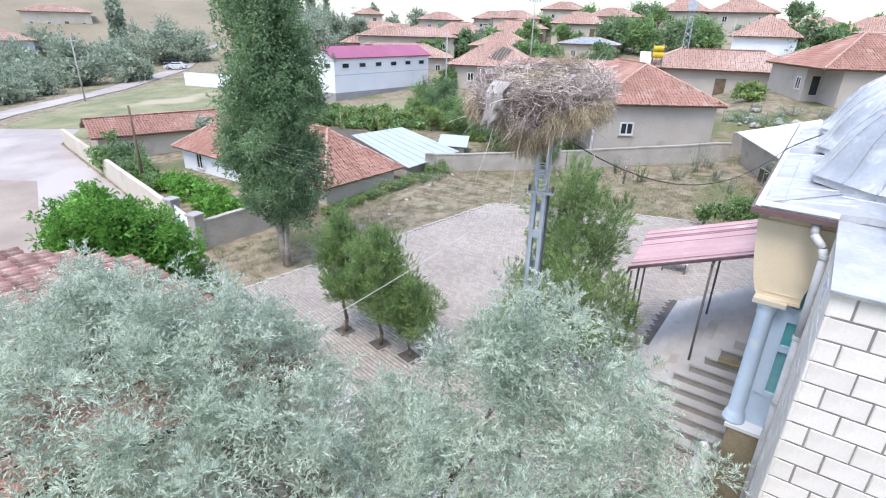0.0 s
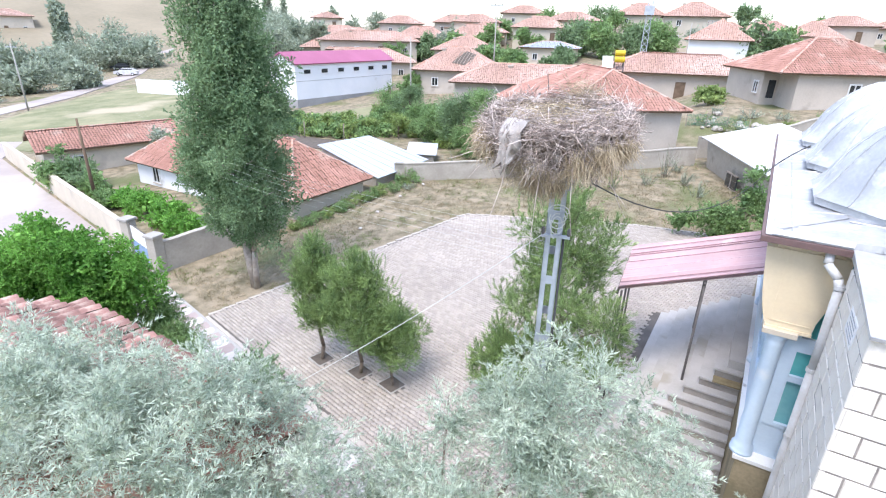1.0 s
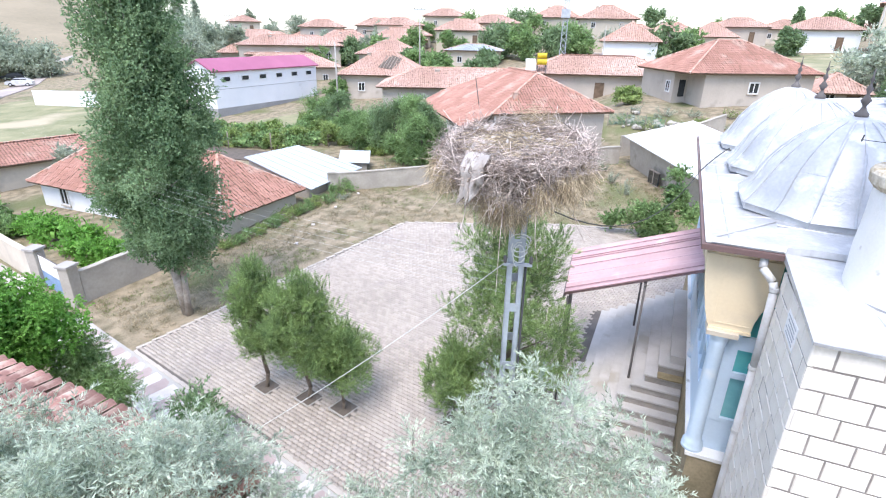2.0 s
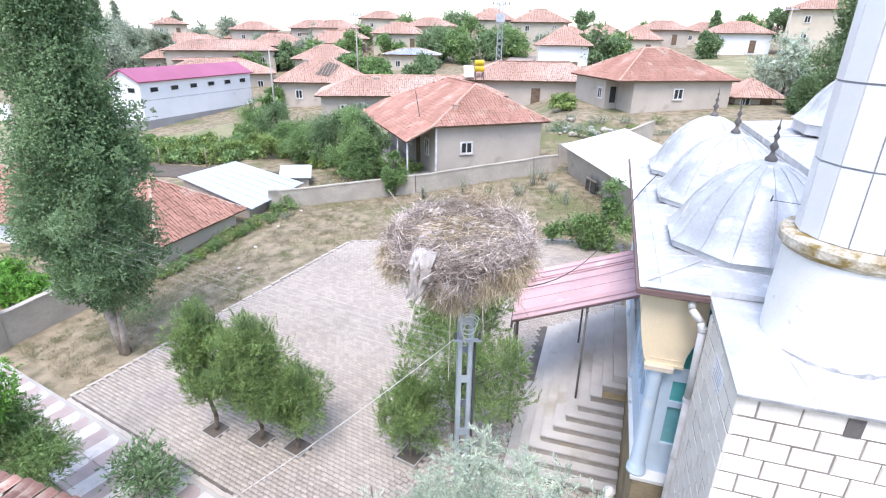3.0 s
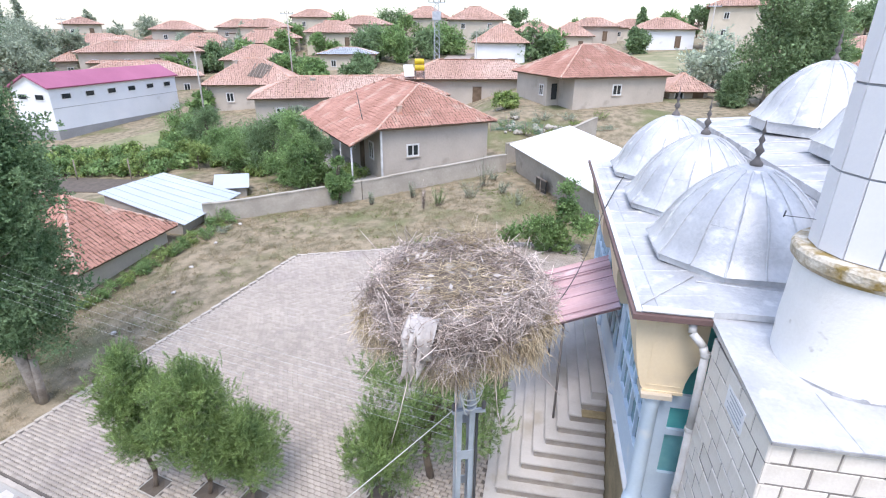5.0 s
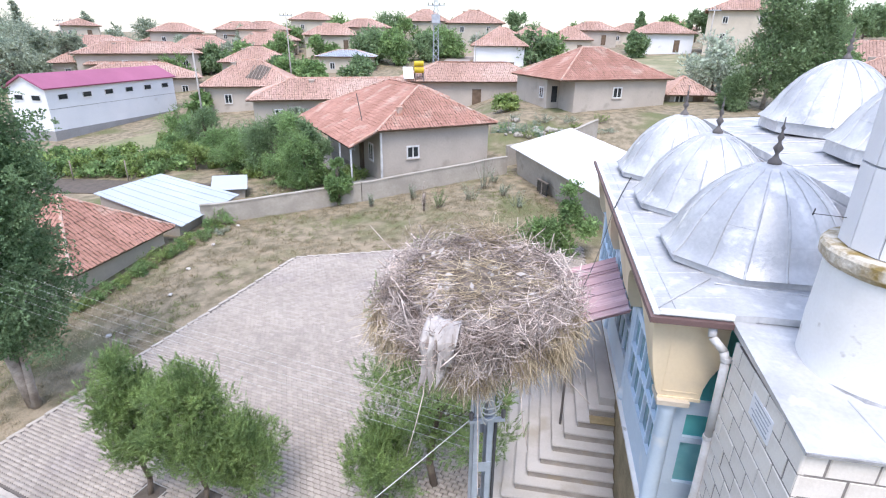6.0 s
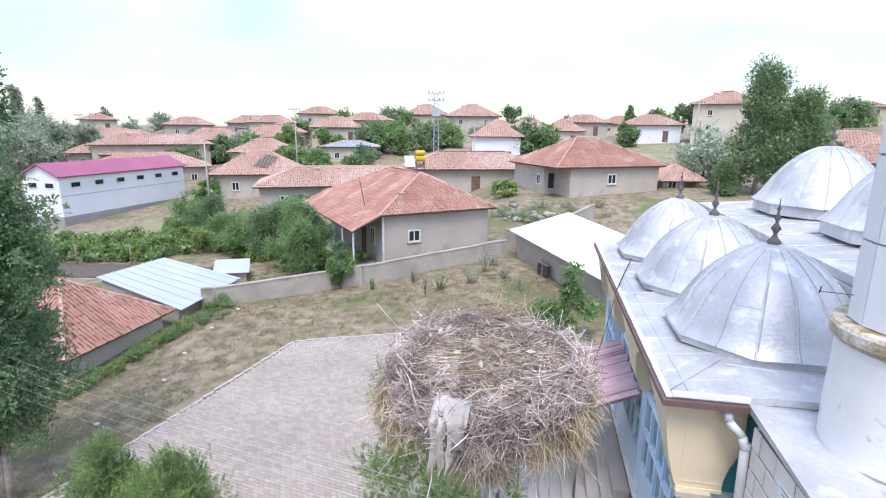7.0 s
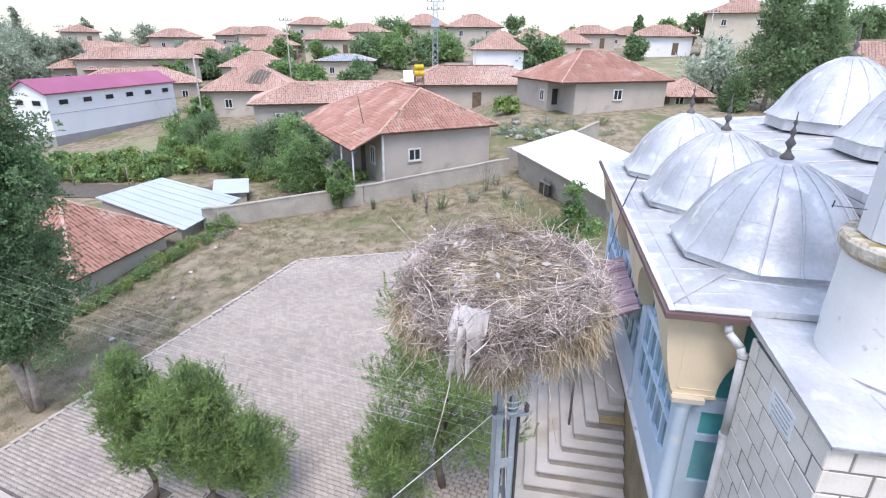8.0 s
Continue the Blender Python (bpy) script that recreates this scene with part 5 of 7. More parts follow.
# white hall with the magenta roof
HALL_W, HALL_D = 17.2, 4.6
hall = thing("factory_hall", (-49.5, 46.5, -0.45), 86.5, "long white hall with a magenta sheet roof", "building")
block("wall", (0, HALL_W, 0, HALL_D, 0, 5.2), M["whitewash"], hall)
block("plinth", (-0.04, HALL_W + 0.04, -0.04, HALL_D + 0.04, -1.8, 1.15), M["grey_render"], hall, "grey rendered plinth")
planes, _ = hip_planes(HALL_W, HALL_D, 0.3, 5.2, 1.25, False)
bm = bmesh.new()
for p in planes:
    plate(bm, p, 0.14)
part("roof", bm, M["magenta_sheet"], hall, "magenta sheet metal")
for e in (0.01, HALL_W - 0.01):
    bm = bmesh.new()
    bm.faces.new([bm.verts.new(c) for c in ((e, 0, 5.2), (e, HALL_D, 5.2), (e, HALL_D / 2, 6.3))])
    part("gable", bm, M["whitewash"], hall)
block("groove", (0.0, HALL_W, -0.02, 0.0, 3.2, 3.24), M["grey_render"], hall)


def hall_window(x, y, rz):
    win = new("window")
    win.parent = hall
    win.matrix_local = pose(x, y, 4.05, 0, 0, rz)
    block("pane", (-0.5, 0.5, -0.03, 0.02, 0.0, 0.46), M["glass_dark"], win)
    bm = bmesh.new()
    for q in ((-0.55, 0.55, -0.06, 0.02, -0.06, 0.0), (-0.55, 0.55, -0.06, 0.02, 0.46, 0.51), (-0.55, -0.5, -0.06, 0.02, 0.0, 0.46), (0.5, 0.55, -0.06, 0.02, 0.0, 0.46)):
        box(bm, *q)
    part("frame", bm, M["window_frame"], win)


for i in range(6):
    hall_window(1.75 + i * 2.78, -0.01, 0)
hall_window(-0.01, 1.2, -90)
hall_window(-0.01, 3.3, -90)

# shed with the pale blue roof and its low wall
garage = thing("garage", (0, 0, 0), 0, "low grey shed with a pale blue sheet metal roof", "shed")
bm = bmesh.new()
plate(bm, [(-26.9, 27.1, 1.30), (-21.35, 26.1, 0.30), (-21.45, 31.5, 0.34), (-26.4, 31.5, 1.28)], 3.0)
part("wall", bm, M["garden_wall"], garage)
bm = bmesh.new()
plate(bm, [(-27.2, 27.0, 1.4), (-21.05, 25.85, 0.3), (-21.2, 31.8, 0.35), (-26.6, 31.8, 1.4)], 0.05)
part("roof", bm, M["blue_sheet"], garage)
for i in range(7):
    f = (i + 0.5) / 7
    p, q = Vector((-27.2, 27.0, 1.415)).lerp(Vector((-26.6, 31.8, 1.415)), f), Vector((-21.05, 25.85, 0.315)).lerp(Vector((-21.2, 31.8, 0.365)), f)
    rod("roof_rib", p, q, 0.025, M["blue_sheet"], garage, sides=5)
lean = thing("lean_to", on_ground(-22.5, 32.9, -0.15), 28, "small lean-to with a pale blue sheet roof", "shed")
block("wall", (-0.9, 0.9, -0.8, 0.8, -0.4, 0.75), M["garden_wall"], lean)
bm = bmesh.new()
plate(bm, [(-1.1, -1.0, 0.8), (1.1, -1.0, 0.75), (1.1, 1.0, 1.2), (-1.1, 1.0, 1.25)], 0.04)
part("roof", bm, M["blue_sheet"], lean)

# shed with the white roof
shed = thing("shed", (0, 0, 0), 0, "grey plastered shed with a bright white sheet roof", "shed")
bm = bmesh.new()
plate(bm, [(-4.6, 37.65, 3.1), (0.53, 27.5, 2.75), (4.6, 29.9, 3.5), (-0.6, 40.9, 3.95)], 0.06)
part("roof", bm, M["white_sheet"], shed, "white sheet metal")
bm = bmesh.new()
plate(bm, [(-4.2, 37.2, 3.0), (0.6, 28.6, 2.66), (4.3, 30.5, 3.35), (-0.5, 39.2, 3.75)], 3.5)
part("wall", bm, M["garden_wall"], shed)
sdir = Vector((4.8, -8.6, 0)).normalized()
sp0 = Vector((-4.2, 37.2, 0)) + sdir * 4.1 + Vector((-0.88, -0.49, 0)) * 0.12
swin = new("window")
swin.parent = shed
swin.matrix_local = pose(sp0.x, sp0.y, 1.12, 0, 0, math.degrees(math.atan2(sdir.y, sdir.x)))
block("pane", (-0.6, 0.6, -0.03, 0.05, 0, 0.75), M["glass_dark"], swin)
bm = bmesh.new()
for q in ((-0.65, 0.65, -0.06, 0.05, -0.06, 0.0), (-0.65, 0.65, -0.06, 0.05, 0.75, 0.8), (-0.04, 0.04, -0.05, 0.05, 0, 0.75)):
    box(bm, *q)
part("frame", bm, M["grey_wood"], swin)


def wall_run(name, a, b, height, mat, label, thick=0.22, n=14, wobble=0.05, cap=None):
    """A wall in short lengths that follows the ground."""
    root = thing(name, (0, 0, 0), 0, label, "wall", kind="structure")
    bm, bc = bmesh.new(), bmesh.new()
    a, b = np.array(a, float), np.array(b, float)
    d = (b - a) / np.linalg.norm(b - a)
    nn = np.array((-d[1], d[0])) * thick / 2
    for i in range(n):
        p, q = a + (b - a) * i / n, a + (b - a) * (i + 1) / n
        zs = [terrain(*c) + height + wobble * noise.noise((c[0], c[1], 3.3)) for c in (p, q)]
        for bmx, extra, lo in ((bm, 1.0, None), (bc, 1.25, 0.07)):
            vs = [bmx.verts.new((*(c + s * nn * extra), z)) for c, z0 in ((p, zs[0]), (q, zs[1])) for s in (-1, 1)
                  for z in ((terrain(*c) - 0.4, z0) if lo is None else (z0 + 0.003, z0 + lo))]
            for f in ((0, 1, 5, 4), (2, 6, 7, 3), (1, 3, 7, 5), (0, 2, 3, 1), (4, 5, 7, 6), (0, 4, 6, 2)):
                bmx.faces.new([vs[k] for k in f])
    part("wall_body", bm, mat, root)
    part("coping", bc, cap or mat, root)
    return root


wall_run("garden_wall", (-21.3, 27.9), (-13.1, 31.9), 1.05, M["garden_wall"], "rough grey plastered garden wall", n=9)
wall_run("garden_wall", (-13.08, 31.92), (-4.75, 37.4), 1.05, M["garden_wall"], "rough grey plastered garden wall", n=11)
wall_run("yard_wall", (-84.5, 47.2), (-72.0, 48.0), 1.9, M["whitewash"], "white wall of a yard beside the dirt road", n=6)
wall_run("garden_wall", (-4.9, 39.4), (1.6, 45.4), 1.3, M["garden_wall"], "rough grey garden wall climbing the bank", n=10)
wall_run("compound_wall", (-22.25, 12.5), (-21.5, 18.6), 1.25, M["garden_wall"], "rough grey stone wall of the yard", n=10)
wall_run("compound_wall", (-25.6, 12.9), (-54.0, 18.5), 1.2, M["cream"], "pale plastered yard wall along the lane", n=24)
for x, y in ((-22.3, 12.2), (-25.4, 12.8)):
    gp = thing("gate_post", on_ground(x, y), 10, "square grey plastered gate post with a cap", "gate post", "gate posts")
    block("post", (-0.24, 0.24, -0.24, 0.24, -0.3, 1.62), M["garden_wall"], gp, bevel=0.03)
    block("cap", (-0.30, 0.30, -0.30, 0.30, 1.622, 1.74), M["concrete"], gp, bevel=0.03)
gate = thing("gate", on_ground(-23.85, 12.5), -11, "closed metal gate, blue below and pale above", "gate")
block("lower_panel", (-1.25, 1.25, -0.02, 0.02, 0.05, 0.75), material("gate_blue", (0.22, 0.34, 0.52), scale=2, fine=20, rough=0.5), gate, "blue sheet")
block("upper_panel", (-1.25, 1.25, -0.02, 0.02, 0.76, 1.45), M["white_sheet"], gate, "pale sheet")
rod("top_bar", (-1.3, 0, 1.47), (1.3, 0, 1.5), 0.025, M["dark_metal"], gate)

# near house under the oleaster: deck, then tiles
old_house = thing("old_house", (0, 0, 0), 0, "old house with a weathered flaking red tile roof", "house")
ROOF = [(-5.4, 4.72), (-10.6, 4.75), (-12.7, 3.1), (-13.6, -1.5), (-5.4, -1.5)]
zr = lambda x, y: 4.28 + 0.13 * (4.75 - y)
bm = bmesh.new()
plate(bm, [(x, y, zr(x, y)) for x, y in ROOF], 0.12)
part("roof_deck", bm, M["wood"], old_house)
bm = bmesh.new()
top = [bm.verts.new((x + (0.35 if x < -6 else -0.3), min(y, 4.4) if y > 0 else y + 0.3, zr(x, y) - 0.13)) for x, y in ROOF]
bot = [bm.verts.new((v.co.x, v.co.y, -1.0)) for v in top]
for i in range(5):
    bm.faces.new((top[i], top[(i + 1) % 5], bot[(i + 1) % 5], bot[i]))
bm.faces.new(top)
bm.faces.new(bot)
part("wall", bm, M["plaster"], old_house)
old_tile = bpy.data.meshes.new("roof_tile")
prof = [(0.0, 0.0), (0.04, 0.03), (0.09, 0.045), (0.14, 0.03), (0.18, 0.0), (0.215, 0.006)]
old_tile.from_pydata([(x, y, z + (0.03 if y == 0 else 0.0)) for y in (0.0, -0.42) for x, z in prof], [], [(i, i + 1, i + 7, i + 6) for i in range(5)])
old_tile.materials.append(material("old_tile", (0.33, 0.185, 0.155), (0.21, 0.115, 0.098), scale=6, fine=25, random=0.35, stain=(0.46, 0.34, 0.28), stain_scale=3, stain_at=0.56))
rt = np.random.default_rng(77)
for j in range(13):
    for i in range(25):
        x, y = -13.0 + 0.225 * i + rt.normal(0, 0.01), 4.80 - 0.34 * j
        if x < -7.3 and inside(ROOF, np.array([[x + 0.1, y - 0.2]]), 0.08)[0] and j < 13:
            t = new("roof_tile", old_tile)
            t.parent = old_house
            t.matrix_local = pose(x, y, zr(x, y) + 0.012 + abs(rt.normal(0, 0.008)), -7.4 + rt.normal(0, 1.5), rt.normal(0, 2), rt.normal(0, 3))

deck = [[(-5.4, 4.72, zr(0, 4.72)), (-7.2, 4.74, zr(0, 4.74)), (-7.2, -1.5, zr(0, -1.5)), (-5.4, -1.5, zr(0, -1.5))],
        [(-7.2, 0.45, zr(0, 0.45)), (-13.2, 0.45, zr(0, 0.45)), (-13.5, -1.5, zr(0, -1.5)), (-7.2, -1.5, zr(0, -1.5))]]
tagged(raw("roof", *tile_field(deck, (0.215, 0.36), 8), M["tile"], old_house, "weathered red clay tiles"), kind="stuff")


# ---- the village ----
def far_house(cx, cy, eave, w, rise, h, rz, wall="cream", d=8.0, seed=1, hip=True, roof="tile_haze", storeys=1, label=None):
    """A house whose front middle stands at (cx, cy), with its eave at a height."""
    a = radians(rz)
    x, y = cx - math.cos(a) * w / 2, cy - math.sin(a) * w / 2
    words = {"cream": "cream plastered", "plaster": "grey-brown plastered", "whitewash": "whitewashed"}[wall]
    n = max(2, int(w / 4))
    wins = [(w * (i + 0.5) / n, s * 2.7 + 0.9, 0.9, 1.1, "front") for s in range(storeys) for i in range(n) if not (s == 0 and i == n // 2)]
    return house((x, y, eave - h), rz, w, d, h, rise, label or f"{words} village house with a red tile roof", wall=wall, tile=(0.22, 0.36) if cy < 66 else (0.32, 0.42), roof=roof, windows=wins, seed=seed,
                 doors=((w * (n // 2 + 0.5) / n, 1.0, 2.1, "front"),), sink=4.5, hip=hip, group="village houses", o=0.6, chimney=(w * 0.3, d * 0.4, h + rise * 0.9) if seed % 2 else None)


far_house(-21.98, 55.3, 3.75, 19.3, 1.75, 2.9, 24, "plaster", 7.4, 31, label="long plastered house with a sagging red tile roof")
far_house(-10.0, 62.4, 5.2, 15.0, 1.8, 2.9, 17, "plaster", 7, 32)
derelict = far_house(-37.7, 62.9, 3.9, 10.2, 2.8, 2.9, 20, "plaster", 8, 33, label="derelict plastered house with holes in its tile roof")
on_slope = lambda x, v, up: (x, -0.6 + 4.6 * v, 2.9 + 2.8 * v + up)
bm = bmesh.new()
plate(bm, [on_slope(*q) for q in ((4.6, 0.3, 0.12), (6.4, 0.22, 0.12), (7.6, 0.66, 0.12), (6.2, 0.8, 0.12))], 0.05)
part("roof_hole", bm, M["soil"], derelict, "dark hole where tiles have fallen")
for k in range(6):
    rod("rafter", on_slope(4.9 + 0.42 * k, 0.26, 0.16), on_slope(5.5 + 0.42 * k, 0.76, 0.16), 0.05, M["grey_wood"], derelict, sides=5)
far_house(10.9, 57.4, 4.9, 3.6, 1.5, 2.0, 10, "plaster", 4, 34)
far_house(-10.6, 96.0, 8.3, 8.4, 3.0, 4.6, 6, "whitewash", 9, 35)
far_house(-64.3, 106.9, 5.4, 10.5, 2.7, 3.0, 30, "plaster", 8, 36)
far_house(-46.9, 113.5, 9.6, 11, 2.3, 3.0, 22, "cream", 8, 37)
far_house(-42.0, 120.0, 11.2, 11, 1.8, 3.0, 20, "cream", 8, 38)
far_house(-33.0, 140.2, 13.0, 11, 2.8, 5.4, 10, "cream", 9, 39, storeys=2)
far_house(-44.9, 161.1, 11.8, 8, 2.0, 3.0, 14, "plaster", 8, 40)
far_house(-17.6, 118.3, 12.2, 11, 2.6, 5.3, 12, "cream", 9, 41, storeys=2)
far_house(1.8, 126.5, 9.2, 9, 2.7, 3.0, 0, "cream", 8, 42)
far_house(6.8, 134.1, 11.2, 11, 1.9, 3.0, -4, "plaster", 8, 43)
far_house(18.1, 113.4, 10.6, 11, 2.0, 3.2, -8, "whitewash", 8, 44)
far_house(29.6, 107.0, 14.3, 11, 2.4, 5.6, -14, "cream", 9, 45, storeys=2)
far_house(63.9, 143.8, 13.2, 11, 2.1, 3.0, -20, "plaster", 8, 46)
far_house(72.0, 146.2, 15.3, 9, 1.6, 5.2, -22, "cream", 8, 47, storeys=2)
far_house(32.9, 72.3, 7.9, 10, 1.9, 2.9, -20, "plaster", 8, 48)
far_house(31.0, 63.5, 6.6, 9, 1.8, 2.6, -18, "plaster", 8, 49)
far_house(-59.9, 71.4, 3.6, 16, 1.9, 3.0, 38, "plaster", 8, 50)
far_house(-68.6, 83.4, 6.5, 18, 1.7, 3.0, 36, "plaster", 8, 51)
far_house(-71.1, 104.8, 6.8, 12, 2.5, 3.0, 32, "plaster", 8, 52)
far_house(-67.1, 122.9, 10.6, 11, 1.8, 3.0, 28, "cream", 8, 53)
far_house(-60.1, 135.1, 13.0, 11, 1.9, 3.0, 24, "cream", 8, 54)
far_house(-115.2, 121.9, 11.0, 8, 1.7, 3.0, 40, "cream", 8, 55)
far_house(-87.7, 120.0, 9.9, 11, 1.9, 3.0, 34, "plaster", 8, 56)
far_house(-61.8, 112.5, 7.4, 12, 2.6, 3.0, 28, "plaster", 8, 57)
far_house(-53.3, 160.7, 10.5, 9, 2.4, 3.0, 18, "plaster", 8, 58)
far_house(-6.6, 135.6, 10.0, 8, 2.4, 3.0, 4, "plaster", 8, 59)
far_house(-92.0, 100.0, 7.0, 14, 2.0, 3.0, 40, "plaster", 8, 60)
far_house(-78.0, 132.0, 10.5, 12, 2.0, 3.0, 30, "plaster", 8, 61)
far_house(-188.0, 69.0, terrain(-188, 69) + 3.2, 17, 1.8, 4.6, 68, "cream", 9, 62, label="cream house alone on the far slope")
far_house(-143.0, 38.6, 3.4, 16, 2.0, 4.5, 75, "whitewash", 9, 64, label="whitewashed house behind the willows by the road")
far_house(-78.6, 85.1, terrain(-78.6, 85.1) + 2.9, 13, 2.1, 2.9, 42, "plaster", 8, 70)
far_house(-69.6, 82.3, terrain(-69.6, 82.3) + 2.9, 12, 2.1, 2.9, 36, "plaster", 8, 71)
far_house(-67.9, 88.8, terrain(-67.9, 88.8) + 2.9, 11, 2.1, 2.9, 34, "cream", 8, 72)
far_house(-92.9, 107.1, terrain(-92.9, 107.1) + 2.9, 11, 2.1, 2.9, 36, "plaster", 8, 73)
far_house(-89.0, 120.5, terrain(-89.0, 120.5) + 2.9, 12, 2.1, 2.9, 32, "cream", 8, 74)
far_house(-68.7, 102.9, terrain(-68.7, 102.9) + 2.9, 10, 2.1, 2.9, 28, "plaster", 8, 75)
far_house(-78.6, 132.0, terrain(-78.6, 132.0) + 2.9, 11, 2.1, 2.9, 26, "cream", 8, 76)
far_house(-61.5, 116.4, terrain(-61.5, 116.4) + 2.9, 10, 2.1, 2.9, 24, "plaster", 8, 77)
far_house(-64.9, 141.4, terrain(-64.9, 141.4) + 2.9, 10, 2.1, 2.9, 20, "cream", 8, 78)
far_house(-63.8, 161.3, terrain(-63.8, 161.3) + 2.9, 11, 2.1, 2.9, 18, "plaster", 8, 79)
far_house(-51.3, 155.1, terrain(-51.3, 155.1) + 2.9, 9, 2.1, 2.9, 14, "cream", 8, 80)
far_house(-47.7, 82.9, terrain(-47.7, 82.9) + 2.9, 10, 2.1, 2.9, 24, "plaster", 8, 81)
far_house(-13.8, 142.2, terrain(-13.8, 142.2) + 2.9, 9, 2.1, 2.9, 2, "plaster", 8, 82)
far_house(-5.8, 152.6, terrain(-5.8, 152.6) + 2.9, 9, 2.1, 2.9, 0, "cream", 8, 83)
far_house(17.1, 151.3, terrain(17.1, 151.3) + 2.9, 10, 2.1, 2.9, -8, "cream", 8, 84)
far_house(29.7, 159.3, terrain(29.7, 159.3) + 2.9, 11, 2.1, 2.9, -10, "cream", 8, 85)
hut = far_house(-36.2, 92.0, 6.3, 9, 1.0, 2.9, 14, "cream", 6, 63, label="cream hut with a grey-green sheet roof", roof="blue_sheet")

# ---- lane, roads ----
draped("lane", [(-21.2, 6.0), (-21.9, 9.8), (-25.5, 12.6), (-54.0, 18.1), (-60.0, 22.0), (-70.0, 17.0), (-60.0, 2.0), (-36.0, 0.0)], M["road"], 0.01, "pale dusty concrete lane and yard", "lane", step=2.0)

draped("earth_yard", [(-22.5, 3.0), (-27.2, 7.5), (-42.4, 12.4), (-56.0, 6.0), (-40.0, -1.0)], material("tan_earth", (0.37, 0.30, 0.25), (0.28, 0.225, 0.185), scale=0.4, fine=6), 0.03, "bare tan earth beside the lane", "earth", step=2.0)

draped("stubble_field", [(-128.0, 52.0), (-160.0, 18.0), (-262.0, 30.0), (-300.0, 130.0), (-236.0, 150.0), (-150.0, 100.0)], material("stubble", (0.29, 0.24, 0.165), (0.22, 0.185, 0.125), scale=0.05, fine=0.8, bump_dist=0.05), 0.06, "pale stubble field on the far slope", "field", step=6.0)


meadow = material("meadow", (0.30, 0.275, 0.165), (0.17, 0.18, 0.09), scale=0.35, fine=3, bump=0.8, bump_dist=0.05, stain=(0.40, 0.34, 0.24), stain_scale=0.12, stain_at=0.56)
draped("meadow", [(-55.0, 20.5), (-63.0, 18.0), (-70.0, 19.0), (-82.0, 32.0), (-92.0, 48.0), (-88.0, 57.0), (-72.0, 47.0), (-56.0, 38.0)], meadow, 0.0, "rough green and yellow meadow beside the dirt road", "meadow", step=2.0)
draped("meadow", [(-46.0, 38.6), (-44.5, 44.0), (-41.5, 51.0), (-31.5, 49.5), (-28.0, 45.5), (-36.0, 41.0)], meadow, 0.01, "green grass between the white hall and the vines", "meadow", step=1.5)
draped("meadow", [(8.0, 78.0), (22.0, 78.0), (27.0, 112.0), (10.0, 108.0)], meadow, 0.0, "grassy green slope below the upper houses", "meadow", step=2.0)


def road_strip(name, pts, width, label):
    bm = bmesh.new()
    rows = []
    pts = [np.array(p, float) for p in pts]
    fine = []
    for p, q in zip(pts, pts[1:]):
        n = max(1, int(np.linalg.norm(q - p) / 3))
        fine += [p + (q - p) * i / n for i in range(n)]
    fine.append(pts[-1])
    for i, p in enumerate(fine):
        d = fine[min(i + 1, len(fine) - 1)] - fine[max(i - 1, 0)]
        d /= np.linalg.norm(d)
        nn = np.array((-d[1], d[0])) * width / 2
        rows.append([bm.verts.new((*(p + s * nn), terrain(*(p + s * nn)) + 0.05)) for s in (-1, -0.3, 0.3, 1)])
    for a, b in zip(rows, rows[1:]):
        for k in range(3):
            bm.faces.new((a[k], a[k + 1], b[k + 1], b[k]))
    r = bmesh.ops.extrude_face_region(bm, geom=bm.faces[:])
    for v in r["geom"]:
        if isinstance(v, bmesh.types.BMVert):
            v.co.z -= 0.15
    return tagged(part(name, bm, M["road"]), label, "road", kind="structure")


road_strip("road", [(-62, 8), (-72, 14), (-79, 21), (-91, 39), (-113, 62), (-140, 84), (-175, 120)], 4.0, "pale dirt road across the fields")
road_strip("road", [(-13.5, 66), (-17, 85), (-19.5, 100), (-20, 112), (-14, 130), (-12, 150)], 5.0, "pale concrete street between the village houses")


# ---- poles, cars ----
def lamp_pole(x, y, h, label, mat="concrete", arm=True, name="utility_pole", r=0.11):
    root = thing(name, on_ground(x, y), random.uniform(0, 40), label, "utility pole", "village poles")
    rod("mast", (0, 0, -0.3), (0, 0, h), r, M[mat], root, r1=r * 0.55)
    if arm:
        block("crossarm", (-0.8, 0.8, -0.05, 0.05, h - 0.5, h - 0.4), M["steel"], root)
        for q in (-0.7, -0.25, 0.25, 0.7):
            rod("insulator", (q, 0, h - 0.4), (q, 0, h - 0.2), 0.05, M["dark_metal"], root, sides=6)
    return root


lamp_pole(-37.3, 52.5, 7.6, "pale concrete utility pole", arm=False)
lamp_pole(-36.1, 71.1, 10.5, "grey steel utility pole")
lamp_pole(-84.4, 85.3, 10.0, "grey steel utility pole")
lamp_pole(16.9, 77.1, 8.0, "thin grey street pole")
lamp_pole(-81.6, 31.2, 8.0, "thin grey utility pole in the field")
lamp_pole(-34.9, 15.9, 5.0, "dark wooden pole in the yard", mat="wood", arm=False)
lamp_pole(-12.5, 80.0, 7.0, "thin grey utility pole", arm=False, r=0.08)
tower = thing("lattice_pole", on_ground(-21.2, 95.1), 10, "grey steel lattice power pole with a transformer", "power pole")
for sx in (-1, 1):
    for sy in (-1, 1):
        rod("leg", (sx * 0.5, sy * 0.5, -0.3), (sx * 0.28, sy * 0.28, 11.5), 0.05, M["steel"], tower, sides=5)
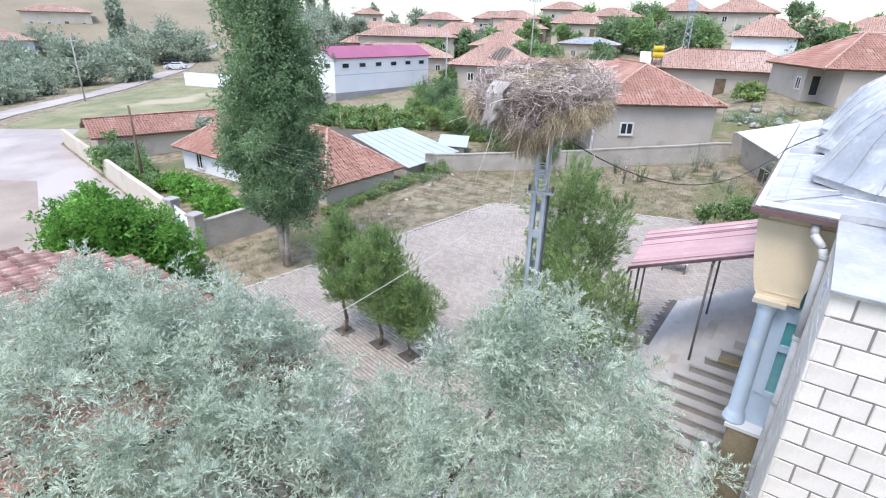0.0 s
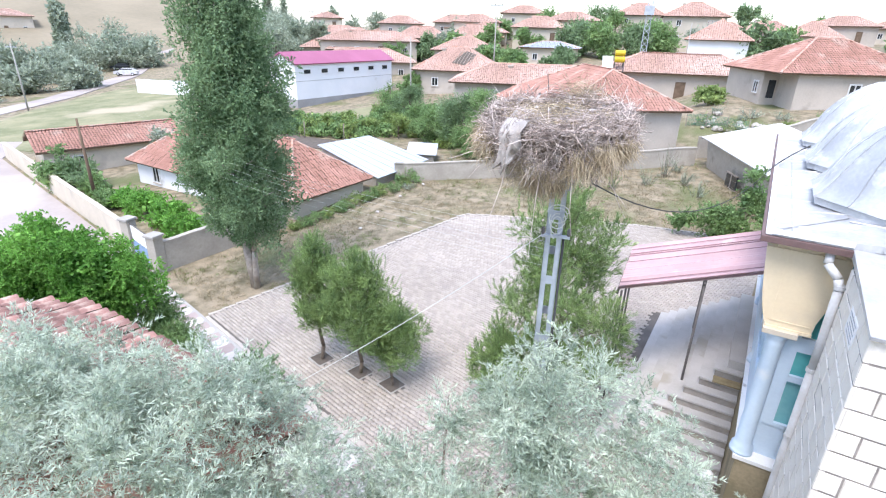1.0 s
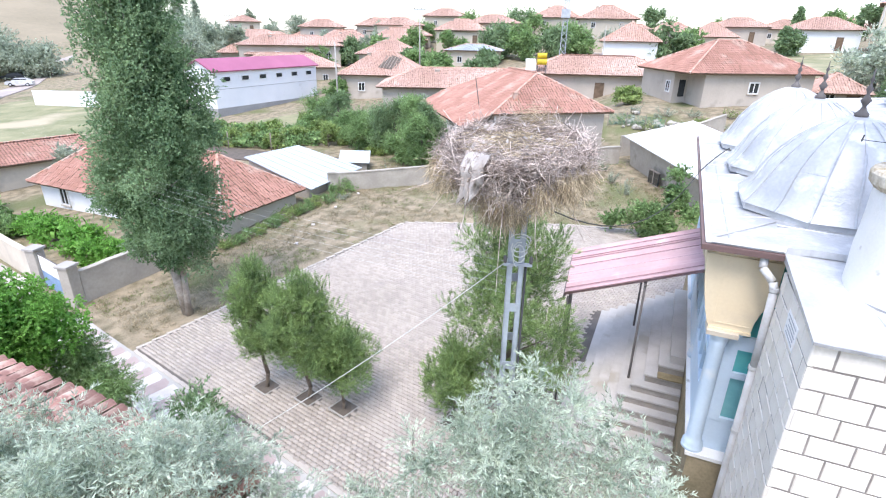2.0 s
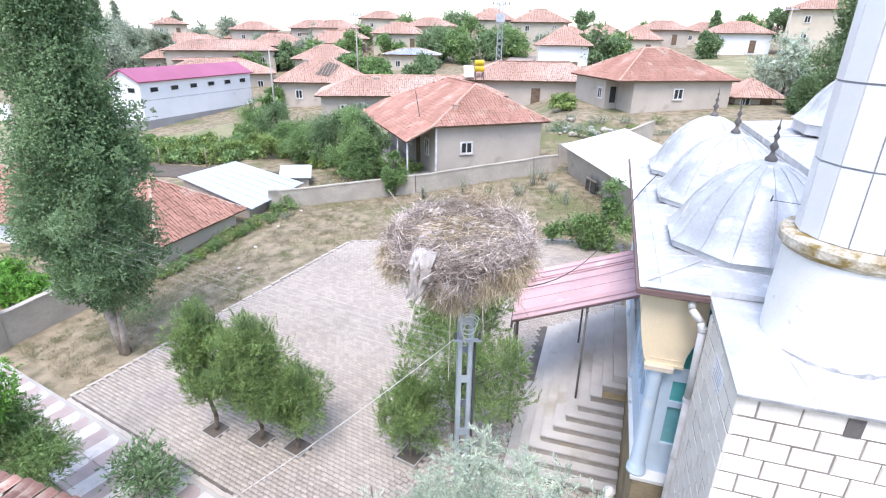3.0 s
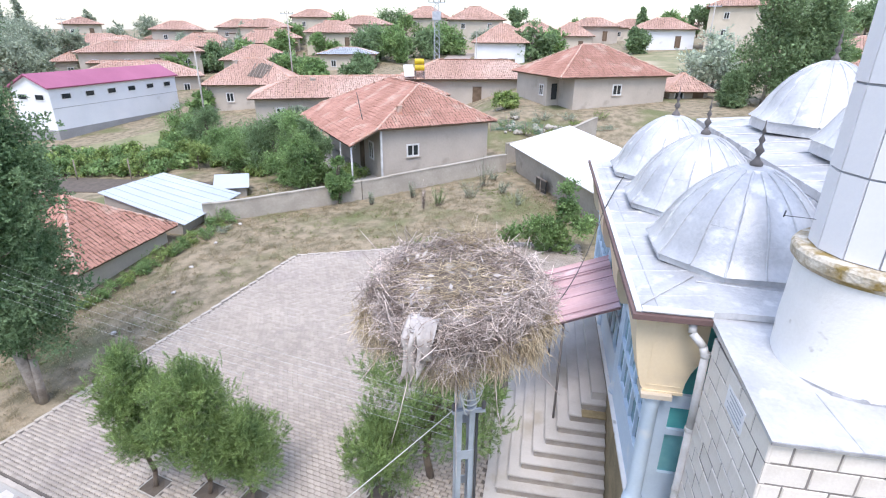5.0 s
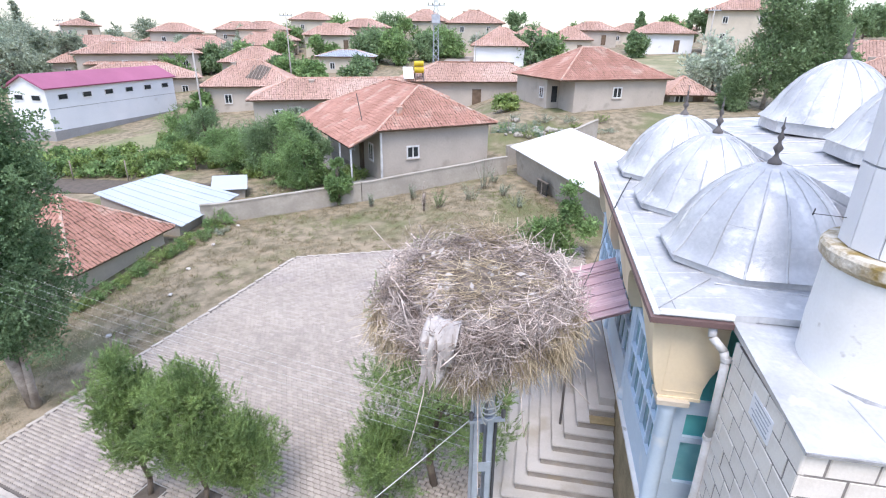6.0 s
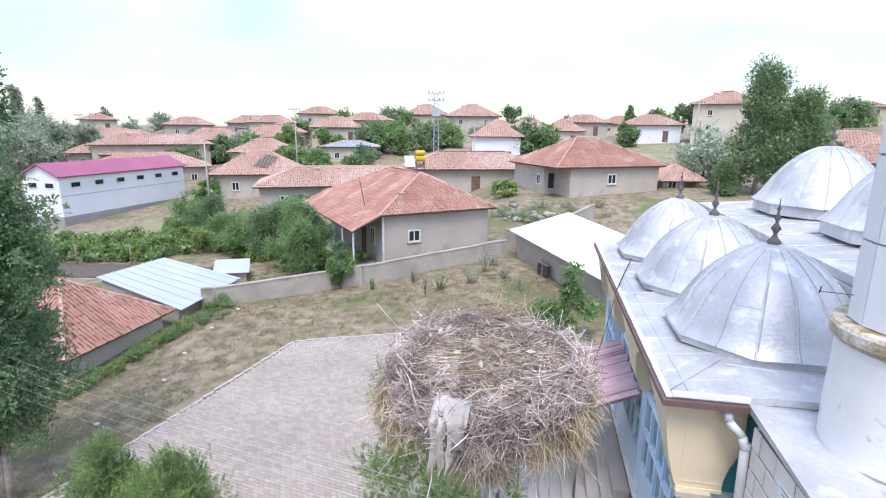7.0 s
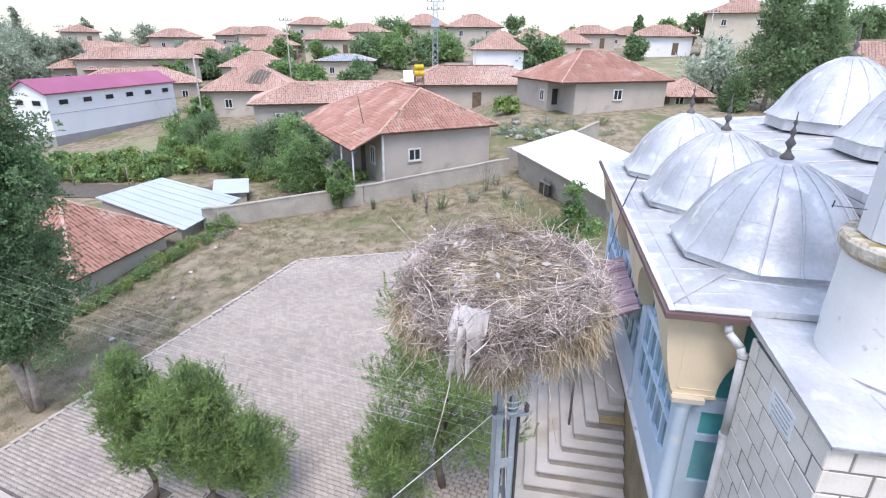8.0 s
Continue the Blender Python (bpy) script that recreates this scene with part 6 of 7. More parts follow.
for i in range(12):
    z0, z1 = i * 0.95, (i + 1) * 0.95
    for s in (-1, 1):
        rod("brace", (-0.46 * s, 0.48, z0), (0.44 * s, 0.46, z1), 0.03, M["steel"], tower, sides=4)
        rod("brace", (-0.46 * s, -0.48, z0), (0.44 * s, -0.46, z1), 0.03, M["steel"], tower, sides=4)
for z in (10.2, 11.4):
    block("crossarm", (-1.4, 1.4, -0.1, 0.1, z, z + 0.12), M["steel"], tower)
    for q in (-1.3, -0.6, 0.6, 1.3):
        rod("insulator", (q, 0, z + 0.12), (q, 0, z + 0.5), 0.08, M["dark_metal"], tower, sides=6)
block("transformer", (-0.7, 0.7, -1.2, -0.5, 7.6, 8.9), M["steel"], tower)


def car(loc, rz, paint, label, n=4.2):
    root = thing("car", loc, rz, label, "car")
    bm = bmesh.new()
    prof = [(-2.1, 0.35), (-2.1, 0.85), (-1.2, 0.95), (-0.6, 1.42), (1.1, 1.45), (1.8, 0.98), (2.1, 0.9), (2.1, 0.35)]
    rings = []
    for y, k in ((-0.82, 0.0), (-0.78, 0.04), (0.78, 0.04), (0.82, 0.0)):
        rings.append([bm.verts.new((x, y * (0.86 if z > 1.1 else 1.0), z)) for x, z in prof])
    for a, b in zip(rings, rings[1:]):
        for i in range(len(prof)):
            bm.faces.new((a[i], a[(i + 1) % len(prof)], b[(i + 1) % len(prof)], b[i]))
    bm.faces.new(rings[0][::-1])
    bm.faces.new(rings[-1])
    part("body", bm, M[paint], root)
    for s in (-1, 1):
        block("side_window", (-0.8, 1.3, s * 0.74 - 0.03, s * 0.74 + 0.03, 1.0, 1.35), M["glass_dark"], root)
        for x in (-1.3, 1.3):
            wheel = rod("wheel", (x, s * 0.66, 0.32), (x, s * 0.86, 0.32), 0.32, M["rubber"], root, sides=14)
            rod("rim", (x, s * 0.84, 0.32), (x, s * 0.875, 0.32), 0.18, M["car_paint"], wheel, sides=10)
    return root


car(on_ground(-112.8, 61.2, 0.05), 45, "car_paint", "small white car parked beside the dirt road")
car(on_ground(-124.0, 66.5, 0.05), 40, "car_dark", "dark car parked under the trees")
car(on_ground(-9.6, 88.5, 0.3), 80, "car_dark", "black car parked beside the white house")

# ---- trees ----
def crown_tree(name, loc, height, centres, radii, leaf, n_twigs, twig, leaf_size, per, label, seed, bark="bark", trunk_r=0.12, droop=0.25, shell=0.3, up=0.35, group="", fill=0.12,
               limbs=10, angle=0.7, trunk_top=0.85, rough=0.2, fill_scale=(2.0, 3.0), sprays=None):
    """A tree whose crown is made of many leafy twigs set in lumpy clumps."""
    rng = np.random.default_rng(seed)
    root = thing(name, loc, 0, label, "tree", group)
    c, r = np.asarray(centres, float), np.asarray(radii, float)
    bm = bmesh.new()
    boughs(bm, (0, 0, -0.15), (0, 0, height * trunk_top), trunk_r, rng, n=limbs, spread=np.abs(c[:, :2]).max() + 0.2)
    base = Vector((0, 0, height * 0.35))
    for k in rng.choice(len(c), min(len(c), 14), replace=False):
        tube(bm, base, Vector(c[k]), trunk_r * 0.35, trunk_r * 0.08, 5)
    part("trunk", bm, M[bark], root, smooth=True)
    cc, rr = c, r
    if sprays:
        cc, _ = blob_points(c, r, sprays[0], rng, 0.72, 0.16)
        rr = np.stack([sprays[1] * rng.uniform(0.6, 1.35, sprays[0])] * 3, 1)
    pts, d = blob_points(cc, rr, n_twigs, rng, shell, rough)
    d = d + rng.normal(0, 0.35, d.shape)
    d[:, 2] += up
    v, f = twigs(pts - d * twig * 0.3, d, twig, leaf_size[0], leaf_size[1], per, rng, droop, angle)
    pairs = [(v, f)]
    if fill:
        p2, d2 = blob_points(c, r * 0.8, int(n_twigs * per * fill), rng, 0.2, 0.1)
        pairs.append(leaves(p2, leaf_size[0] * fill_scale[0], leaf_size[1] * fill_scale[1], rng, 0.1))
    raw("crown", *joined(*pairs), M[leaf], root)
    return root


rng = np.random.default_rng(5)
pc, pr = [], []
for i in range(100):
    f = (i + rng.random()) / 100
    a = i * 2.4
    prof = (0.9 + 0.7 * min(f * 4, 1)) * (1 - 0.5 * max(f - 0.3, 0)) * (1 - max(f - 0.86, 0) ** 1.3 * 1.5)
    q = prof * rng.uniform(0.35, 1.0)
    pc.append((math.cos(a) * q * (1.12 - 0.1 * f), math.sin(a) * q * (1.12 - 0.1 * f), 2.1 + 10.4 * f))
    pr.append(rng.uniform(0.55, 0.85) * (0.6 + 0.4 * prof))
crown_tree("poplar_tree", on_ground(-17.35, 13.25), 12.3, pc, pr, "poplar_leaf", 16000, 0.22, (0.062, 0.052), 11, "tall dense dark green poplar with a pale trunk", 2, "pale_bark", 0.2, droop=0.15, shell=0.25, up=0.45, limbs=18, fill=0.45, fill_scale=(1.3, 1.4), sprays=(900, 0.26))

pop = bpy.data.objects["poplar_tree"]
bm = bmesh.new()
for a, c, r0, r1 in (((0.16, -0.1, -0.1), (0.22, -0.05, 1.6), 0.13, 0.10), ((0.22, -0.05, 1.6), (0.3, 0.05, 4.2), 0.10, 0.06)):
    tube(bm, a, c, r0, r1, 8)
part("second_trunk", bm, M["pale_bark"], pop, smooth=True)


def pine(loc, h, w, seed, n_lumps=26, n_tufts=1000, label="young green pine growing in a square bed", low=0.2, needles=(0.085, 0.009), open_=0.6, candles=26, wild=0.34):
    """A bushy pine: stem, up-swept branches to rounded masses of needle tufts, erect young shoots on top."""
    rng = np.random.default_rng(seed)
    root = thing("pine_tree", loc, 0, label, "tree", "pines in the square")
    bm = bmesh.new()
    stem = [Vector((0.025 * h * math.sin(k * 1.7 + seed) * (k > 0), 0.025 * h * math.cos(k * 2.1 + seed) * (k > 0), -0.1 + (0.93 * h + 0.1) * k / 7)) for k in range(8)]
    for k in range(7):
        tube(bm, stem[k], stem[k + 1], 0.017 * h * (1 - k / 7.5), 0.017 * h * (1 - (k + 1) / 7.5), 7)
    c, r = [], []
    for k in range(n_lumps):
        f = (k + rng.random()) / n_lumps
        prof = min(1.0, 0.55 + 1.6 * f) * (1 - f ** 1.9) ** 0.75 + 0.12
        a = k * 2.4 + rng.normal(0, 0.3)
        q = w * prof * rng.uniform(0.35, 0.8) * (1 + wild * math.sin(2 * a + 3.1 * f * 3))
        z = h * (low + (0.95 - low) * f)
        c.append((math.cos(a) * q, math.sin(a) * q, z))
        r.append((w * rng.uniform(0.22, 0.36) * (0.45 + 0.55 * prof),) * 2 + (w * rng.uniform(0.18, 0.28),))
        g = max((f - 0.12) * 0.85, 0.05) * (1 - low) + low
        p = stem[min(int(g * 7), 6)].lerp(stem[min(int(g * 7), 6) + 1], g * 7 % 1)
        tube(bm, p, Vector(c[-1]), 0.005 * h * (1.1 - f), 0.0015 * h, 5, cap=False)
    part("trunk", bm, M["bark"], root, smooth=True)
    c, r = np.array(c), np.array(r)
    pts, d = blob_points(c, r, n_tufts, rng, open_, 0.14)
    d = d + rng.normal(0, 0.3, d.shape)
    d[:, 2] += 0.8
    pairs = [twigs(pts, d, 0.2, needles[0], needles[1], 30, rng, -0.05, 0.55)]
    tops = rng.choice(len(c), candles)
    cs = np.repeat(c[tops] * np.array((1.18, 1.18, 1)) + np.array((0, 0, 1)) * r[tops, 2:3] * 0.7, 3, 0) + rng.normal(0, 0.09 * w, (candles * 3, 3))
    cd = rng.normal(0, 0.34, cs.shape)
    cd[:, 2] = 1.0
    pairs.append(twigs(cs, cd, 0.34, needles[0] * 0.8, needles[1], 60, rng, -0.05, 0.5))
    p2, _ = blob_points(c, r * 0.75, n_tufts * 7, rng, 0.1, 0.1)
    pairs.append(leaves(p2, 0.13, 0.011, rng, 0.0))
    raw("crown", *joined(*pairs), M["pine_leaf"], root)
    return root


pine(on_ground(-11.2, 10.62, 0.01), 4.05, 0.92, 11, 46, 1900, low=0.32)
pine(on_ground(-9.7, 10.62, 0.01), 3.75, 1.15, 12, 48, 2200, candles=36, low=0.34)
pine(on_ground(-8.52, 10.58, 0.01), 2.6, 1.0, 13, 32, 1300, candles=34, low=0.36)
pine(on_ground(-5.47, 11.02, 0.01), 2.2, 0.9, 14, 28, 1000, candles=34, low=0.34)
pine(on_ground(-4.45, 11.8), 5.9, 1.75, 15, 42, 2700, "tall open green pine behind the steel pole", low=0.22, needles=(0.11, 0.0095), open_=0.5, candles=40, wild=0.55)

# oleaster in front
oc = [(-2.2, 5.35, 5.1), (-1.4, 5.35, 4.65), (-3.0, 5.3, 4.95), (-2.45, 5.35, 5.5), (-0.85, 5.6, 4.15), (-1.9, 4.4, 4.4), (-3.6, 4.7, 4.2), (-2.9, 3.9, 4.3), (-1.2, 4.8, 3.6),
      (-5.6, 3.2, 5.35), (-6.3, 3.3, 5.1), (-7.0, 3.0, 5.0), (-4.8, 3.4, 4.7), (-5.6, 4.2, 4.4), (-7.4, 3.6, 4.3), (-7.6, 2.4, 4.9), (-6.3, 2.3, 5.3), (-4.0, 2.6, 4.7), (-5.0, 2.0, 5.1), (-4.4, 4.0, 4.2), (-7.9, 2.9, 5.05), (-8.1, 2.3, 5.0), (-7.3, 2.7, 5.45), (-6.9, 3.5, 4.5), (-5.9, 4.0, 4.75), (-6.6, 1.7, 4.7), (-5.7, 1.5, 4.6), (-7.4, 1.8, 4.6)]
orr = [0.9, 0.85, 0.7, 0.62, 0.65, 0.9, 0.8, 0.9, 0.7, 0.72, 0.66, 0.74, 0.8, 0.76, 0.72, 0.82, 0.82, 0.9, 0.9, 0.75, 0.6, 0.62, 0.62, 0.62, 0.68, 0.8, 0.8, 0.7]
base = np.array((-3.6, 3.9, -0.1))
crown_tree("oleaster_tree", tuple(base), 4.6, np.array(oc) - base, orr, "oleaster_leaf", 13000, 0.24, (0.060, 0.0118), 24, "broad silver-green oleaster with fine narrow leaves", 21, trunk_r=0.2, droop=0.35, shell=0.2, up=0.35, fill=0.16, fill_scale=(1.2, 1.3), rough=0.2, sprays=(600, 0.215))

bc = [(-14.4, 5.55, 4.15), (-14.9, 5.1, 3.75), (-13.7, 6.05, 3.8), (-14.9, 5.9, 3.6), (-13.3, 6.7, 3.3), (-13.9, 5.9, 3.0), (-14.8, 5.0, 2.9), (-13.7, 6.4, 2.6), (-14.5, 6.0, 2.2)]
bb = np.array((-14.2, 5.8, terrain(-14.2, 5.8)))
crown_tree("mulberry_tree", tuple(bb), 3.6, np.array(bc) - bb, [0.78, 0.74, 0.78, 0.74, 0.72, 0.85, 0.74, 0.6, 0.85], "bush_leaf", 9000, 0.16, (0.046, 0.034), 14, "round bright green mulberry tree", 22, shell=0.3, rough=0.15, fill=0.12, sprays=(420, 0.2))
cc = [(-13.1, 7.1, 2.35), (-13.6, 7.15, 1.7), (-12.6, 7.1, 1.6), (-13.0, 7.35, 1.0)]
cb = np.array((-13.3, 7.1, terrain(-13.3, 7.1)))
crown_tree("cypress_tree", tuple(cb), 2.9, np.array(cc) - cb, [0.55, 0.7, 0.65, 0.7], "garden_leaf", 1500, 0.25, (0.07, 0.014), 20, "young feathery green conifer beside the footpath", 23, shell=0.3, trunk_r=0.06)
wc = [(-11.2, 8.25, 0.5), (-10.75, 8.1, 0.25), (-11.6, 8.35, 0.25), (-11.1, 8.45, 0.0)]
wb = np.array((-11.2, 8.25, terrain(-11.2, 8.25)))
crown_tree("walnut_sapling", tuple(wb), 1.4, np.array(wc) - wb, [0.5, 0.48, 0.48, 0.5], "poplar_leaf", 300, 0.5, (0.13, 0.05), 9, "dark green walnut sapling beside the footpath", 24, trunk_r=0.03, shell=0.4, fill=0.0)


def bush(x, y, r, h, leaf, seed, label, name="bush", n=500, size=(0.12, 0.08), per=9, group="", trunk=0.05, dz=0.0):
    rng = np.random.default_rng(seed)
    c, rad = lumps(rng, 13, r * 0.95, r * 0.85, h * 0.14, h * 0.82, min(r, h) * 0.22, min(r, h) * 0.5, 0.6)
    return crown_tree(name, on_ground(x, y, dz), h, c, rad, leaf, n, 0.3 * max(r, 0.5), size, per, label, seed, trunk_r=trunk, group=group, shell=0.25, up=0.6, fill=0.1, limbs=6, rough=0.3, sprays=(max(30, int(n / 14)), 0.2 * min(r, h)))


def weed(x, y, r, h, leaf, seed, label, name="weed", stems=9, size=(0.07, 0.022), per=24, group="", dz=0.0):
    """A loose plant: thin stems from one root, leafy along their length."""
    rng = np.random.default_rng(seed)
    root = thing(name, on_ground(x, y, dz), 0, label, "plant", group)
    d = rng.normal(0, 1, (stems, 3))
    d[:, :2] *= r / max(h, 0.1) * 0.8
    d[:, 2] = 1.0
    ln = np.linalg.norm(d, axis=1)
    p0 = np.concatenate([rng.normal(0, r * 0.25, (stems, 2)), np.full((stems, 1), -0.08)], 1)
    tip = h * rng.uniform(0.55, 1.05, stems)
    bm = bmesh.new()
    for k in range(stems):
        tube(bm, p0[k], p0[k] + d[k] / ln[k] * tip[k], 0.012, 0.004, 4, cap=False)
    part("stem", bm, M["bark"], root)
    pairs = [twigs(p0[k:k + 1] + d[k:k + 1] * 0.1 * h, d[k:k + 1], tip[k], size[0], size[1], per, rng, 0.1, 0.9) for k in range(stems)]
    raw("leaves", *joined(*pairs), M[leaf], root)
    return root


# trees of the garden beside the veranda house
for i, (x, y, r, h) in enumerate(((-17.4, 33.5, 1.6, 3.9), (-19.4, 35.9, 1.9, 5.2), (-21.6, 37.8, 2.1, 4.6), (-22.6, 41.3, 1.7, 4.7), (-24.4, 39.2, 1.8, 2.8), (-28.0, 42.0, 2.0, 2.7), (-31.8, 44.4, 2.0, 3.7), (-35.6, 46.4, 2.0, 3.6), (-14.3, 31.2, 0.75, 3.4),
                                  (-25.4, 37.6, 1.6, 2.8), (-17.9, 35.4, 1.35, 5.3))):
    bush(x, y, r, h, "far_poplar_leaf" if i % 4 == 2 else "garden_leaf", 100 + i, "leafy green fruit tree in the garden", "fruit_tree", 1700, (0.10, 0.05), 12, "garden trees", 0.1)
for i in range(16):
    f = i / 15
    bush(-36.0 + 20.0 * f + 0.8 * math.sin(i * 2.2), 44.0 - 9.5 * f + 1.0 * math.cos(i * 1.7), 1.3, 1.3 + 0.5 * math.sin(i * 1.9), "garden_leaf" if i % 3 else "vine_leaf", 800 + i, "low green shrub under the garden trees", "shrub", 420, (0.12, 0.06), 10, "garden shrubs", 0.03)
bush(-28.6, 38.2, 1.1, 2.4, "vine_leaf", 130, "young tree with yellow-green leaves", "fruit_tree", 420, (0.12, 0.08), 10, "", 0.05)
draped("garden_bed", [(-45.0, 31.5), (-26.0, 32.5), (-25.0, 35.0), (-44.0, 35.0)], M["soil"], 0.02, "dark tilled earth below the vines", "soil", step=2.0)
for i in range(36):
    k, row = i % 12, i // 12
    bush(-47.5 + k * 1.5 + 0.6 * row, 34.2 + k * 0.22 + 2.1 * row, 1.05, 1.35 + 0.4 * math.sin(i * 2.1), "vine_leaf" if i % 3 == 1 else "garden_leaf", 140 + i, "leafy yellow-green vine on short posts", "vine", 240, (0.13, 0.10), 8, "vineyard", 0.04)
for i in range(4):
    vp = thing("vine_post", on_ground(-44.5 + i * 4.1, 33.4 + i * 0.6), 0, "thin pale post of the vineyard", "post", "vine posts")
    rod("stake", (0, 0, -0.3), (0.03, 0, 1.5), 0.04, M["grey_wood"], vp)
# plants at the foot of the walls and along the grass
for i, (x, y, r, h, lf) in enumerate(((-20.2, 27.6, 0.9, 0.9, "garden_leaf"), (-19.7, 25.6, 0.7, 0.7, "garden_leaf"), (-19.9, 29.4, 0.9, 1.0, "garden_leaf"), (-18.0, 30.0, 0.9, 1.5, "far_leaf"), (-20.4, 23.6, 0.6, 0.6, "vine_leaf"),
                                      (-20.4, 21.6, 0.5, 0.4, "garden_leaf"), (-8.07, 30.7, 0.65, 1.15, "garden_leaf"), (-6.4, 31.9, 0.9, 0.9, "far_leaf"), (-5.85, 34.0, 0.7, 1.7, "far_leaf"), (-9.9, 32.0, 0.3, 1.0, "far_leaf"),
                                      (-12.2, 31.0, 0.3, 0.7, "far_leaf"), (-8.8, 30.2, 0.2, 1.2, "stick"), (-4.6, 33.0, 0.7, 0.8, "far_leaf"), (-22.7, 17.0, 0.8, 0.8, "bush_leaf"), (-3.6, 31.0, 0.9, 0.8, "far_leaf"), (-5.4, 35.4, 0.9, 0.7, "far_leaf"), (-19.3, 26.6, 0.8, 0.5, "far_leaf"))):
    weed(x, y, r * 0.6, h * 1.15, lf, 200 + i, "loose green weeds and saplings in dry grass", "weed", 16, (0.09, 0.028), 34, "weeds")
for i in range(16):
    f = i / 15
    bush(-20.75 + 0.75 * f + 0.15 * math.sin(i * 2.0), 18.6 + 11.2 * f, 0.35 + 0.35 * abs(math.sin(i * 2.3)), 0.25 + 0.6 * f * abs(math.sin(i * 1.3)) ** 2 + 0.1, "garden_leaf" if i % 3 else "vine_leaf", 500 + i, "green weeds along the foot of the wall", "shrub", 160, (0.09, 0.02), 9, "weeds", 0.02)
sc = np.array([(-1.15, 25.0, 3.95), (-1.1, 25.0, 3.2), (-0.95, 25.1, 2.6), (-0.3, 25.1, 2.1), (-1.7, 25.0, 1.95), (-2.5, 25.0, 2.0), (-3.1, 25.1, 1.6), (-3.6, 25.1, 1.3), (-1.3, 25.2, 1.3), (-2.1, 25.2, 1.2)])
sb = np.array((-1.3, 26.3, terrain(-1.3, 26.3)))
crown_tree("fruit_tree", tuple(sb), 3.0, sc - sb, [0.34, 0.42, 0.5, 0.5, 0.52, 0.42, 0.42, 0.32, 0.6, 0.55], "garden_leaf", 1500, 0.26, (0.10, 0.055), 10, "loose green fruit tree growing beside the shed", 230, trunk_r=0.06, shell=0.3, up=0.5, fill=0.08, limbs=5, rough=0.3, sprays=(110, 0.2))
bush(-5.6, 51.5, 1.3, 1.5, "vine_leaf", 232, "yellow-green shrub on the bank", "shrub", 420, (0.17, 0.1), 9)
for i in range(14):
    weed(-5.5 + i * 0.62, 46.4 + 1.5 * math.sin(i * 1.7), 0.9, 0.75 + 0.3 * math.sin(i * 2.7), "far_leaf" if i % 3 else "vine_leaf", 240 + i, "grey-green weeds on the dry bank", "weed", 22, (0.11, 0.03), 26, "bank weeds")
# low green net round the garden on the bank
net = thing("net_fence", (0, 0, 0), 0, "low fence of green netting on thin posts", "fence")
net_green = material("net_green", (0.10, 0.26, 0.16), scale=3, fine=20, rough=0.6)
na, nb = Vector((-6.7, 45.9, 0)), Vector((-2.4, 45.0, 0))
bm = bmesh.new()
for i in range(44):
    p = na.lerp(nb, i / 43)
    z = terrain(p.x, p.y)
    tube(bm, (p.x, p.y, z), (p.x, p.y, z + 0.85), 0.013, sides=4, cap=False)
for k in range(9):
    for i in range(11):
        p, q = na.lerp(nb, i / 11), na.lerp(nb, (i + 1) / 11)
        tube(bm, (p.x, p.y, terrain(p.x, p.y) + 0.05 + 0.1 * k), (q.x, q.y, terrain(q.x, q.y) + 0.05 + 0.1 * k), 0.013, sides=4, cap=False)
part("netting", bm, net_green, net)
for i in range(4):
    p = na.lerp(nb, i / 3)
    rod("post", (p.x, p.y - 0.03, terrain(p.x, p.y) - 0.2), (p.x, p.y - 0.03, terrain(p.x, p.y) + 1.0), 0.03, M["grey_wood"], net, sides=6)
# tumbled stones on the bank
rs = np.random.default_rng(45)
for i in range(34):
    bm = bmesh.new()
    bmesh.ops.create_icosphere(bm, subdivisions=1, radius=rs.uniform(0.14, 0.34))
    for v in bm.verts:
        v.co *= 1 + 0.35 * noise.noise(v.co * 4 + Vector((i, 3, 0)))
        v.co.z *= 0.7
    f = rs.random()
    ob = tagged(part("stone", bm, M["garden_wall"]), "rough grey stone tumbled on the bank", "stone", "stones on the bank")
    ob.location = on_ground(-5.4 + 4.2 * f + rs.normal(0, 0.4), 46.2 - 0.6 * f + rs.normal(0, 0.6), 0.05)
# yard plants behind the gate
for i, (x, y, r, h) in enumerate(((-27.5, 15.9, 1.2, 1.2), (-30.0, 16.2, 1.3, 1.3), (-25.2, 15.4, 1.0, 1.0), (-32.5, 16.6, 1.1, 1.0), (-24.0, 16.6, 1.0, 1.0))):
    bush(x, y, r, h, "bush_leaf", 260 + i, "bright green garden plants in the yard", "shrub", 380, (0.13, 0.08), 9, "yard plants", 0.03)
bush(-40.0, 16.6, 1.7, 3.2, "garden_leaf", 270, "dark green fruit tree in the yard", "fruit_tree", 700, (0.15, 0.1), 9, "", 0.09)
bush(-38.4, 17.0, 1.4, 2.5, "far_poplar_leaf", 272, "dark green fruit tree behind the yard wall", "fruit_tree", 600, (0.12, 0.07), 9, "", 0.08)
bush(-36.2, 16.7, 1.1, 1.5, "garden_leaf", 273, "green shrub behind the yard wall", "shrub", 380, (0.12, 0.07), 9, "yard plants", 0.03)
bush(-33.2, 15.6, 1.0, 1.0, "garden_leaf", 274, "green shrub behind the yard wall", "shrub", 300, (0.12, 0.07), 9, "yard plants", 0.03)
bush(-37.8, 22.5, 1.8, 3.4, "far_leaf", 271, "grey-green fruit tree with rusty tips", "fruit_tree", 700, (0.15, 0.1), 9, "", 0.09)

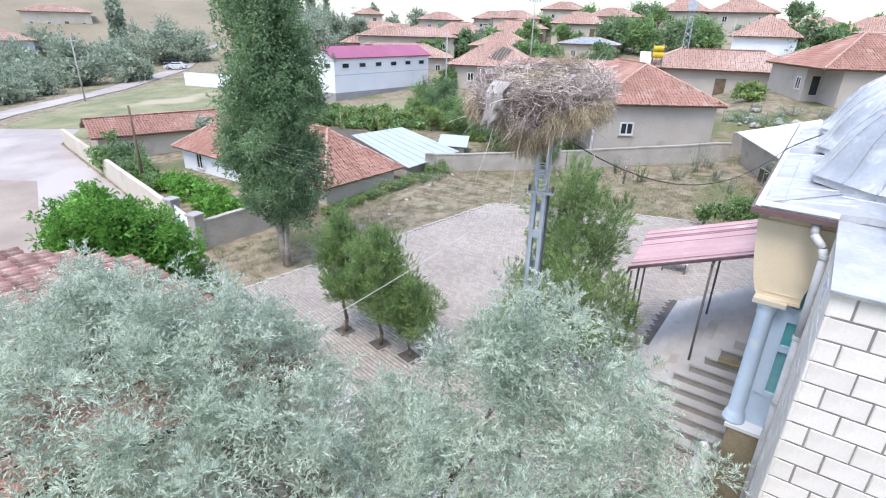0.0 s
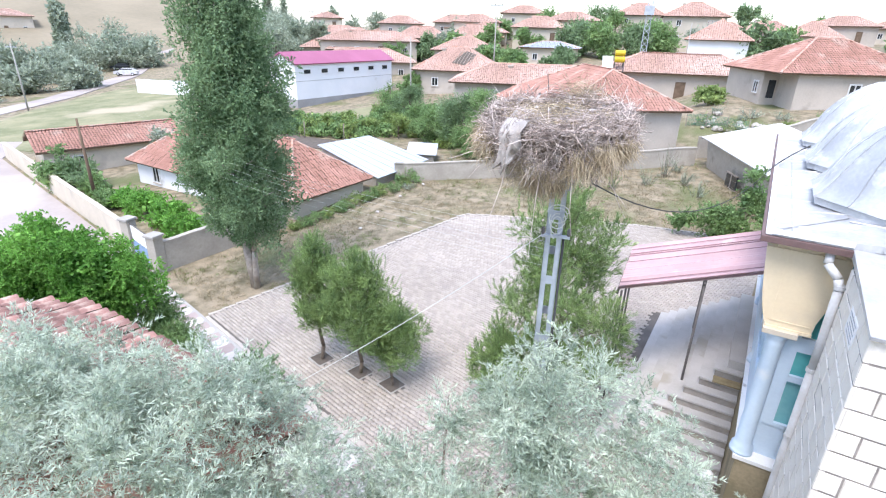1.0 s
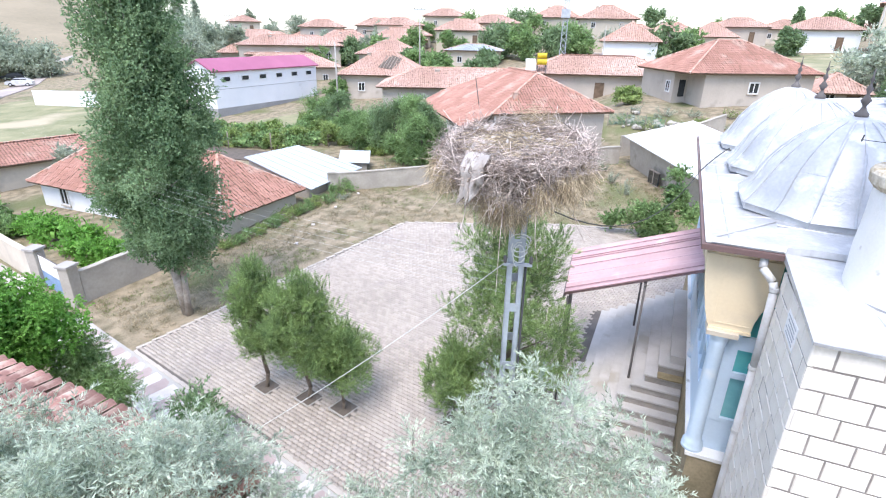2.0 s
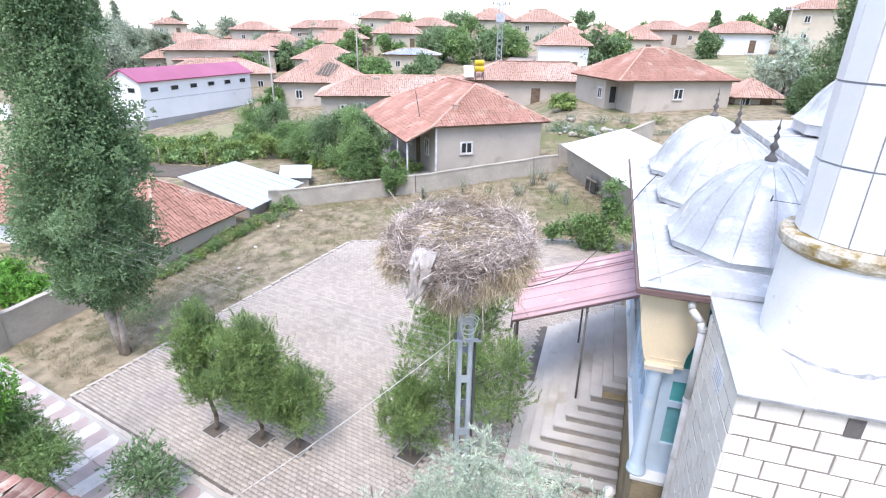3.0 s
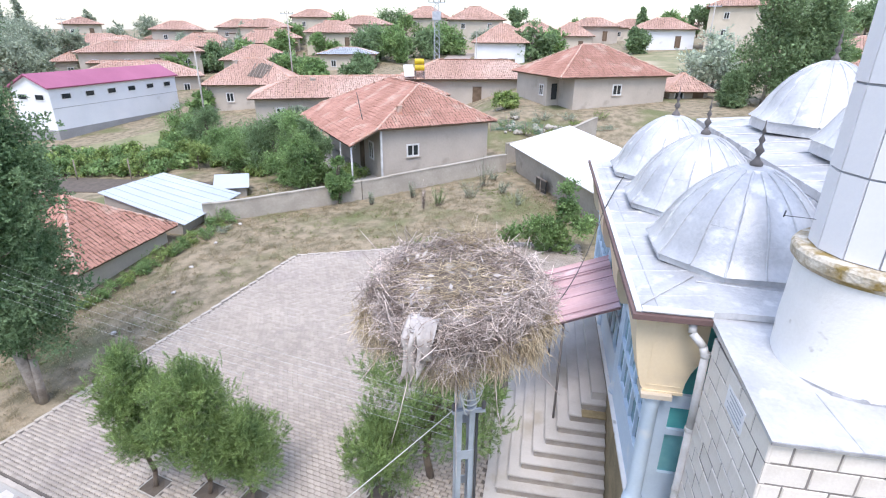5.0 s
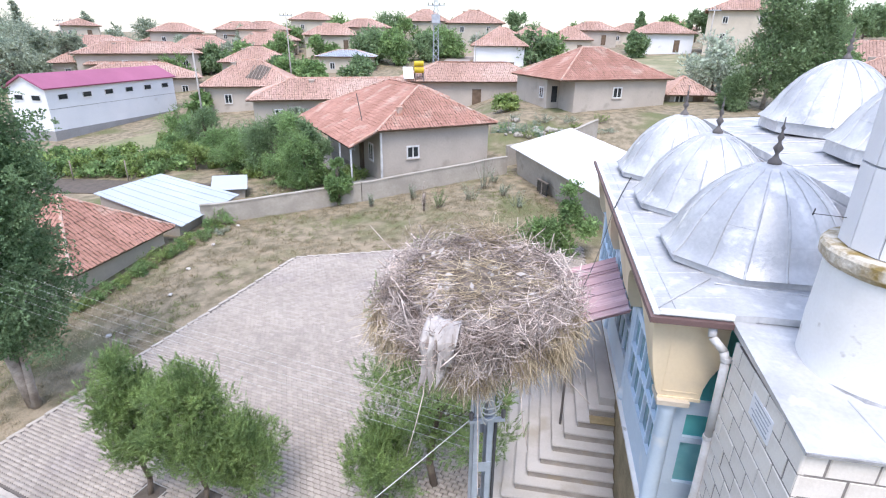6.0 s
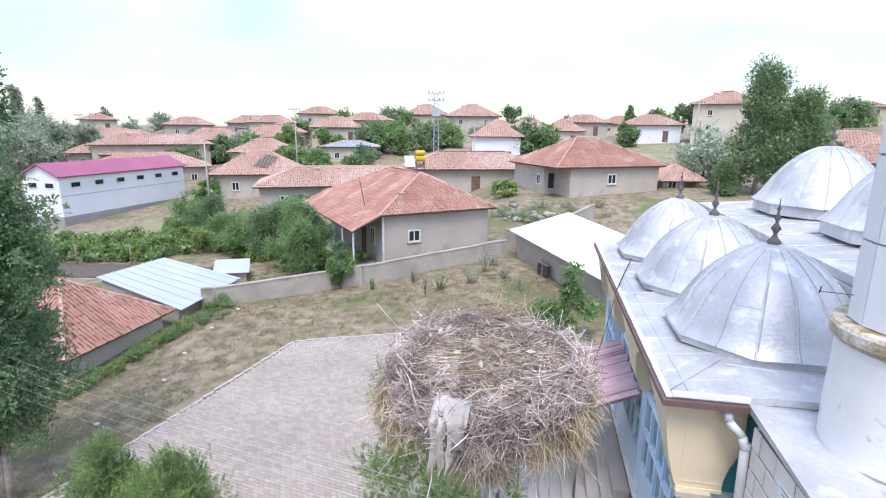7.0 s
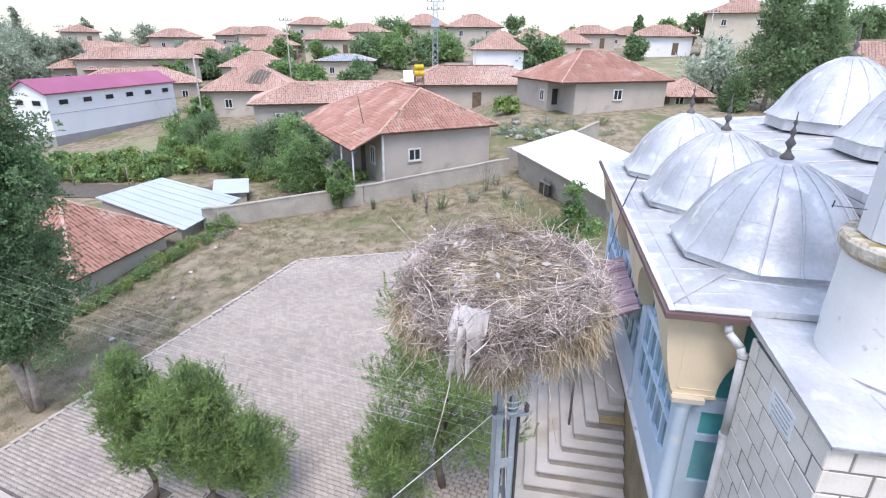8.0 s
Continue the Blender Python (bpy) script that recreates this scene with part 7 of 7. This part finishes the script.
# poplars behind the mosque
for i, (x, y, h, w) in enumerate(((16.2, 54.0, 10.8, 3.4), (19.2, 53.6, 8.7, 3.4), (13.4, 53.2, 2.6, 1.5))):
    rng = np.random.default_rng(300 + i)
    c, r = [], []
    for k in range(34):
        f = (k + rng.random()) / 34
        a, q = k * 2.4, w * (0.55 + 0.3 * math.sin(min(f * 3, 1.57))) * (1 - f ** 2 * 0.8) * rng.uniform(0.3, 0.9)
        c.append((math.cos(a) * q, math.sin(a) * q, h * (0.12 + 0.85 * f)))
        r.append(w * rng.uniform(0.25, 0.42))
    crown_tree("poplar_tree", on_ground(x, y), h, c, r, "far_poplar_leaf", 4200, 0.4, (0.125, 0.09), 9, "green poplar behind the mosque", 310 + i, "pale_bark", 0.2, up=0.7, droop=0.1, group="poplars behind the mosque")
bush(14.2, 62.5, 3.2, 6.0, "oleaster_leaf", 320, "grey-green willow behind the mosque", "willow_tree", 900, (0.3, 0.12), 9, "", 0.15)

# low trees in the yards before the far houses
ry = np.random.default_rng(19)
yards = ((-26, 50, 2), (-20, 53, 2), (-43, 60.5, 2), (-33, 60, 2.2), (-57, 68, 3), (-66, 79, 3), (-74, 81, 3), (-63, 84, 3), (-48, 79, 2.6), (-62, 103, 3.4), (-72, 101, 3.2), (-86, 103, 3.6), (-84, 116, 3.8),
         (-57, 110, 3.4), (-48, 110, 3.2), (-41, 116, 3.4), (-37, 136, 4.4), (-28, 136, 4), (-14, 114, 3.6), (-22, 114, 3.6), 
         (28, 68, 2.6), (36, 69, 2.6), (60, 139, 4.4), (68, 140, 4.4), (-75, 128, 4), (-64, 131, 4), (-53, 150, 4.4), (-62, 156, 4.6), (-98, 112, 4), (-108, 118, 4.2))
for i, (x, y, r) in enumerate(yards):
    bush(x, y, r * ry.uniform(0.7, 1.1), r * ry.uniform(0.9, 1.5), "far_leaf" if i % 3 == 0 else "garden_leaf", 700 + i, "leafy green tree in a village yard", "yard_tree", 420, (0.26 + 0.0016 * y, 0.15), 9, "yard trees", 0.12)
# trees among the village houses
spots = [(-35, 104, 4.6, 7.5), (-30, 101, 4.4, 7), (-26, 108, 4, 7), (-24, 116, 4, 8), (-61, 92, 4, 6.5), (-57, 95, 3.5, 6), (-5.5, 100, 4.4, 7), (-2.0, 104, 3.8, 6), (12.5, 108, 2.6, 5.6),
         (-40, 80, 3.5, 5), (-44, 84, 3.5, 5), (-36, 78, 3, 4.5), (-31, 84, 3, 4.5), (-51, 131, 5, 8), (-70, 150, 6, 8), (4, 150, 4, 7), (-5, 152, 4, 7.5), (24, 140, 4, 8), (45, 150, 5, 8)]
for i, (x, y, r, h) in enumerate(spots):
    bush(x, y, r * 0.9, h * 0.8, "garden_leaf" if i % 2 else "far_poplar_leaf", 400 + i, "dark green tree among the village houses", "village_tree", 900, (0.34, 0.22), 9, "village trees", 0.2)
spots = [(-98, 30, 5, 4.5), (-104, 40, 5, 4.8), (-92, 24, 4.5, 4), (-108, 34, 5, 5), (-100, 46, 4.5, 4.5), (-88, 17, 4.5, 4.2), (-96, 18, 5, 5), (-106, 22, 5, 5), (-114, 50, 5, 5), (-128, 68, 7, 8), (-136, 72, 7, 8), (-121, 72, 5, 6),
         (-124, 112, 8, 9), (-134, 118, 8, 9), (-142, 112, 8, 9), (-115, 104, 6, 7), (-150, 122, 9, 9), (-110, 28, 6, 6), (-118, 38, 6, 6.5), (-124, 48, 6, 7), (-112, 16, 6, 6), (-122, 26, 6.5, 7), (-132, 58, 7, 7), (-138, 40, 7, 8), (-146, 52, 8, 8), (-98, 8, 5, 5), (-108, 4, 5.5, 6), (-85, 8, 4, 4)]
for i, (x, y, r, h) in enumerate(spots):
    r, h = (r * 0.95, h * 0.88) if y < 60 else (r, h)
    bush(x, y, r, h, "far_leaf", 430 + i, "grey-green willow beside the dirt road", "willow_tree", 900, (0.4, 0.22), 9, "willows by the road", 0.25)
for i, (x, y, h) in enumerate(((-152, 69, 13), (-146, 66, 12), (-160, 140, 14), (-118, 128, 8))):
    c = [(0.5 * math.sin(k * 2.0), 0.5 * math.cos(k * 2.3), h * (0.15 + 0.8 * k / 15)) for k in range(16)]
    crown_tree("poplar_tree", on_ground(x, y), h, c, [1.9 - 0.06 * k for k in range(16)], "far_leaf", 800, 0.6, (0.5, 0.4), 8, "tall slim poplar beside the road", 460 + i, up=0.8)

# trees along the skyline behind the village
skyline = ((-11.9, 167.4, 3.9, 11.0), (19.7, 151.0, 1.5, 8.6), (32.4, 148.5, 2.9, 8.2), (55.5, 140.9, 5.7, 8.6), (-117.2, 148.0, 6.0, 8.2), (-110.8, 152.8, 2.0, 7.0), (-86.7, 76.7, 4.9, 8.6), (-87.9, 84.3, 5.1, 8.8), (-82.6, 85.4, 4.1, 8.2),
           (-43.1, 147.1, 6.5, 8.0), (39.9, 125.5, 4.2, 5.4), (58.9, 128.4, 4.6, 6.4), (-87.6, 150.0, 3.7, 5.5), (-71.5, 158.1, 4.6, 5.0), (-100.8, 116.2, 4.1, 6.8), (-56.0, 168.0, 5.0, 6.0), (-28.0, 170.0, 5.0, 7.0), (-97.0, 92.0, 5.0, 8.0))
for i, (x, y, r, h) in enumerate(skyline):
    bush(x, y, r, h, "far_leaf" if x < -80 else "far_poplar_leaf", 850 + i, "grey-green tree on the skyline behind the village", "skyline_tree", 700, (0.42, 0.24), 9, "skyline trees", 0.2)
for i, (x, y, h) in enumerate(((-128.2, 138.6, 10.0), (-138.9, 127.8, 12.4))):
    c = [(0.3 * math.sin(k * 2.0), 0.3 * math.cos(k * 2.3), h * (0.15 + 0.8 * k / 15)) for k in range(16)]
    crown_tree("poplar_tree", on_ground(x, y), h, c, [1.2 - 0.05 * k for k in range(16)], "far_leaf", 500, 0.6, (0.4, 0.3), 8, "slim poplar standing up from the skyline", 880 + i, up=0.8)

# orchard in rows on the far hill
ro = np.random.default_rng(61)
rows = np.array([(-226.0 - 4.5 * k + ro.normal(0, 0.4), 106.0 + 5.2 * q + 1.6 * k + ro.normal(0, 0.3)) for q in range(11) for k in range(16)])
op = np.repeat(np.array([(x, y, terrain(x, y) + 0.7) for x, y in rows]), 14, 0) + ro.normal(0, 0.5, (len(rows) * 14, 3))
tagged(raw("orchard", *leaves(op, 1.0, 0.6, ro, 0.2), M["far_leaf"]), "rows of small orchard trees on the far hill", "orchard", kind="stuff")

# ---- small things on the square and grass ----
for i, (x, y) in enumerate(((-18.4, 22.4), (-18.9, 25.2), (-17.6, 20.0), (-19.0, 27.8), (-17.9, 16.9))):
    bm = bmesh.new()
    bmesh.ops.create_icosphere(bm, subdivisions=1, radius=0.11)
    for v in bm.verts:
        v.co *= 1 + 0.3 * noise.noise(v.co * 9 + Vector((i, 0, 0)))
        v.co.z *= 0.6
    ob = tagged(part("stone", bm, M["path_white"]), "pale stone lying in the dry grass", "stone", "stones in the grass")
    ob.location = on_ground(x, y, 0.0)

# grass tufts on the dry ground: straw nearly everywhere, green in patches and along the wall
rg = np.random.default_rng(88)


def tufts(name, n, per, length, width, mat, label, cut_at, seed, wall):
    """Blades in small tufts on the strip round the square."""
    x, y = rg.uniform(-23, 2, n), rg.uniform(10.5, 38, n)
    keep = ~inside(PLAZA, np.stack([x, y], 1), 0.1) & ~((x > -0.8) & (y < 28)) & ~((x < -21.3) & (y > 13)) & ~((y < 12.2 - 0.25 * (x + 21)))
    keep &= np.array([noise.noise((a * 0.35, b * 0.35, seed)) + 0.6 * noise.noise((a * 1.5, b * 1.5, 2.0)) + wall * math.exp(-abs(a + 20.6) / 1.2) > cut_at for a, b in zip(x, y)])
    x, y = np.repeat(x[keep], per), np.repeat(y[keep], per)
    x, y = x + rg.normal(0, 0.07, len(x)), y + rg.normal(0, 0.07, len(y))
    p = np.stack([x, y, np.array([terrain(a, b) + 0.05 * noise.noise((a * 0.4, b * 0.4, 0)) for a, b in zip(x, y)]) - 0.07], 1)
    out = rg.normal(0, 0.6, p.shape)
    out[:, 2] = 1.1
    return tagged(raw(name, *leaves(p, length, width, rg, 0.0, out), mat), label, "grass", kind="stuff")


tufts("dry_grass", 17000, 9, 0.15, 0.014, material("straw_blade", (0.44, 0.37, 0.25), (0.27, 0.225, 0.14), scale=0.6, fine=4, island=0.4, bump=0, translucent=0.25), "tufts of dry straw-coloured grass", -0.12, 7.0, 0.0)
tufts("grass", 13000, 10, 0.13, 0.014, material("grass_blade", (0.27, 0.31, 0.13), (0.16, 0.205, 0.075), scale=0.5, fine=3, island=0.35, bump=0, translucent=0.3), "tufts of green grass in patches", 0.16, 31.0, 0.45)

# fallen leaves and twigs on the bare strip beside the square
n = 6000
lx, ly = rg.uniform(-22, 1, n), rg.uniform(10.5, 36, n)
keep = ~inside(PLAZA, np.stack([lx, ly], 1), 0.12) & ~((lx > -0.8) & (ly < 28)) & ~((lx < -21.3) & (ly > 13)) & ~((ly < 12.2 - 0.25 * (lx + 21)))
keep &= np.array([noise.noise((x * 0.6, y * 0.6, 11.0)) > -0.15 for x, y in zip(lx, ly)])
lp = np.stack([lx[keep], ly[keep], np.array([terrain(x, y) for x, y in zip(lx[keep], ly[keep])]) - 0.045], 1)
flat = rg.normal(0, 1, lp.shape)
flat[:, 2] = 0.15
tagged(raw("leaf_litter", *leaves(lp, 0.07, 0.03, rg, 0.0, flat * 2.0), material("litter", (0.33, 0.26, 0.19), (0.22, 0.17, 0.125), scale=2, fine=10, island=0.5, bump=0)), "brown fallen leaves on the bare earth", "leaf litter", kind="stuff")

# low white table under the far side of the canopy
table = thing("low_table", on_ground(-3.6, 20.2), 8, "low table with a white top and dark legs", "table", "")
block("tabletop", (-0.45, 0.45, -0.3, 0.3, 0.42, 0.46), M["white_sheet"], table, "white top")
for sx in (-0.38, 0.38):
    for sy in (-0.24, 0.24):
        block("leg", (sx - 0.025, sx + 0.025, sy - 0.025, sy + 0.025, -0.05, 0.42), M["dark_metal"], table)

# single blocks of the square, nearest to the pines
paver_me = bpy.data.meshes.new("paving_block")
paver_me.from_pydata([tuple(c) for c in shape], [], [tuple(q) for q in quads])
paver_me.materials.append(M["paver_one"])
for p in cells[near[:280]]:
    ob = new("paving_block", paver_me)
    ob.parent = pavement
    ob.matrix_local = pose(p[0], p[1], terrain(*p) + rngp.normal(0, 0.002), 0, 0, math.degrees(PA))
